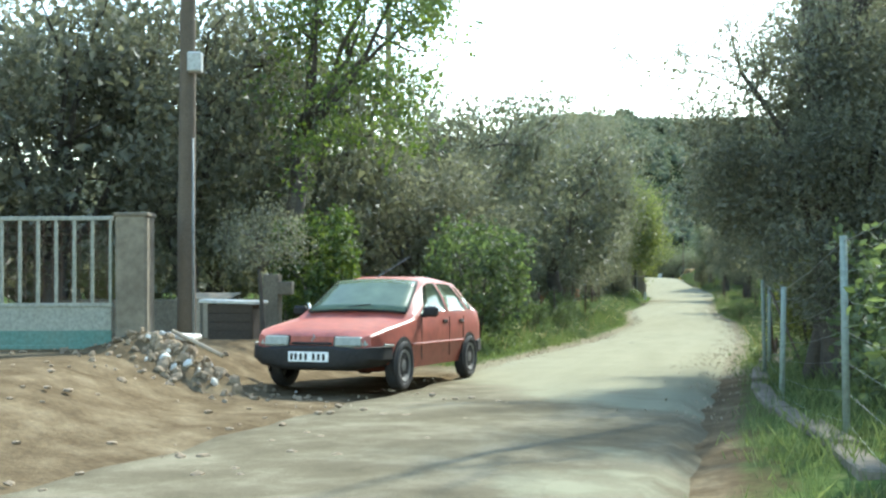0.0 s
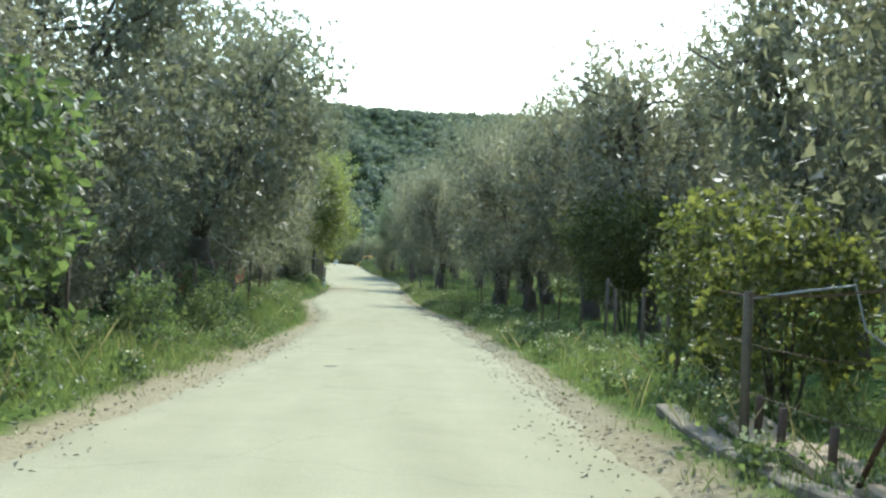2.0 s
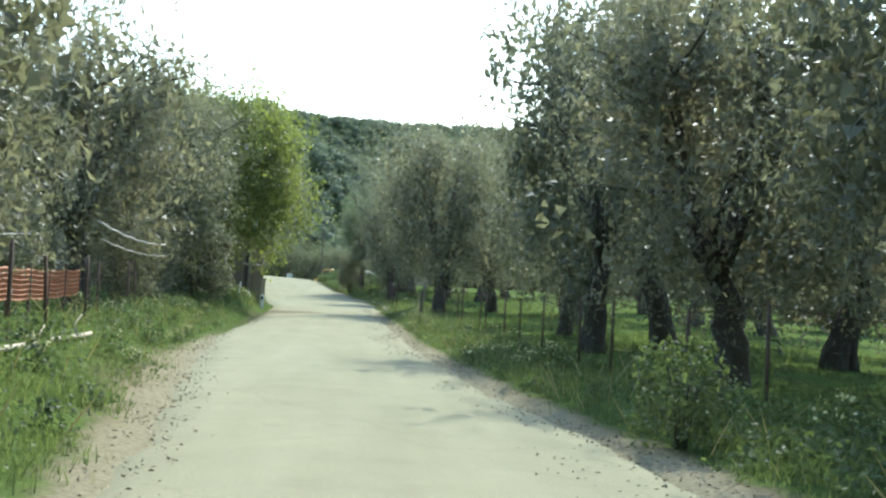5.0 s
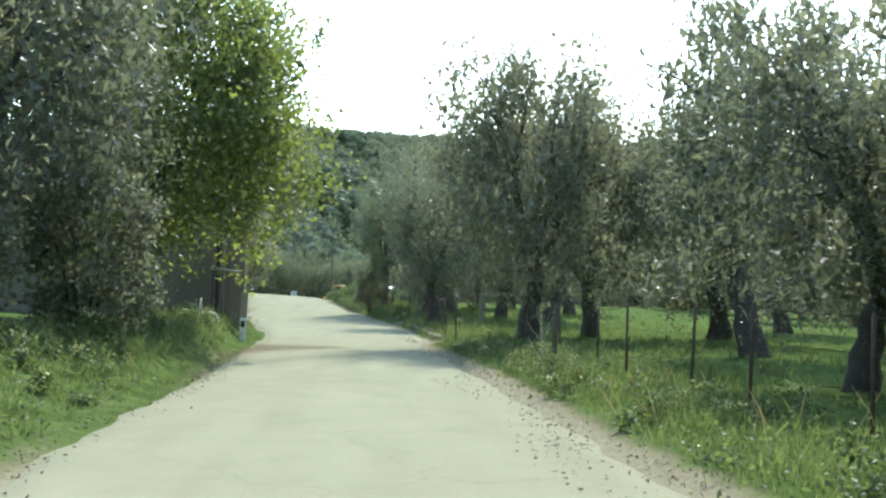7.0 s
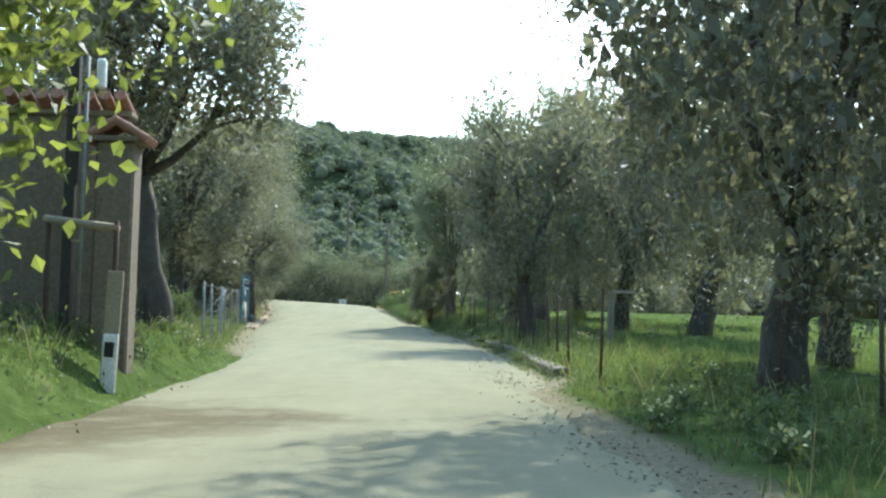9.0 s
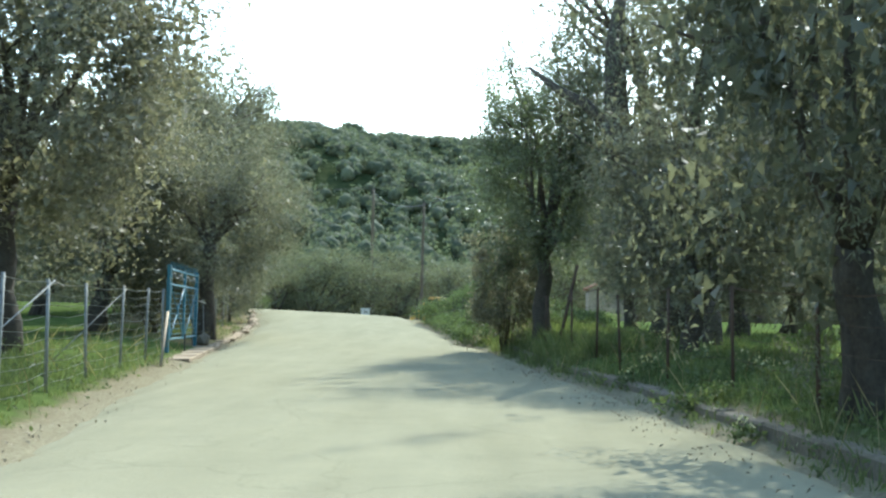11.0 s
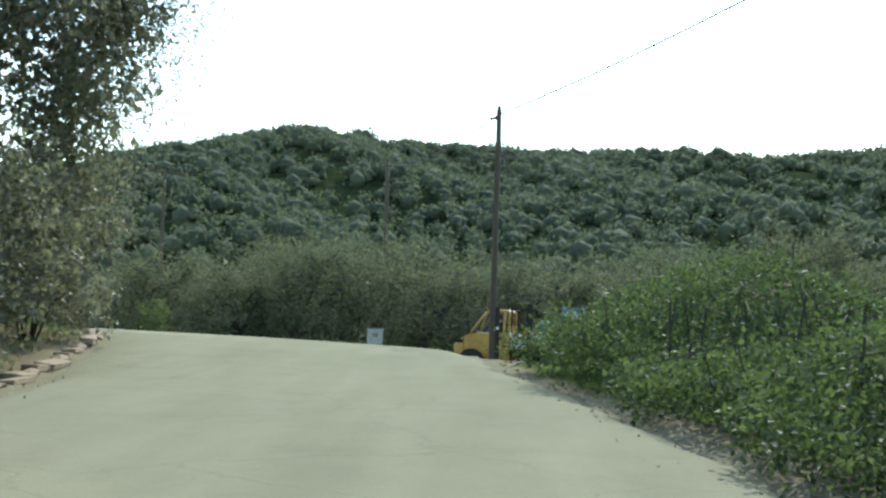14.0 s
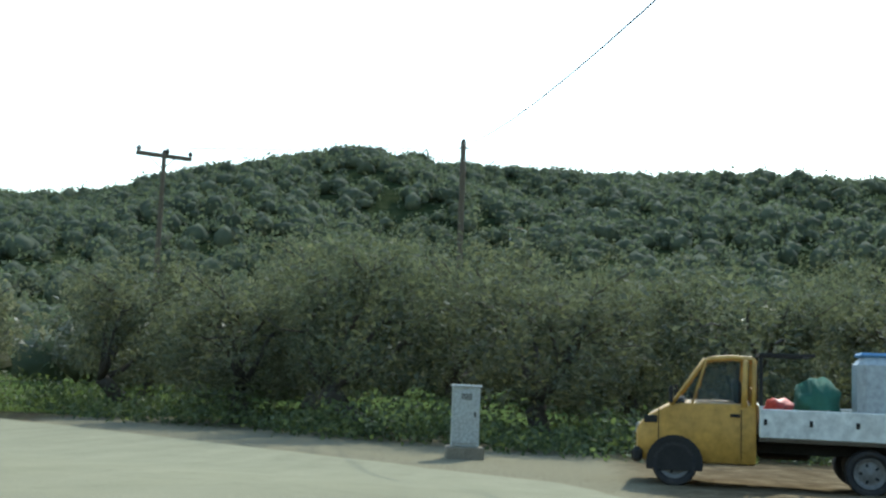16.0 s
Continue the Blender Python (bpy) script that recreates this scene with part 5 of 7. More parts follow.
TRUCK = pose(tx, ty, land_at(tx, ty) + 0.01, 0, 0, math.degrees(math.atan2(0.16, -0.987)) - 90)
truck.matrix_basis = TRUCK

M_BLUEPLASTIC = worn("blue_plastic", (0.09, 0.22, 0.40), (0.14, 0.25, 0.38), 0.5, fine=12, coarse=3, amount=0.4, relief=0.05)
M_GREYTANK = worn("grey_tank_plastic", (0.34, 0.37, 0.37), (0.25, 0.26, 0.25), 0.5, fine=12, coarse=3, amount=0.4, relief=0.05)
M_GREENNET = worn("green_net", (0.045, 0.13, 0.09), (0.035, 0.08, 0.055), 0.9, fine=70, coarse=5, amount=0.5, relief=0.6)
M_REDCLOTH = worn("red_plastic_sack", (0.55, 0.07, 0.05), (0.4, 0.08, 0.06), 0.6, fine=14, coarse=5, amount=0.4, relief=0.4)


def blob(sx, sy, sz, seed, mat, rough=0.18):
    bm = bmesh.new()
    bmesh.ops.create_icosphere(bm, subdivisions=3, radius=1.0)
    for v in bm.verts:
        n = noise.noise(v.co * 2.1 + Vector((seed, 0, 0))) + 0.5 * noise.noise(v.co * 5 + Vector((0, seed, 0)))
        v.co = v.co * (1 + rough * n)
        v.co = Vector((v.co.x * sx, v.co.y * sy, max(v.co.z, -0.72) * sz))
    me = bpy.data.meshes.new("blob")
    bm.to_mesh(me)
    bm.free()
    me.materials.append(mat)
    me.polygons.foreach_set("use_smooth", np.ones(len(me.polygons), bool))
    return me


tank = thing("water_tank", "grey plastic tank with blue cap on the load bed", "tank")
tank.matrix_basis = TRUCK @ pose(0.1, -3.05, 0.80)
put("tank_body", box(0.95, 0.78, 1.22, 0.12, mat=M_GREYTANK), tank, (0, 0, 0.61))
put("tank_rim", box(0.80, 0.70, 0.07, 0.03, mat=M_BLUEPLASTIC), tank, (0, 0, 1.25), (0, 0, 0), "blue plastic lid")
drum = thing("blue_drum", "upright blue plastic drum on the load bed", "drum")
drum.matrix_basis = TRUCK @ pose(0.1, -3.72, 0.80)
put("drum_body", lathe([(0, .26), (0.05, .28), (0.28, .28), (0.30, .265), (0.33, .28), (0.60, .28), (0.63, .265), (0.66, .28), (0.88, .27), (0.92, .22)], 22, "z", M_BLUEPLASTIC), drum)
put("drum_lid", lathe([(0.92, .235), (0.955, .235), (0.96, .20)], 22, "z", M_BLUEPLASTIC), drum)
net = thing("green_net_bundle", "crumpled bundle of green olive netting on the load bed", "netting")
net.matrix_basis = TRUCK @ pose(0.15, -2.12, 0.80)
put("netting", blob(0.5, 0.36, 0.5, 3.0, M_GREENNET, 0.4), net, (0, 0, 0.36))
sack = thing("red_sack", "red plastic sack lying behind the cab", "sack")
sack.matrix_basis = TRUCK @ pose(0.62, -1.60, 0.80)
put("bag", blob(0.24, 0.26, 0.28, 7.0, M_REDCLOTH, 0.3), sack, (0, 0, 0.26))


# ---- poles and wires ----
M_GALV = worn("dull_galvanised_steel", (0.23, 0.24, 0.225), (0.15, 0.14, 0.12), 0.66, 0.25, fine=30, coarse=6, amount=0.5, relief=0.1)
M_RUST = worn("rusty_iron", (0.085, 0.06, 0.045), (0.15, 0.08, 0.045), 0.9, 0.2, fine=40, coarse=8, amount=0.6, relief=0.4)
M_PALEPAINT = worn("pale_grey_gate_paint", (0.26, 0.265, 0.215), (0.17, 0.15, 0.11), 0.7, fine=25, coarse=4, amount=0.5, relief=0.1)
M_TEAL = worn("turquoise_gate_paint", (0.10, 0.185, 0.15), (0.17, 0.19, 0.145), 0.7, fine=25, coarse=2.5, amount=0.6, relief=0.1)
M_BLUEGATE = worn("blue_gate_paint", (0.028, 0.125, 0.165), (0.055, 0.15, 0.18), 0.55, fine=25, coarse=4, amount=0.4, relief=0.08)
M_GREENPOST = worn("pale_green_post_paint", (0.19, 0.225, 0.185), (0.14, 0.14, 0.11), 0.6, fine=30, coarse=5, amount=0.5, relief=0.1)
M_WOOD = worn("bare_grey_wood", (0.29, 0.24, 0.17), (0.15, 0.118, 0.082), 0.9, fine=45, coarse=5, amount=0.5, relief=0.4)
M_STUCCO = worn("brown_stucco", (0.170, 0.138, 0.100), (0.115, 0.094, 0.068), 0.95, fine=22, coarse=1.6, amount=0.6, relief=0.4)
M_TILE = worn("red_clay_tile", (0.27, 0.14, 0.095), (0.19, 0.145, 0.11), 0.85, fine=25, coarse=5, amount=0.5, relief=0.2)
M_ORANGE = worn("orange_plastic_mesh", (0.38, 0.145, 0.065), (0.29, 0.17, 0.105), 0.7, fine=20, coarse=3, amount=0.5, relief=0.1)
M_CABINET = worn("pale_cabinet_paint", (0.36, 0.375, 0.345), (0.25, 0.245, 0.21), 0.65, fine=20, coarse=3, amount=0.4, relief=0.06)
M_DARKSTEEL = worn("dark_steel", (0.042, 0.038, 0.032), (0.07, 0.06, 0.048), 0.75, 0.1, fine=30, coarse=6, amount=0.4, relief=0.1)
M_WIRE = worn("cable_sheath", (0.05, 0.05, 0.05), (0.08, 0.08, 0.08), 0.7, relief=0.02)
M_MARBLE = worn("pale_stone_slab", (0.55, 0.53, 0.46), (0.35, 0.33, 0.28), 0.8, fine=20, coarse=4, amount=0.4, relief=0.2)


def post_pole(x, y, h, r, label, lean=(0.0, 0.0), sides=10):
    z = land_at(x, y)
    p = thing("utility_pole", label, "utility pole")
    p.location = (x, y, z)
    rng = np.random.default_rng(int(abs(x * 10 + y)))
    pts = [(lean[0] * k / 8 + rng.normal() * 0.008, lean[1] * k / 8 + rng.normal() * 0.008, -0.4 + (h + 0.4) * k / 8) for k in range(9)]
    part("shaft", mesh_from("shaft", *tube(pts, [r * (1 - 0.035 * k) * (1 + rng.normal() * 0.03) for k in range(9)], sides), [M_POLEWOOD], True), p)
    part("pole_cap", mesh_from("pole_cap", *tube([(lean[0], lean[1], h - 0.02), (lean[0], lean[1], h + 0.10)], [r * 0.74, r * 0.4], 8), [M_DARKSTEEL]), p)
    return p


near_pole = post_pole(-6.08, 11.83, 7.2, 0.115, "weathered wooden utility pole with a small meter box", (0.05, 0.0))
box_at = put("meter_box", box(0.17, 0.13, 0.25, 0.015, mat=M_CABINET), near_pole, (0.155, -0.04, 3.52), (0, 0, 15), "pale plastic meter box")
put("box_lid", box(0.15, 0.015, 0.22, 0.006, mat=M_CABINET), box_at, (0, -0.068, 0))
rod((0.125, -0.03, 0.0), (0.115, -0.03, 2.6), 0.018, M_GALV, near_pole, "conduit", 6, "pale steel conduit up the pole")
post_pole(-10.5, 33.4, 12.0, 0.13, "tall slim wooden utility pole among trees", (0.12, 0.0))
pole_c = post_pole(-6.55, 142.2, 5.78, 0.08, "dark wooden utility pole at the crest of the lane", (0.06, 0.0))
for zz in (4.85, 5.6):
    put("pole_bracket", box(0.26, 0.05, 0.04, 0.006, mat=M_DARKSTEEL), pole_c, (-0.02, 0, zz))
for k in range(2):
    rod((0.14 + 0.05 * k, 0.02, 4.88), (0.36 + 0.05 * k, 0.06, 4.28), 0.009, M_WIRE, pole_c, "stay_wire", 4)
pole_d = post_pole(-12.4, 182.0, 11.55, 0.16, "wooden utility pole beyond the olive trees")
put("pole_bracket", box(0.5, 0.06, 0.06, 0.006, mat=M_DARKSTEEL), pole_d, (0, 0, 11.25))
t_pole = post_pole(-25.5, 181.8, 10.75, 0.14, "wooden power pole with a cross arm and insulators")
arm = put("cross_arm", box(2.4, 0.14, 0.19, 0.01, mat=M_POLEWOOD), t_pole, (0, 0, 10.58), (0, 5, 10))
for x in (-1.12, 0.12, 1.12):
    put("insulator", lathe([(0.0, 0.03), (0.05, 0.05), (0.12, 0.12), (0.16, 0.12), (0.20, 0.07), (0.27, 0.05)], 12, "z", M_DARKSTEEL), arm, (x, 0, 0.07))
for s in (-1, 1):
    rod((0, -0.08, 10.0), (s * 0.62, -0.06, 10.52), 0.025, M_DARKSTEEL, t_pole, "arm_brace", 5)


def wire(a, b, sag, label="thin black overhead cable hanging between poles", r=0.026):
    n = 18
    pts = [(a[0] + (b[0] - a[0]) * k / n, a[1] + (b[1] - a[1]) * k / n, a[2] + (b[2] - a[2]) * k / n - sag * 4 * (k / n) * (1 - k / n)) for k in range(n + 1)]
    ob = new("overhead_cable", mesh_from("overhead_cable", *tube(pts, [r] * (n + 1), 4), [M_WIRE]))
    return tagged(ob, label, "cable", "overhead cables")


top_c = (-6.5, 142.2, land_at(-6.55, 142.2) + 5.68)
top_d = (-12.4, 182.0, land_at(-12.4, 182) + 11.4)
wire(top_c, top_d, 0.5, r=0.022)
wire(top_c, (7.5, 118.0, 9.5), 0.9, r=0.017)
wire((-10.4, 33.4, land_at(-10.5, 33.4) + 7.6), (7.0, 58.0, 9.6), 0.5, r=0.011)
wire((-10.4, 33.4, land_at(-10.5, 33.4) + 7.4), (-6.05, 11.83, land_at(-6.08, 11.83) + 6.9), 0.3)
wire((-10.35, 33.4, land_at(-10.5, 33.4) + 6.9), (-8.4, 35.5, land_at(-8, 35) + 2.5), 0.0, "slack stay cable beside a utility pole")
for k in range(3):
    wire((-25.5 + (-1.1, 0.1, 1.1)[k], 181.8, land_at(-25.5, 181.8) + 10.9), (60 + 3 * k, 220, 26), 2.0, r=0.008)


# ---- yard at the start: gate, pillar, rubble, bits ----
def frame_at(x, y, yaw, dz=0.0):
    return pose(x, y, land_at(x, y) + dz, 0, 0, yaw)


pillar = thing("gate_pillar", "square stained concrete gate pillar", "pillar")
pillar.matrix_basis = frame_at(-6.35, 11.12, 15)
put("shaft", box(0.37, 0.37, 1.72, 0.03, mat=M_PILLAR), pillar, (0, 0, 0.74))
put("cap_edge", box(0.40, 0.40, 0.05, 0.012, mat=M_PILLAR), pillar, (0, 0, 1.585))
put("hinge_plate", box(0.05, 0.10, 0.12, 0.006, mat=M_RUST), pillar, (-0.20, 0, 0.45))
gate = thing("sheet_gate", "grey metal bar gate with turquoise lower panel", "gate")
gate.matrix_basis = frame_at(-6.60, 11.06, 15, -0.02)
W, H = 2.6, 1.56
put("top_rail", box(W, 0.05, 0.05, 0.006, mat=M_PALEPAINT), gate, (-W / 2, 0, H))
put("middle_rail", box(W, 0.05, 0.045, 0.006, mat=M_PALEPAINT), gate, (-W / 2, 0, 0.55))
put("bottom_rail", box(W, 0.05, 0.05, 0.006, mat=M_TEAL), gate, (-W / 2, 0, 0.06))
put("panel", box(W - 0.04, 0.018, 0.30, 0.003, mat=M_PALEPAINT), gate, (-W / 2, 0, 0.39))
put("panel", box(W - 0.04, 0.019, 0.19, 0.003, mat=M_TEAL), gate, (-W / 2, 0, 0.16), (0, 0, 0), "turquoise painted steel panel")
for k in range(13):
    put("bar", box(0.038, 0.03, 0.98, 0.005, mat=M_PALEPAINT), gate, (-0.03 - k * (W - 0.06) / 12, 0, 1.05))
for k in range(24):
    put("mesh_wire", box(0.006, 0.006, 0.96, 0, mat=M_RUST), gate, (-0.08 - k * (W - 0.16) / 23, 0.028, 1.05))
for k in range(9):
    put("mesh_wire", box(W - 0.06, 0.006, 0.006, 0, mat=M_RUST), gate, (-W / 2, 0.034, 0.64 + k * 0.105))

rng = np.random.default_rng(201)


def stone_mesh(seed, mat, flat=0.7):
    bm = bmesh.new()
    bmesh.ops.create_icosphere(bm, subdivisions=1, radius=1.0)
    r = np.random.default_rng(seed)
    for v in bm.verts:
        v.co = Vector((v.co.x * r.uniform(0.7, 1.2), v.co.y * r.uniform(0.7, 1.2), v.co.z * flat * r.uniform(0.7, 1.2)))
    me = bpy.data.meshes.new("stone")
    bm.to_mesh(me)
    bm.free()
    me.materials.append(mat)
    return me


STONES = [stone_mesh(300 + k, M_RUBBLE) for k in range(6)]
PALE_STONES = [stone_mesh(310 + k, M_MARBLE) for k in range(3)]
heap = thing("rubble_heap", "heap of broken pale rubble and soil at the roadside", "rubble")
HX, HY = -5.95, 11.0
heap.location = (HX, HY, land_at(HX, HY))


def heap_height(x, y):
    """Height of the loose soil over the ground, at arrays x, y from the heap's middle."""
    return 0.27 * np.exp(-((x + 0.1) / 0.6) ** 2 - (y / 0.5) ** 2) + 0.17 * np.exp(-((x - 0.7) / 0.55) ** 2 - ((y + 0.15) / 0.45) ** 2) + 0.035 * np.sin(x * 9 + y * 5) * np.sin(y * 11 - x * 3) - 0.04


hg = np.linspace(-1.5, 1.5, 40)
mx, my = np.meshgrid(hg, hg * 0.8)
mz = land(HX + mx, HY + my) - land_at(HX, HY) + heap_height(mx, my)
put("soil_mound", mesh_from("soil_mound", np.c_[mx.ravel(), my.ravel(), mz.ravel()], grid_faces(40, 40), [M_GROUND], True), heap)
for k in range(290):
    a, d = rng.uniform(0, 6.28), abs(rng.normal()) * 0.62
    x, y = d * math.cos(a) * 1.35 + 0.35, d * math.sin(a) * 1.0 - 0.2
    s = rng.uniform(0.016, 0.06) * (1.35 if d < 0.6 else 0.8)
    zz = land_at(HX + x, HY + y) - heap.location.z + max(0.0, float(heap_height(x, y))) + s * 0.2
    st = put("stone", (PALE_STONES if rng.uniform() < 0.08 else STONES)[int(rng.integers(0, 3))], heap, (x, y, zz), tuple(rng.uniform(0, 360, 3)))
    st.scale = (s * rng.uniform(0.8, 1.5), s, s * rng.uniform(0.6, 1.0))
rod((0.15, 0.0, 0.3), (0.95, -0.35, 0.06), 0.025, M_WOOD, heap, "broken_pipe", 6)
slab_top = thing("stone_slab", "flat pale stone slab lying on the rubble", "slab")
slab_top.location = (-6.0, 11.35, land_at(-6.0, 11.35) + 0.06)
put("slab", box(0.62, 0.4, 0.06, 0.015, mat=M_MARBLE), slab_top, (0, 0, 0.17), (0, 4, 12))
put("block", box(0.4, 0.3, 0.16, 0.02, mat=M_CONCRETE), slab_top, (0, 0, 0.06), (0, 0, 12))
# loose stones over the yard and the edge of the lane
for k in range(120):
    x, y = rng.uniform(-7.5, -1.5), rng.uniform(4.5, 11.5)
    s = rng.uniform(0.012, 0.045)
    st = new("pebble", STONES[int(rng.integers(0, 6))])
    st.matrix_basis = Matrix.Translation((x, y, max(land_at(x, y), float(ROAD_Z(y)) + (0.03 if x > -3.5 else -9)) + s * 0.3)) @ Matrix.Rotation(rng.uniform(0, 6), 4, "Z") @ Matrix.Diagonal((s * 1.3, s, s * 0.7, 1))
    tagged(st, "small stone lying on the bare earth", "stone", "loose stones")

crate = thing("old_crate_table", "rough wooden box with a pale board on top", "table")
crate.matrix_basis = frame_at(-6.85, 14.75, 12)
put("board", box(0.92, 0.55, 0.05, 0.01, mat=M_MARBLE), crate, (0, 0, 0.56), (0, 2, 0), "pale board laid on top")
for k in range(4):
    put("plank", box(0.66, 0.02, 0.125, 0.003, mat=M_DARKWOOD), crate, (0, -0.22, 0.07 + k * 0.13))
    put("plank", box(0.66, 0.02, 0.125, 0.003, mat=M_DARKWOOD), crate, (0, 0.22, 0.07 + k * 0.13))
for sx in (-0.33, 0.33):
    put("end_board", box(0.02, 0.44, 0.52, 0.004, mat=M_DARKWOOD), crate, (sx, 0, 0.27))
block_post = thing("block_post", "short grey concrete block post beside the fence", "post")
block_post.matrix_basis = frame_at(-6.95, 16.4, 10)
put("shaft", box(0.26, 0.26, 1.15, 0.02, mat=M_DIRTSHADECONC), block_post, (0, 0, 0.5))
put("block", box(0.24, 0.22, 0.22, 0.02, mat=M_DIRTSHADECONC), block_post, (0.22, -0.02, 0.84))
for k in range(4):
    stick = thing("white_pole_piece", "discarded white painted pole leaning on the fence", "pole", "white pole pieces")
    stick.matrix_basis = frame_at(-6.0 + 0.16 * k, 16.2, 0)
    rod((0, 0, -0.02), (-0.28 + 0.06 * (k % 2), 0.1, 0.62), 0.022, M_PLATE, stick, "shaft")
low_wall = thing("low_wall", "low rough masonry wall behind the yard", "wall")
low_wall.matrix_basis = frame_at(-9.5, 18.5, 8)
put("masonry", box(5.2, 0.3, 0.9, 0.03, mat=M_DIRTSHADECONC), low_wall, (0, 0, 0.3))
hutch = thing("scrap_hutch", "small scrap wood hutch in the yard", "hutch")
hutch.matrix_basis = frame_at(-8.2, 16.6, 5)
put("hutch_roof", box(0.9, 0.7, 0.04, 0.01, mat=M_WOOD), hutch, (0, 0, 0.72), (6, 0, 0))
for k in range(6):
    put("slat", box(0.10, 0.02, 0.66, 0.004, mat=M_WOOD), hutch, (-0.38 + 0.15 * k, -0.3, 0.34))
for sx in (-0.4, 0.4):
    put("hutch_post", box(0.06, 0.06, 0.74, 0.006, mat=M_WOOD), hutch, (sx, 0.3, 0.34))


# ---- fences ----
def wire_fence(name, label, posts, height, wires, post_mat, post_r, wire_mat, top=0.0035, square=False, bottom=0.08, cat="fence"):
    f = thing(name, label, cat)
    f.location = (posts[0][0], posts[0][1], land_at(*posts[0][:2]))
    o = Vector(f.location)
    rng = np.random.default_rng(len(posts))
    tops = []
    for x, y, *h in posts:
        hh = h[0] if h else height * rng.uniform(0.93, 1.07)
        z = land_at(x, y)
        lx, ly = rng.normal() * 0.03, rng.normal() * 0.03
        a, b = Vector((x, y, z - 0.15)) - o, Vector((x + lx, y + ly, z + hh)) - o
        if square:
            p = put("post", box(post_r * 2, post_r * 2, hh + 0.15, 0.008, mat=post_mat), f, ((a + b) / 2)[:])
        else:
            rod(a[:], b[:], post_r, post_mat, f, "post", 7)
        tops.append((a + Vector((0, 0, 0.15)), b))
    for (a0, b0), (a1, b1) in zip(tops, tops[1:]):
        for k in range(wires):
            t = bottom + (1 - bottom) * k / max(1, wires - 1) * 0.97
            p, q = a0.lerp(b0, t), a1.lerp(b1, t)
            m = (p + q) / 2 - Vector((0, 0, 0.02 + 0.03 * rng.uniform()))
            part("wire", mesh_from("wire", *tube([p[:], m[:], q[:]], [top * (2 if k == wires - 1 else 1)] * 3, 3), [wire_mat]), f)
    return f


wire_fence("roadside_fence", "wire fence on pale green steel posts beside the lane", [(1.25, 4.4, 1.5), (1.19, 8.0, 1.45), (0.84, 10.9, 1.15), (0.78, 15.6, 1.32), (0.88, 17.6, 1.25)], 1.3, 7, M_GREENPOST, 0.027, M_GALV, 0.0016)
brace_set = thing("fence_brace", "two slanting iron struts propping a fence post", "brace")
brace_set.location = (0.88, 17.6, land_at(0.88, 17.6))
rod((0.12, 1.4, 0.0), (0.0, 0.05, 1.22), 0.016, M_RUST, brace_set, "strut")
rod((0.5, -0.55, 0.0), (0.02, 0.0, 1.2), 0.018, M_POLEWOOD, brace_set, "strut")
wire_fence("roadside_fence", "old slack wire fence on grey wooden stakes", [(0.9, 17.8, 1.1), (0.97, 20.75, 1.05), (1.75, 25.7, 1.2), (2.3, 28.6), (2.6, 31.5), (2.7, 34.3), (2.9, 36.5, 1.35)], 1.15, 4, M_POLEWOOD, 0.033, M_RUST)
far_posts = [(float(EDGE_R(y)) + 2.35 + 0.1 * math.sin(y), y) for y in np.arange(38.5, 87, 2.7)]
wire_fence("grove_fence", "wire fence on thin rusty iron stakes along the grove", far_posts, 1.15, 4, M_RUST, 0.022, M_RUST)
kerb_posts = [(float(EDGE_R(y)) + 1.05 + 0.08 * math.sin(2 * y), y) for y in (87.5, 90.5, 92.7, 94.8, 96.9, 99.4, 101.7, 104.2, 106.6, 109.0, 111.2, 113.3, 115.6, 117.6, 119.7, 121.9, 124.0)]
wire_fence("kerb_fence", "thin iron stake fence with wires behind the kerb", kerb_posts, 1.2, 5, M_RUST, 0.022, M_RUST)
lean = thing("leaning_stake", "rusty iron stake leaning beside the kerb", "stake")
lean.location = (-2.35, 115.6, land_at(-2.35, 115.6))
rod((0, 0, -0.1), (0.42, 0.1, 1.75), 0.035, M_RUST, lean, "stake")
cpost = thing("concrete_post", "weathered square concrete fence post in the grass", "post")
cpost.location = (0.9, 98.0, land_at(0.9, 98.0))
put("shaft", box(0.15, 0.15, 1.35, 0.02, mat=M_CONCRETE), cpost, (0, 0, 0.6))
put("side_arm", box(0.5, 0.08, 0.07, 0.01, mat=M_WOOD), cpost, (0.3, 0, 1.25))
left_posts = [(float(EDGE_L(y)) - 1.75 - 0.1 * math.sin(y), y) for y in np.arange(27.0, 64, 2.6)]
wire_fence("grove_fence", "sagging wire fence on rusty iron stakes in the grass", left_posts, 1.1, 4, M_RUST, 0.024, M_RUST)
left_posts = [(float(EDGE_L(y)) - 0.62, y, 1.36) for y in (94.5, 97.0, 99.5, 102.0, 104.4, 106.9, 109.4, 111.8, 113.9)]
wire_fence("galvanised_fence", "wire fence on galvanised posts beside the blue gate", left_posts, 1.25, 10, M_GALV, 0.022, M_GALV, 0.004)
br = thing("fence_brace", "slanting pale timber brace on the fence", "brace")
br.location = (-10.1, 111.9, land_at(-10.1, 111.9))
rod((0.3, -0.9, 0.0), (-0.05, 0.75, 0.95), 0.03, M_WOOD, br, "brace")
for y in (103.2, 108.6):
    b2 = thing("fence_brace", "thin galvanised brace slanting from a fence post", "brace")
    bx = float(EDGE_L(y)) - 0.75
    b2.location = (bx, y, land_at(bx, y))
    rod((-0.75, -0.5, 0.0), (0.05, 1.0, 1.3), 0.011, M_GALV, b2, "brace")
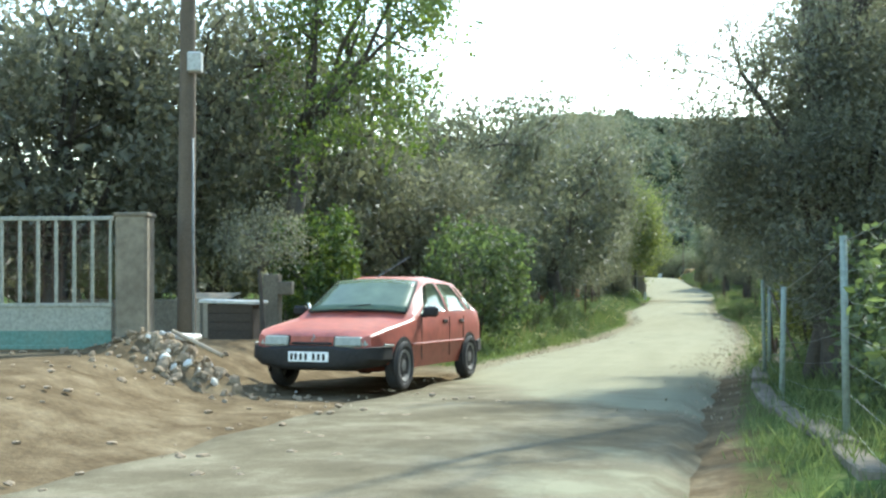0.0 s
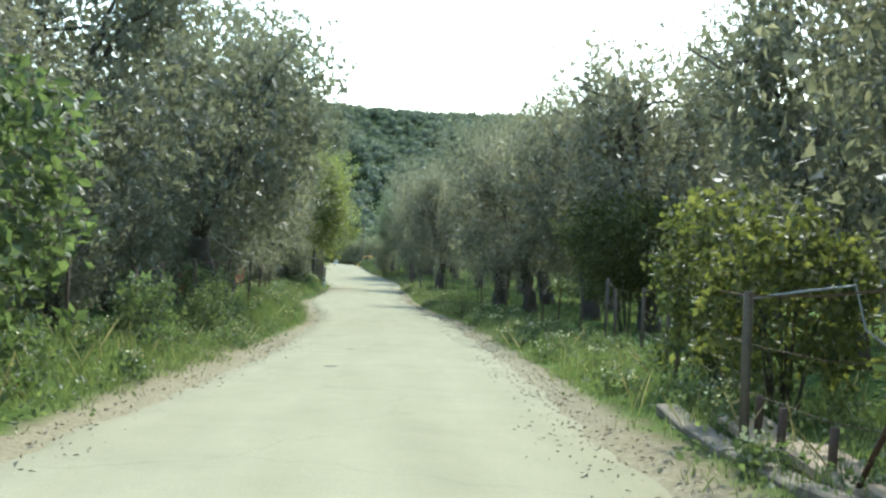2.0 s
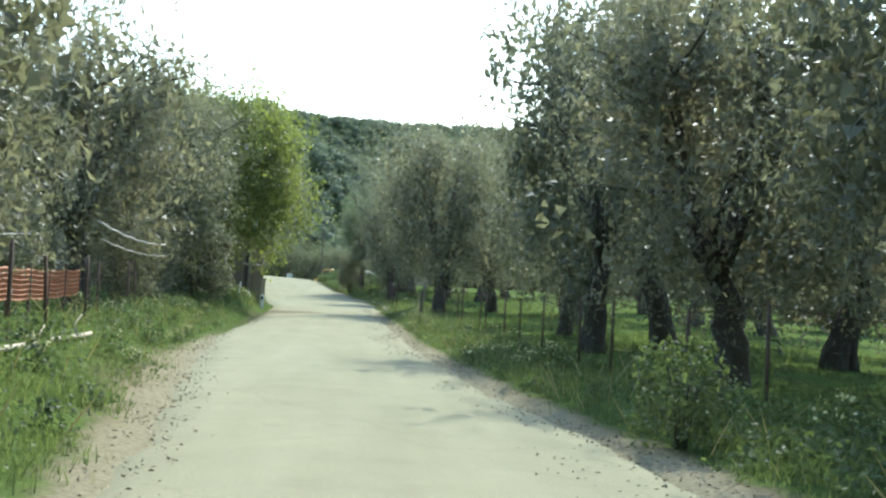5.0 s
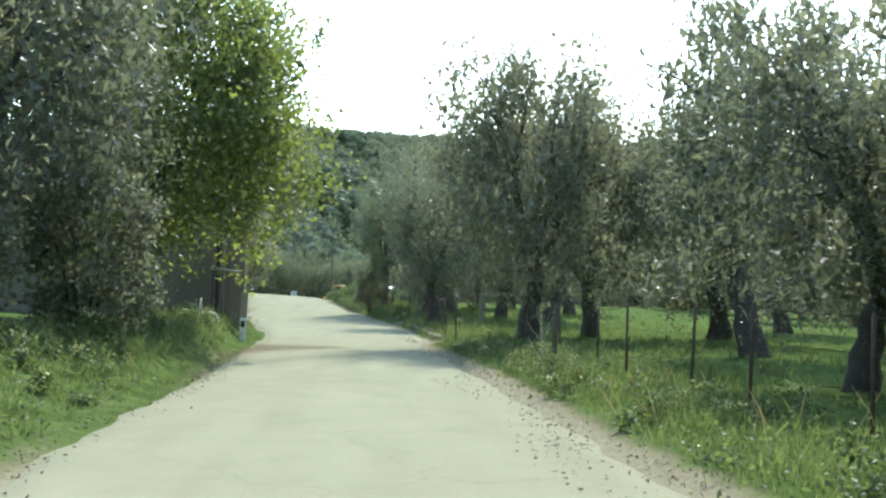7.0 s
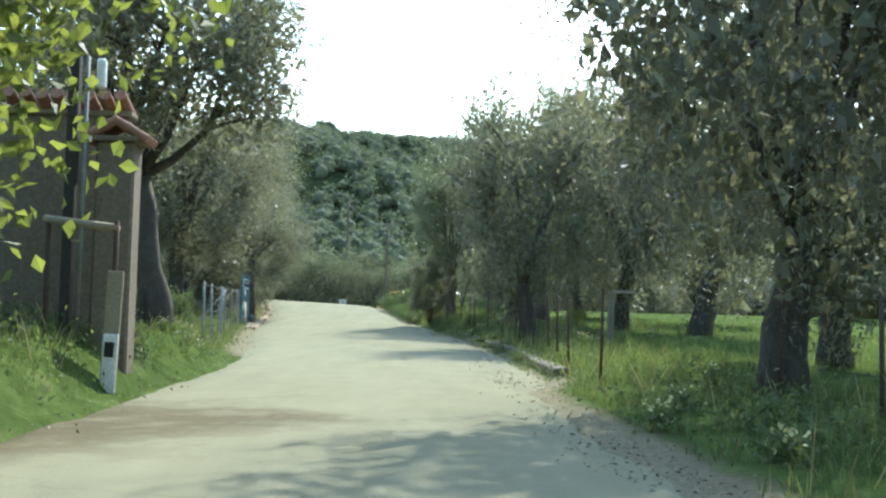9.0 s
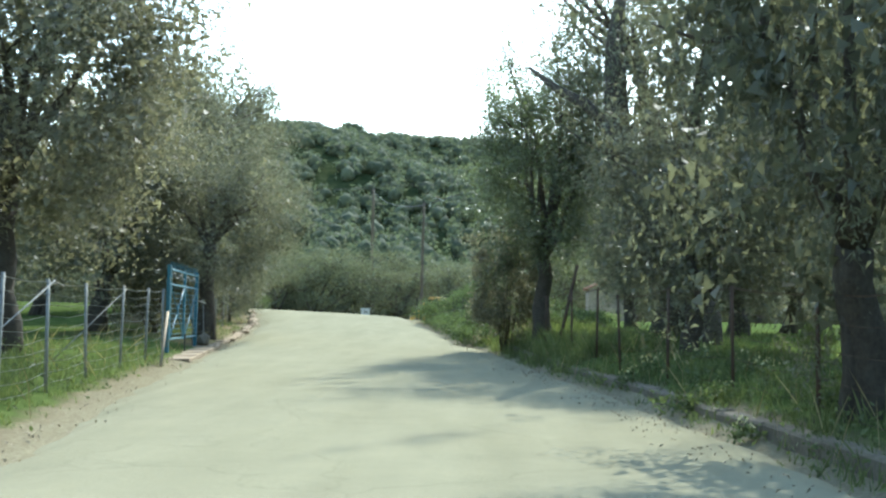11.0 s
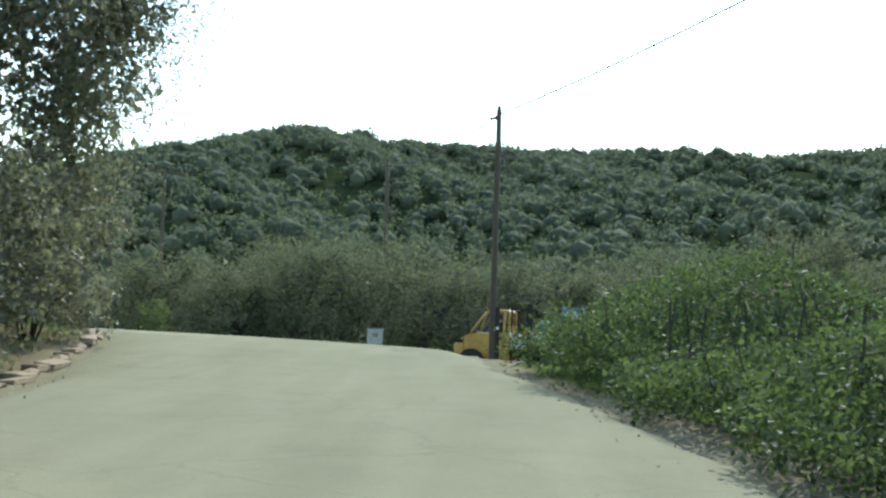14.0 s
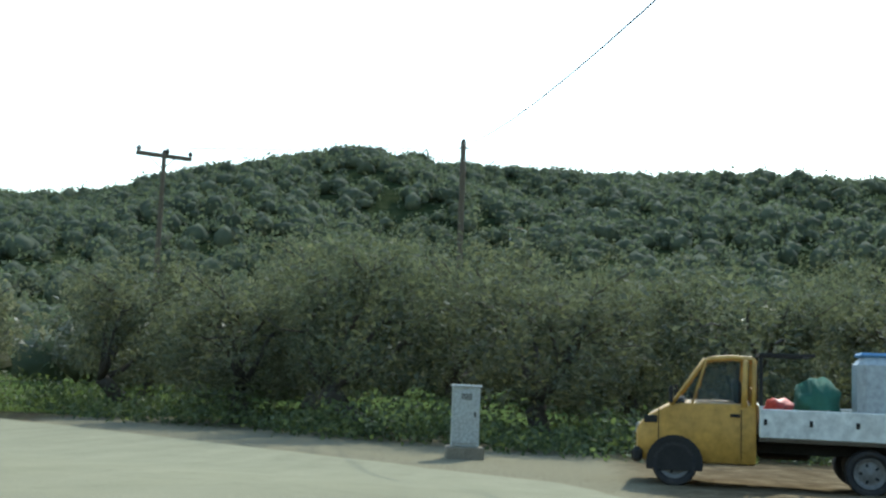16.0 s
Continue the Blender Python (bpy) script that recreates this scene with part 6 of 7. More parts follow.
left_posts = [(-11.15, 118.6, 1.2), (-11.35, 120.6, 1.1), (-11.7, 122.6), (-11.95, 124.6), (-12.2, 126.6), (-12.5, 128.6), (-12.9, 130.8), (-13.4, 133.0), (-14.2, 135.4)]
wire_fence("galvanised_fence", "thin wire fence on slim stakes past the gate", left_posts, 1.05, 6, M_GALV, 0.013, M_GALV)
bar = thing("fence_rail", "pale horizontal pipe joining gate and fence", "rail")
bar.location = (-11.1, 118.5, land_at(-11.1, 118.5))
rod((0, 0, 1.12), (-0.2, 2.0, 1.05), 0.016, M_GALV, bar, "pipe")

# orange plastic mesh along the left grove, with rails
ofence = thing("orange_barrier", "sun-faded orange plastic mesh barrier behind the fence", "barrier")
oy = np.arange(41.0, 62.1, 1.5)
ofence.location = (-6.9, 41.0, land_at(-6.9, 41.0))
ox = -6.9 - 0.07 * (oy - 41)
for k, (x, y) in enumerate(zip(ox, oy)):
    z = land_at(x, y) - ofence.location.z
    put("post", box(0.06, 0.06, 1.0, 0.006, mat=M_RUST), ofence, (x + 6.9, y - 41, z + 0.42))
    if k < len(oy) - 1:
        z1 = land_at(ox[k + 1], oy[k + 1]) - ofence.location.z
        a, b = Vector((x + 6.9, y - 41, z)), Vector((ox[k + 1] + 6.9, oy[k + 1] - 41, z1))
        rows, cols = 7, 16
        for r in range(rows):
            h = 0.30 + 0.50 * r / (rows - 1)
            part("mesh_strand", mesh_from("mesh_strand", *tube([(a + Vector((0, 0, h)))[:], (a.lerp(b, 0.5) + Vector((0, 0, h - 0.03)))[:], (b + Vector((0, 0, h)))[:]], [0.022] * 3, 4), [M_ORANGE]), ofence)
        for c in range(cols):
            p = a.lerp(b, (c + 0.5) / cols)
            part("mesh_strand", mesh_from("mesh_strand", *tube([(p + Vector((0, 0, 0.30)))[:], (p + Vector((0, 0, 0.80)))[:]], [0.02] * 2, 4), [M_ORANGE]), ofence)

# low concrete footing, slab and blue gate on the other side of the first fence
foot = thing("fence_footing", "low crumbling concrete footing under the fence", "footing")
foot.location = (1.0, 11.0, land_at(1.0, 11.0))
for k in range(13):
    y = 6.2 + 1.3 * k
    x = float(np.interp(y + 0.65, (6, 8, 11, 13, 16, 18.5, 21, 24), (1.2, 1.08, 0.74, 0.68, 0.7, 0.84, 0.88, 1.1)))
    x1 = float(np.interp(y + 1.3, (6, 8, 11, 13, 16, 18.5, 21, 24), (1.2, 1.08, 0.74, 0.68, 0.7, 0.84, 0.88, 1.1)))
    put("footing_block", box(0.2, 1.31, 0.30, 0.015, mat=M_DIRTSHADECONC), foot, (x - 1.0, y + 0.65 - 11, land_at(x, y + 0.65) - foot.location.z - 0.10 + 0.02 * math.sin(k * 2.3)), (rng.normal() * 1.2 - 1.5, rng.normal() * 2, -math.degrees(math.atan2(x1 - x, 0.65))))
slb = thing("concrete_slab", "pale concrete slab behind the low footing", "slab")
slb.location = (1.13, 19.6, land_at(1.13, 19.6))
for k in range(3):
    put("slab", box(0.34, 1.35, 0.09, 0.02, mat=M_RUBBLE), slb, (0.02 * k, -1.4 + 1.38 * k, 0.05 - 0.02 * k), (1, 1.5 - k, -2 - k))
for x, y in ((-0.12, 0.55), (-0.1, -0.2), (-0.05, 1.2)):
    rod((x, y, 0.05), (x + 0.01, y, 0.30), 0.028, M_RUST, slb, "stub_post", 6)
bgate = thing("slatted_gate", "blue slatted metal gate behind the fence", "gate")
bgate.matrix_basis = frame_at(2.6, 19.3, 60)
for k in range(12):
    put("slat", box(0.07, 0.02, 1.05, 0.005, mat=M_BLUEGATE), bgate, (0.1 * k, 0, 0.62))
for z in (0.2, 1.05):
    put("rail", box(1.2, 0.03, 0.05, 0.005, mat=M_BLUEGATE), bgate, (0.55, 0.02, z))
loose = thing("loose_wire", "bent pale wire hanging off an old fence post", "wire")
loose.location = (0.97, 20.75, land_at(0.97, 20.75))
part("strand", mesh_from("strand", *tube([(0, 0, 1.0), (0.25, -0.2, 1.06), (0.55, -0.4, 1.12), (0.58, -0.5, 0.85), (0.72, -0.7, 0.7), (0.8, -0.8, 0.42), (0.95, -0.95, 0.3)], [0.009] * 7, 4), [M_GALV]), loose)

# ---- kerb on the right, stone edging on the left ----
kerb = thing("kerb", "old cracked concrete kerb along the lane", "kerb", kind="structure")
kerb.location = (-2.0, 88.0, land_at(-2.0, 88.0))
K = [box(0.24, 1.38, 0.36, 0.025, mat=M_DIRTSHADECONC, name="kerb_stone") for k in range(2)]
for k in range(22):
    y = 89.0 + 1.4 * k
    x = float(EDGE_R(y + 0.7)) + 0.66
    dx = float(EDGE_R(y + 1.4) - EDGE_R(y))
    put("kerb_stone", K[k % 2], kerb, (x + 2.0, y + 0.7 - 88, float(ROAD_Z(y + 0.7)) + 0.0 - kerb.location.z + 0.01 * rng.normal()), (rng.normal() * 0.6, rng.normal() * 1.5, -math.degrees(math.atan2(dx, 1.4))))
edging = thing("stone_edging", "row of rough pale stones edging the lane", "edging", kind="structure")
edging.location = (-10.8, 119.0, land_at(-10.8, 119.0))
E = [stone_mesh(330 + k, M_RUBBLE, 0.8) for k in range(4)]
KE = [box(0.24, 1.38, 0.36, 0.05, mat=M_RUBBLE, name="edge_stone") for k in range(2)]
for k in range(34):
    y = 119.2 + 0.56 * k
    x = float(EDGE_L(y)) - 0.12 + rng.normal() * 0.03
    dx = float(EDGE_L(y + 0.5) - EDGE_L(y - 0.5))
    ln, ht = rng.uniform(0.30, 0.40), rng.uniform(0.06, 0.10)
    st = put("edge_stone", E[k % 4] if k % 3 == 0 else KE[k % 2], edging, (x + 10.8, y - 119.0, float(ROAD_Z(y) + bank(x, y)) - edging.location.z), (rng.normal() * 3, rng.normal() * 4, -math.degrees(math.atan2(dx, 1.0)) + rng.normal() * 5))
    st.scale = (0.13, ln, ht) if k % 3 == 0 else (0.8 + 0.3 * rng.uniform(), ln * 1.5, ht * 3.0)
apron = thing("gate_apron", "broken concrete apron in front of the blue gate", "apron")
apron.location = (-10.3, 116.4, land_at(-10.3, 116.4))
for k in range(5):
    y = 113.6 + 1.22 * k
    put("slab_piece", box(0.95, 1.21, 0.12, 0.015, mat=M_RUBBLE), apron, (float(EDGE_L(y)) - 0.42 + 10.3, y - 116.4, float(ROAD_Z(y)) - 0.035 - apron.location.z), (0.6, -2, -math.degrees(math.atan2(float(EDGE_L(y + 0.5) - EDGE_L(y - 0.5)), 1.0)) + 0.6 * (-1) ** k))


# ---- blue double gate ----
bg2 = thing("blue_gate", "blue painted double gate of welded steel bars", "gate")
g0, g1 = Vector((-10.52, 114.1, 0)), Vector((-11.0, 118.3, 0))
zg = -1.11
bg2.matrix_basis = pose(g0.x, g0.y, zg, 0, 0, math.degrees(math.atan2(g1.y - g0.y, g1.x - g0.x))) @ Matrix.Diagonal((1, 1, 0.95, 1))
L = (g1 - g0).length
for leaf in range(2):
    x0, x1 = leaf * L / 2 + 0.02, (leaf + 1) * L / 2 - 0.02
    lf = put("gate_leaf", box(0.045, 0.045, 1.6, 0.005, mat=M_BLUEGATE), bg2, (x0 + 0.03, 0, 0.82))
    w = x1 - x0 - 0.06
    put("stile", box(0.045, 0.045, 1.6, 0.005, mat=M_BLUEGATE), lf, (w, 0, 0))
    for z in (-0.76, 0.44, 0.77):
        put("rail", box(w, 0.04, 0.045, 0.005, mat=M_BLUEGATE), lf, (w / 2, 0, z))
    for k in range(10):
        put("cross_wire", box(w, 0.014, 0.014, 0, mat=M_BLUEGATE), lf, (w / 2, 0.02, -0.66 + 0.115 * k))
    for s in (-1, 1):
        rod((w / 2, -0.01, -0.16), (w / 2 + s * (w / 2 - 0.03), -0.01, 0.42), 0.014, M_BLUEGATE, lf, "diagonal", 5)
        rod((w / 2, -0.01, -0.16), (w / 2 + s * (w / 2 - 0.03), -0.01, -0.74), 0.014, M_BLUEGATE, lf, "diagonal", 5)
    put("oval_ring", lathe([(-.012, .155), (.012, .155), (.012, .12), (-.012, .12)], 20, "y", M_BLUEGATE), lf, (w / 2, -0.02, -0.16)).scale = (0.55, 1, 1)
    for k in range(2):
        xs = 0.12 + k * w / 2
        z0, z1 = 0.52, 0.69
        key = [(xs, -0.01, z0 + 0.03), (xs, -0.01, z1), (xs + w * 0.20, -0.01, z1), (xs + w * 0.20, -0.01, z0 + 0.09), (xs + w * 0.40, -0.01, z0 + 0.09)]
        for a, b in zip(key, key[1:]):
            rod(a, b, 0.012, M_GALV, lf, "key_pattern", 4)
    for k in range(9):
        put("spike", box(0.014, 0.014, 0.15, 0.003, mat=M_BLUEGATE), lf, (0.06 + (w - 0.1) * k / 8, 0, 0.87))
for x, wd in ((-0.06, 0.09), (L + 0.05, 0.07)):
    put("gate_post", box(wd, 0.08, 1.92, 0.008, mat=M_BLUEGATE), bg2, (x, 0.02, 0.73))
put("drop_bolt", box(0.03, 0.03, 0.4, 0.004, mat=M_DARKSTEEL), bg2, (L / 2, -0.04, -0.06))
for x, y, z, s in ((L + 0.34, -0.16, -0.06, 0.24), (L + 0.72, -0.05, -0.12, 0.17)):
    put("stone_block", stone_mesh(341 + int(s * 100), M_DIRTSHADECONC, 0.85), bg2, (x, y, z), (4, 3, 8)).scale = (s * 1.2, s * 0.8, s)

# ---- yard wall, tiled pillar and letter post on the left bank ----
ywall = thing("yard_wall", "tall brown stucco yard wall in deep shade", "wall")
ywall.matrix_basis = frame_at(-11.2, 86.0, 2)
put("stucco", box(8.4, 0.24, 3.0, 0.02, mat=M_STUCCO), ywall, (0, 0, 1.2))
put("coping", box(8.5, 0.36, 0.07, 0.015, mat=M_CONCRETE), ywall, (0, 0, 2.73))
ridge_tile = lathe([(-0.26, 0.075), (0.26, 0.09)], 10, "y", M_TILE, "roof_tile")
for k in range(44):
    put("roof_tile", ridge_tile, ywall, (-4.15 + 0.193 * k, -0.12, 2.83 + 0.012 * math.sin(k * 2.1)), (-22, 0, 1.5 * math.sin(k * 1.7)))
tp = thing("tiled_pillar", "brown stucco pillar with a small red tile cap", "pillar")
tp.matrix_basis = frame_at(-6.85, 85.2, 4)
put("shaft", box(0.44, 0.44, 2.7, 0.03, mat=M_STUCCO), tp, (0, 0, 1.1))
for side in (-1, 1):
    for r in range(3):
        for k in range(5):
            y0 = -0.24 + 0.12 * k
            me = lathe([(-0.11, 0.05), (0.11, 0.058)], 10, "x", M_TILE, "tile") if (side, r, k) == (-1, 0, 0) else bpy.data.meshes["tile"]
            put("tile", me, tp, (side * (0.27 - 0.10 * r), y0, 2.52 + 0.06 * r), (0, side * 28, 0))
put("cap_bed", box(0.54, 0.56, 0.06, 0.01, mat=M_STUCCO), tp, (0, 0, 2.47))
pipe = thing("steel_post", "dark steel post with a pale pipe beside the pillar", "post")
pipe.location = (-7.3, 84.9, land_at(-7.3, 84.9))
put("post", box(0.12, 0.12, 3.6, 0.01, mat=M_DARKSTEEL), pipe, (0, 0, 1.5))
rod((0.14, 0, 0.0), (0.14, 0, 3.2), 0.025, M_GALV, pipe, "pipe")
put("pipe_cap", box(0.10, 0.10, 0.34, 0.02, mat=M_PLATE), pipe, (0.3, 0, 3.0))
sg = thing("timber_rail", "short pale timber rail between the posts", "rail")
sg.location = (-6.95, 84.2, land_at(-6.95, 84.2))
rod((-0.45, 0.2, 1.32), (0.42, 0.0, 1.22), 0.045, M_WOOD, sg, "rail")
for x, yy in ((-0.40, 0.2), (0.40, 0.0)):
    rod((x, yy, -0.1), (x, yy, 1.3), 0.03, M_RUST, sg, "support")
lp = thing("letter_post", "white painted board post with a dark slot", "post")
lp.location = (-6.5, 84.0, land_at(-6.5, 84.0))
put("board", box(0.17, 0.05, 1.35, 0.012, mat=M_WOOD), lp, (0, 0, 0.6), (0, 2, 0))
put("white_face", box(0.16, 0.03, 0.62, 0.01, mat=M_PLATE), lp, (0, -0.045, 0.30), (0, 2, 0))
put("slot", box(0.10, 0.02, 0.16, 0.02, mat=M_INK), lp, (0, -0.066, 0.45), (0, 2, 0))
hoop = thing("white_hoop", "bent white hose arch lying in the grass", "hose")
hoop.location = (-6.82, 80.5, land_at(-6.82, 80.5))
part("hose", mesh_from("hose", *tube([(0.19 * math.cos(a), 0.05 * math.sin(3 * a), 0.24 * math.sin(a)) for a in np.linspace(0, math.pi, 13)], [0.012] * 13, 6), [M_PLATE], True), hoop)
# ---- at the crest: parapet, reflector posts, cabinet, shed ----
para = thing("parapet", "low stained concrete parapet with a flat coping", "parapet")
p0, p1 = Vector((-6.65, 144.95)), Vector((-2.6, 141.85))
para.matrix_basis = pose((p0.x + p1.x) / 2, (p0.y + p1.y) / 2, -1.12, 0, 0, math.degrees(math.atan2(p1.y - p0.y, p1.x - p0.x)))
put("wall", box((p1 - p0).length, 0.22, 0.50, 0.02, mat=M_CONCRETE), para, (0, 0, 0.05))
put("coping", box((p1 - p0).length + 0.04, 0.28, 0.06, 0.012, mat=M_CONCRETE), para, (0, 0, 0.315))
for x, y, ht in ((-6.5, 137.6, 0.96), (-6.02, 135.7, 1.1)):
    mk = thing("reflector_post", "dark square reflector post at the road edge", "post", "reflector posts")
    mk.location = (x, y, land_at(x, y))
    put("post", box(0.085, 0.07, ht + 0.3, 0.01, mat=M_DARKSTEEL), mk, (0, 0, ht / 2 - 0.25))
    put("reflector", box(0.045, 0.012, 0.05, 0.008, mat=M_PLATE), mk, (0, -0.04, ht * 0.5), (0, 0, 0), "pale reflector")
cab = thing("utility_cabinet", "pale grey street cabinet on a concrete base", "cabinet")
cab.matrix_basis = frame_at(-10.45, 156.6, 8)
put("base", box(0.72, 0.5, 0.30, 0.02, mat=M_CONCRETE), cab, (0, 0, 0.08))
put("body", box(0.52, 0.34, 1.12, 0.015, mat=M_CABINET), cab, (0, 0, 0.79))
put("lid", box(0.58, 0.40, 0.05, 0.012, mat=M_CABINET), cab, (0, 0, 1.37))
door = put("door", box(0.46, 0.02, 1.0, 0.008, mat=M_CABINET), cab, (0, -0.175, 0.79))
put("handle", box(0.03, 0.02, 0.10, 0.004, mat=M_DARKSTEEL), door, (0.17, -0.015, 0.05))
for k in range(4):
    put("vent", box(0.20, 0.008, 0.014, 0, mat=M_INK), door, (0, -0.012, 0.34 + 0.03 * k))


def tiled_house(name, label, x, y, yaw, w, d, h, rise, wall_mat, tiles=8, over=0.18):
    hs = thing(name, label, "building")
    hs.matrix_basis = frame_at(x, y, yaw)
    put("wall", box(w, d, h, 0.02, mat=wall_mat), hs, (0, 0, h / 2 - 0.1))
    gable = mesh_from("gable", [(-w / 2, -d / 2 + 0.01, h - 0.1), (w / 2, -d / 2 + 0.01, h - 0.1), (0, -d / 2 + 0.01, h - 0.1 + rise), (-w / 2, d / 2 - 0.01, h - 0.1), (w / 2, d / 2 - 0.01, h - 0.1), (0, d / 2 - 0.01, h - 0.1 + rise)],
                      [(0, 1, 2), (5, 4, 3), (0, 2, 5, 3), (1, 4, 5, 2), (0, 3, 4, 1)], [wall_mat])
    part("gable", gable, hs)
    ang = math.degrees(math.atan2(rise, w / 2))
    ln = math.hypot(rise, w / 2) + over
    for s in (-1, 1):
        rf = put("roof", box(ln, d + 0.3, 0.06, 0.01, mat=M_TILE), hs, (s * (w / 4 + over * 0.25), 0, h - 0.1 + rise / 2 + 0.02 - over * 0.1), (0, s * ang, 0))
        tl = lathe([(-ln / 2, 0.07), (ln / 2, 0.08)], 8, "x", M_TILE, "roof_tile")
        for k in range(tiles):
            put("roof_tile", tl, rf, (0, -d / 2 - 0.12 + (d + 0.24) * k / (tiles - 1), 0.04))
    return hs


shed = tiled_house("stone_shed", "small stone shed with a red clay tile roof", 3.3, 153.75, -2, 1.95, 2.7, 2.72, 0.5, M_CONCRETE, 13)
put("door", box(0.8, 0.06, 1.7, 0.01, mat=M_WOOD), shed, (0.2, -1.37, 0.75))
for k, (x, y, s) in enumerate(((-12.7, 358.0, 3.4),)):
    hh = tiled_house("hill_house", "small pale house among the hillside scrub", x, y, 15 * k, s, s * 0.8, 2.2, 0.5, M_PLATE, 8)
    put("window", box(0.7, 0.08, 0.6, 0.01, mat=M_INK), hh, (0.2 * s, -s * 0.4 - 0.02, 1.4))

# verge litter: dry stalks, flowers, fallen twigs and gravel at the edge of the asphalt
rng = np.random.default_rng(401)
n = 2600
y = rng.uniform(16, 128, n)
left_side = rng.uniform(size=n) < 0.5
off = rng.uniform(0.3, 2.6, n)
x = np.where(left_side, EDGE_L(y) - off, EDGE_R(y) + off)
v, f = blades(rng, x, y, np.full(n, 0.42), 0.008)
tagged(new("dry_stalks", mesh_from("dry_stalks", v, f, [M_DRY])), "thin dry grass stalks standing in the verge", "grass", kind="stuff")
n = 1100
y = rng.uniform(20, 128, n)
x = np.where(rng.uniform(size=n) < 0.55, EDGE_L(y) - rng.uniform(0.3, 2.2, n), EDGE_R(y) + rng.uniform(0.4, 3.5, n))
z = land(x, y) + rng.uniform(0.12, 0.34, n)
v, f = leaves(rng, np.c_[x, y, z], 0.02, 0.014, 0.009)
tagged(new("verge_flowers", mesh_from("verge_flowers", v, f, [M_FLOWER])), "tiny pale wild flowers scattered through the verge", "flowers", kind="stuff")
n = 5200
y = rng.uniform(9, 132, n)
right_side = rng.uniform(size=n) < 0.62
x = np.where(right_side, EDGE_R(y) + rng.normal(size=n) * 0.28 - 0.10, EDGE_L(y) + rng.normal(size=n) * 0.25 + 0.05)
z = np.maximum(land(x, y), np.where((x > EDGE_L(y)) & (x < EDGE_R(y)), ROAD_Z(y) + 0.03, -9)) + 0.008
v, f = leaves(rng, np.c_[x, y, z], 0.004, 0.04, 0.018, 0.0)
tagged(new("leaf_litter", mesh_from("leaf_litter", v, f, [M_WOOD])), "dry fallen leaves and grit along the road edge", "litter", kind="stuff")
n = 5000
y = rng.uniform(16, 112, n)
x = np.where(rng.uniform(size=n) < 0.55, EDGE_L(y) - rng.uniform(0.15, 2.6, n) ** 1.0, EDGE_R(y) + rng.uniform(0.2, 2.6, n))
keep = np.sin(y * 0.9) * np.sin(y * 0.23 + x) > -0.2
c = np.c_[x, y, land(x, y) + 0.12][keep]
c = np.repeat(c, 6, 0) + rng.normal(size=(len(c) * 6, 3)) * (0.13, 0.13, 0.09)
v, f = leaves(rng, c, 0.02, 0.06, 0.019, 0.25, True)
tagged(new("broadleaf_weeds", mesh_from("broadleaf_weeds", v, f, [M_BRAMBLE])), "low broad-leaved weeds among the verge grass", "weeds", kind="stuff")


# ---- small things along the verges ----
def lying_log(name, label, a, b, r, mat, knots=2, seed=0):
    """A thin trunk or pole lying on the ground from a to b, with a few broken side twigs."""
    rng = np.random.default_rng(500 + seed)
    t = thing(name, label, "branch")
    za, zb = land_at(*a), land_at(*b)
    t.location = (a[0], a[1], za)
    d = np.array([b[0] - a[0], b[1] - a[1], zb - za])
    pts = [d * k / 6 + np.r_[rng.normal(size=2) * 0.04, r * 0.9 + abs(rng.normal()) * 0.02] for k in range(7)]
    part("stem", mesh_from("stem", *tube(pts, [r * (1 - 0.08 * k) * (1 + 0.1 * rng.normal()) for k in range(7)], 7), [mat], True), t)
    for k in range(knots):
        p = pts[int(rng.integers(1, 6))]
        e = p + np.r_[rng.normal(size=2) * 0.25, rng.uniform(0.12, 0.4)]
        part("twig", mesh_from("twig", *tube([p, (p + e) / 2 + rng.normal(size=3) * 0.03, e], [r * 0.45, r * 0.35, r * 0.15], 5), [mat], True), t)
    return t


M_PALEWOOD = worn("bleached_branch_wood", (0.36, 0.31, 0.235), (0.20, 0.165, 0.12), 0.9, fine=40, coarse=6, amount=0.5, relief=0.4)
M_ROPE = worn("white_rope", (0.42, 0.40, 0.36), (0.28, 0.26, 0.22), 0.85, fine=90, coarse=6, amount=0.4, relief=0.5)
lying_log("fallen_branch", "bleached branch lying in the verge grass", (-5.1, 40.6), (-5.2, 43.0), 0.035, M_PALEWOOD, 2, 1)
lying_log("fallen_branch", "long bleached branch lying along the fence foot", (-5.65, 47.0), (-6.1, 53.8), 0.05, M_PALEWOOD, 3, 2)
lying_log("fallen_branch", "long pale pole lying on the bank below the wall", (-8.2, 74.0), (-8.0, 79.6), 0.05, M_PALEWOOD, 1, 3)
lying_log("fallen_branch", "short pale pole lying by a stump on the verge", (1.75, 39.5), (1.85, 37.6), 0.04, M_PALEWOOD, 1, 4)
lying_log("fallen_branch", "dry forked twig lying in the grove grass", (1.75, 43.6), (1.9, 41.9), 0.022, M_PALEWOOD, 4, 5)

stump = thing("post_stump", "short sawn-off wooden post stump in the grass", "stump")
stump.location = (1.7, 39.7, land_at(1.7, 39.7))
put("stub", lathe([(-0.1, 0.07), (0.1, 0.065), (0.24, 0.06), (0.25, 0.05)], 10, "z", M_PALEWOOD, "stub"), stump)


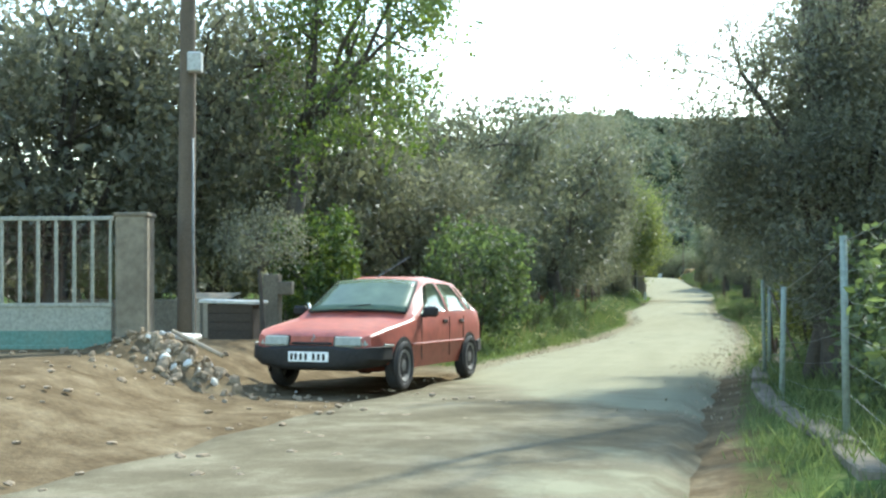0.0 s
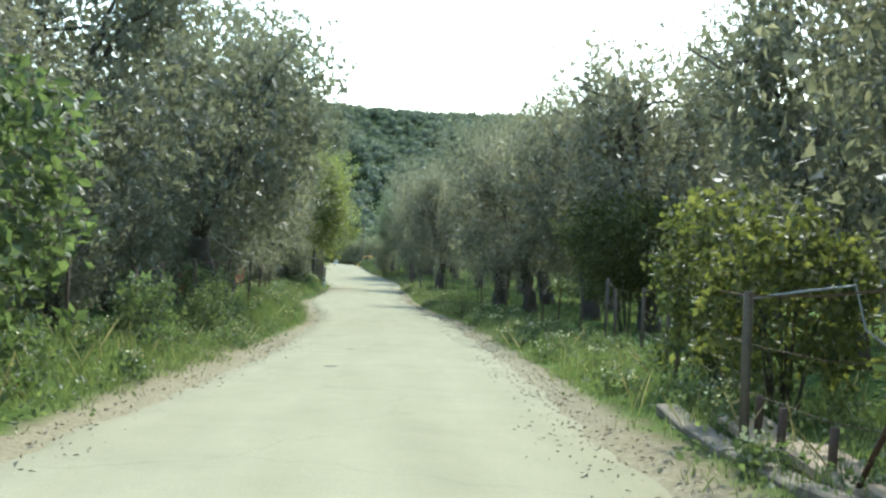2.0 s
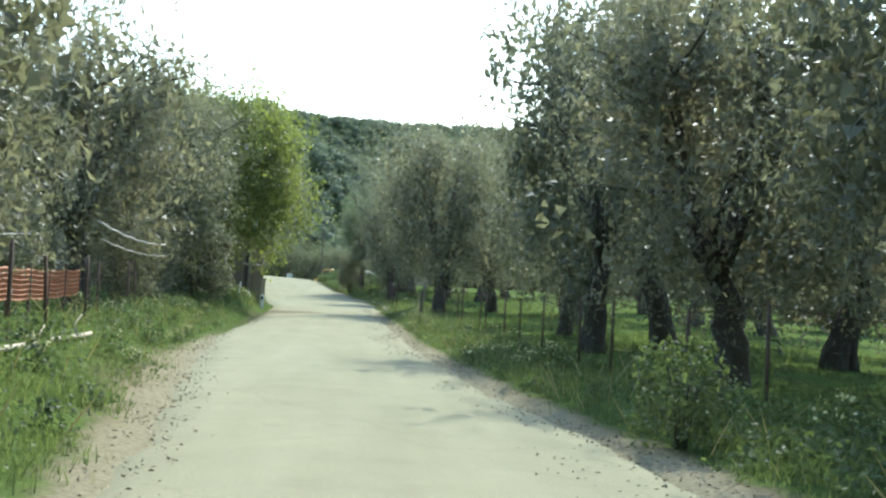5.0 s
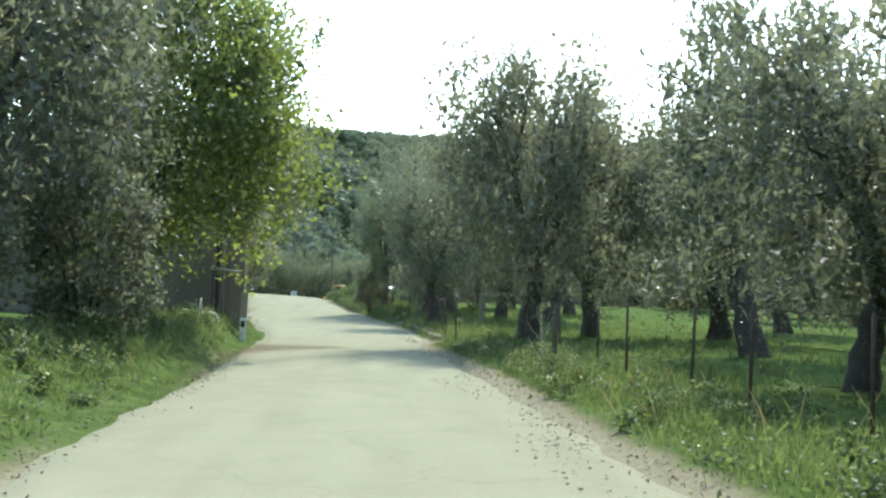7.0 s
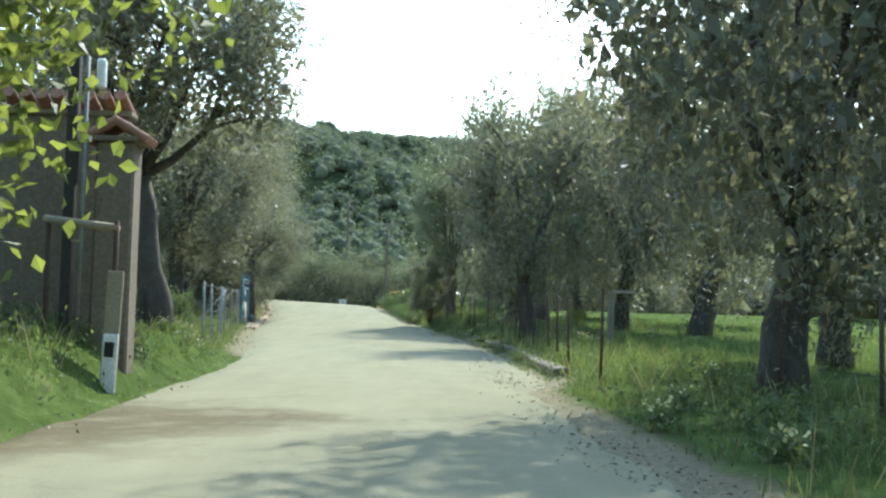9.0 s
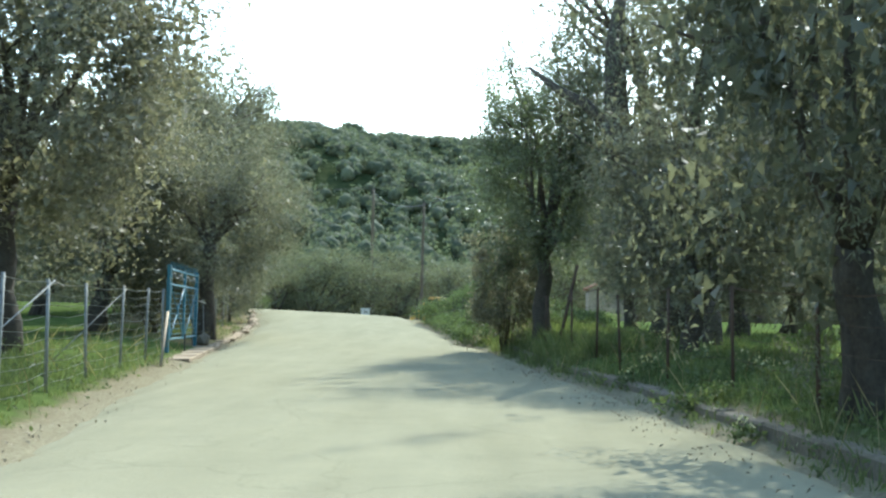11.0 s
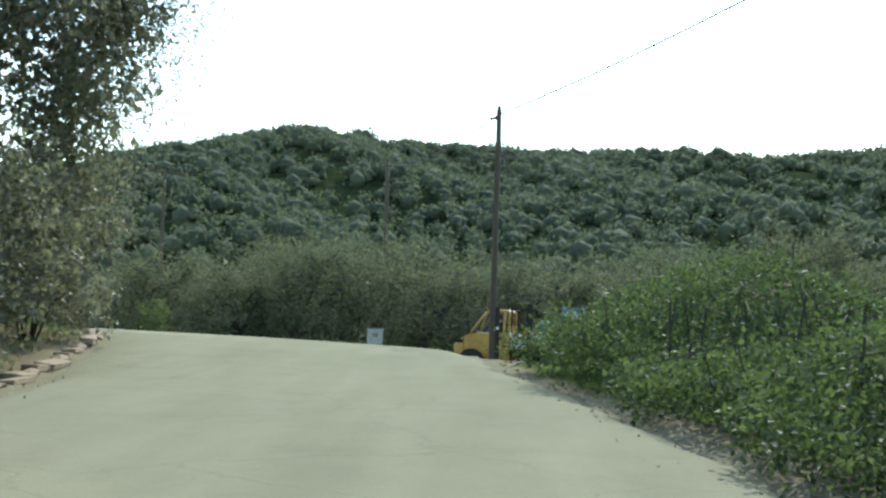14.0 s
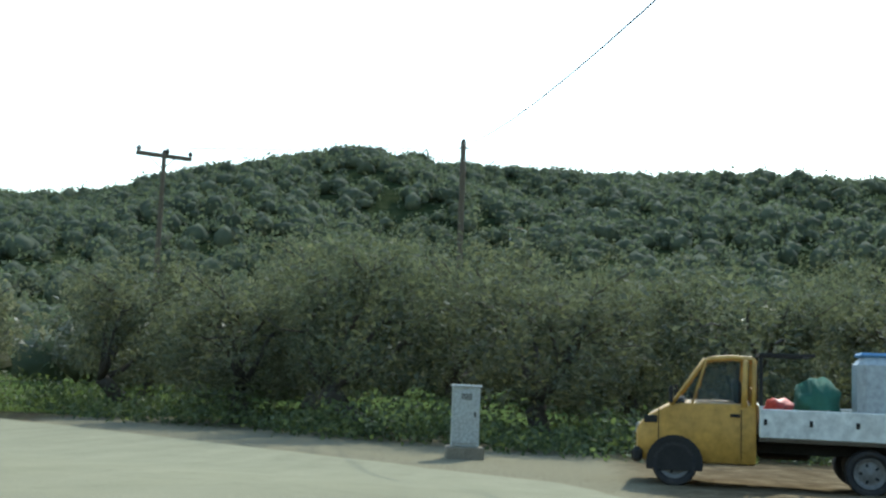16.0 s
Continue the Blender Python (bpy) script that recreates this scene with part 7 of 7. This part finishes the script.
def slung_rope(a, b, sag, r, label):
    n = 16
    pts = [(a[0] + (b[0] - a[0]) * k / n, a[1] + (b[1] - a[1]) * k / n, a[2] + (b[2] - a[2]) * k / n - sag * 4 * (k / n) * (1 - k / n) + 0.01 * math.sin(k * 2.3)) for k in range(n + 1)]
    return tagged(new("slung_rope", mesh_from("slung_rope", *tube(pts, [r] * (n + 1), 6), [M_ROPE], True)), label, "rope", "ropes along the fence")


slung_rope((-5.35, 36.5, land_at(-5.35, 36.5) + 1.62), (-6.1, 49.5, land_at(-6.1, 49.5) + 1.45), 0.2, 0.007, "pale rope slung along the top of the fence")
slung_rope((-5.35, 38.0, land_at(-5.35, 38) + 1.55), (-6.6, 53.0, land_at(-6.6, 53) + 1.3), 0.3, 0.006, "pale rope slung along the top of the fence")
slung_rope((-6.95, 57.5, 0.74), (-7.4, 66.8, 0.58), 0.12, 0.02, "thick white rope sagging between fence and tree")
slung_rope((-6.95, 57.8, 0.44), (-7.4, 66.8, 0.3), 0.1, 0.011, "thin pale rope sagging below a thicker one")

M_BLOSSOM = worn("pale_yellow_blossom", (0.58, 0.52, 0.22), (0.62, 0.60, 0.46), 0.7, fine=3, coarse=9, amount=0.7, relief=0.02)
# flowering weeds, a dry thistle and a stout post on the verge
rng = np.random.default_rng(520)
for k, (x, y, s) in enumerate([(-0.55, 72.6, 0.5), (-0.5, 71.4, 0.42), (-0.7, 74.2, 0.34), (-0.2, 66.6, 0.3)]):
    bush = thing("flowering_weed", "bushy weed with small yellow and white flowers", "weed", "flowering weeds on the verge")
    pts = np.c_[rng.normal(size=(900, 2)) * 0.42, rng.uniform(0.02, 1.15, 900)]
    pts[:, :2] *= (0.5 + 0.7 * np.sqrt(np.clip(1.2 - pts[:, 2:], 0, 1)))
    part("foliage", mesh_from("foliage", *leaves(rng, pts, 0.03, 0.11, 0.022, 0.0, True), [M_GRASS]), bush, kind="stuff")
    q = pts[pts[:, 2] > 0.45][:260] + (0, 0, 0.06)
    part("blossom", mesh_from("blossom", *leaves(rng, q, 0.05, 0.045, 0.022, -0.3, True), [M_BLOSSOM]), bush, kind="stuff")
    stand(bush, x, y, 40 * k, s)
thistle = thing("dry_thistle", "tall dry branching stalk standing in the verge", "weed")
thistle.location = (-0.55, 73.4, land_at(-0.55, 73.4))
part("stalk", mesh_from("stalk", *tube([(0, 0, -0.05), (0.02, 0, 0.5), (0.0, 0.02, 1.05)], [0.014, 0.011, 0.004], 6), [M_PALEWOOD], True), thistle)
for k in range(7):
    z0, a = 0.2 + 0.1 * k, 2.4 * k
    e = (0.26 * math.cos(a), 0.12 * math.sin(a), z0 + 0.34)
    part("side_stalk", mesh_from("side_stalk", *tube([(0.01, 0, z0), (e[0] * 0.5, e[1] * 0.5, z0 + 0.13), e], [0.008, 0.006, 0.002], 5), [M_PALEWOOD], True), thistle)
stout = thing("fence_post", "stout weathered wooden post with a crooked rail", "post")
stout.location = (-0.55, 72.2, land_at(-0.55, 72.2))
put("shaft", lathe([(-0.2, 0.05), (0.6, 0.046), (1.15, 0.042), (1.18, 0.03)], 9, "z", M_POLEWOOD, "shaft"), stout, (0, 0, 0), (1.5, 2, 0))
rod((0.05, 0.0, 1.2), (-0.2, 0.75, 0.95), 0.012, M_POLEWOOD, stout, "rail")

# things left against the bank below the wall
crate2 = thing("plastic_crate", "faded blue plastic crate on the bank", "crate")
crate2.matrix_basis = frame_at(-9.4, 83.6, 14)
for sx in (-0.2, 0.2):
    put("side", box(0.02, 0.3, 0.30, 0.006, mat=M_BLUEPLASTIC), crate2, (sx, 0, 0.16))
for sy in (-0.15, 0.15):
    for k in range(3):
        put("slat", box(0.40, 0.015, 0.07, 0.004, mat=M_BLUEPLASTIC), crate2, (0, sy, 0.06 + 0.10 * k))
put("bottom", box(0.38, 0.28, 0.02, 0.004, mat=M_BLUEPLASTIC), crate2, (0, 0, 0.02))
wstake = thing("white_stake", "short white painted stake in the grass", "stake")
wstake.location = (-7.05, 80.25, land_at(-7.05, 80.25))
rod((0, 0, -0.1), (0.06, 0, 0.52), 0.016, M_PLATE, wstake, "stake")

# iron covers let into the asphalt
for x, y in ((-2.2, 27.7), (-2.16, 31.9)):
    lid = thing("manhole_cover", "dark iron access cover set into the asphalt", "cover", "covers in the lane")
    lid.matrix_basis = pose(x, y, float(ROAD_Z(y)) + 0.05, -1.6, 0, 10) @ Matrix.Scale(0.34, 4)
    put("rim", lathe([(-0.03, 0.24), (0.006, 0.24), (0.006, 0.215), (-0.03, 0.215)], 22, "z", M_TYRE, "rim", False), lid)
    put("plate", lathe([(-0.03, 0.212), (0.003, 0.212), (0.004, 0.19), (0.004, 0.01)], 22, "z", M_TYRE, "plate"), lid)


# leafy weeds between the grass of the verges, and dead leaves along the road edges
def weed_bed(name, label, seed, n, y0, y1, side, depth, tall):
    rng = np.random.default_rng(seed)
    m = n // 60
    c, off = rng.uniform(y0, y1, m), rng.uniform(0.05, 1, m) * depth
    keep = np.sin(c * 0.83 + 1) * np.sin(c * 0.29 + off * 1.3) > -0.35
    c, off = c[keep], off[keep]
    ht, wd = tall * rng.uniform(0.35, 1.25, len(c)) * (0.5 + 0.5 * np.clip(off, 0, 1)), rng.uniform(0.1, 0.3, len(c))
    j = np.repeat(np.arange(len(c)), 110)
    d = rng.normal(size=(len(j), 2)) * wd[j][:, None] * 0.6
    u = rng.uniform(0, 1, len(j))
    cy = c[j] + d[:, 1]
    co = off[j] + d[:, 0] * (1 - 0.4 * u) + 0.22
    x = EDGE_L(cy) - co if side == "l" else EDGE_R(cy) + co
    pts = np.c_[x, cy, land(x, cy) + 0.02 + ht[j] * u ** 0.7]
    tagged(new(name, mesh_from(name, *leaves(rng, pts, 0.02, 0.066, 0.02, 0.0, True), [M_BRAMBLE])), label, "weeds", kind="stuff")
    q = pts[(u > 0.8) & (np.sin(j * 1.7) > 0.55)] + (0, 0, 0.05)
    return q


spots = [weed_bed("verge_weeds", "leafy green weeds between the grass of the verge", 611, 9000, 17.5, 60, "l", 1.8, 0.34),
         weed_bed("verge_weeds", "leafy green weeds between the grass of the verge", 612, 6000, 62, 98, "l", 1.6, 0.3),
         weed_bed("verge_weeds", "leafy green weeds along the fence of the grove", 613, 9000, 16, 62, "r", 1.9, 0.32),
         weed_bed("verge_weeds", "leafy green weeds along the fence of the grove", 614, 6000, 62, 112, "r", 2.2, 0.3)]
rng = np.random.default_rng(615)
tagged(new("wild_flowers", mesh_from("wild_flowers", *leaves(rng, np.concatenate(spots), 0.03, 0.04, 0.02, -0.3, True), [M_BLOSSOM])), "scattered small pale flowers on the weeds of the verge", "flowers", kind="stuff")

M_DEADLEAF = worn("dead_leaf", (0.10, 0.07, 0.04), (0.055, 0.042, 0.028), 0.85, fine=12, coarse=3, amount=0.6, relief=0.05)


def road_top(x, y):
    across = np.clip((x - EDGE_L(y)) / (EDGE_R(y) - EDGE_L(y)), 0, 1)
    return ROAD_Z(y) + 0.02 + 0.035 * (1 - (2 * across - 1) ** 2) + 0.006 * np.sin(x * 2.1) * np.sin(y * 0.9)


def litter(seed, n, y0, y1, side, reach):
    rng = np.random.default_rng(seed)
    m = n // 22
    c, off = rng.uniform(y0, y1, m), rng.normal(size=m) * reach * 0.4 + reach * 0.35
    j = rng.integers(0, m, n)
    y = c[j] + rng.normal(size=n) * 0.6
    o = off[j] + rng.normal(size=n) * 0.13
    x = EDGE_L(y) + o if side == "l" else EDGE_R(y) - o
    a = rng.uniform(0, 6.28, n)
    ln, w = rng.uniform(0.01, 0.027, (n, 1)), rng.uniform(0.005, 0.011, (n, 1))
    d, s = np.c_[np.cos(a), np.sin(a)] * ln, np.c_[-np.sin(a), np.cos(a)] * w
    p, z = np.c_[x, y], np.maximum(land(x, y), road_top(x, y)) + 0.01
    v = np.stack([np.c_[p - d, z], np.c_[p + s, z + rng.uniform(0, 0.012, n)], np.c_[p + d, z], np.c_[p - s, z + rng.uniform(0, 0.012, n)]], 1)
    return v.reshape(-1, 3), np.arange(4 * n).reshape(-1, 4)


pieces = [litter(621, 2200, 17, 72, "r", 0.75), litter(622, 1600, 17, 80, "l", 0.4), litter(623, 900, 72, 112, "r", 0.5)]
v, f = np.concatenate([p[0] for p in pieces]), np.concatenate([p[1] + sum(len(q[0]) for q in pieces[:i]) for i, p in enumerate(pieces)])
tagged(new("leaf_litter", mesh_from("leaf_litter", v, f, [M_DEADLEAF])), "dry brown leaves blown along the road edges", "leaves", kind="stuff")
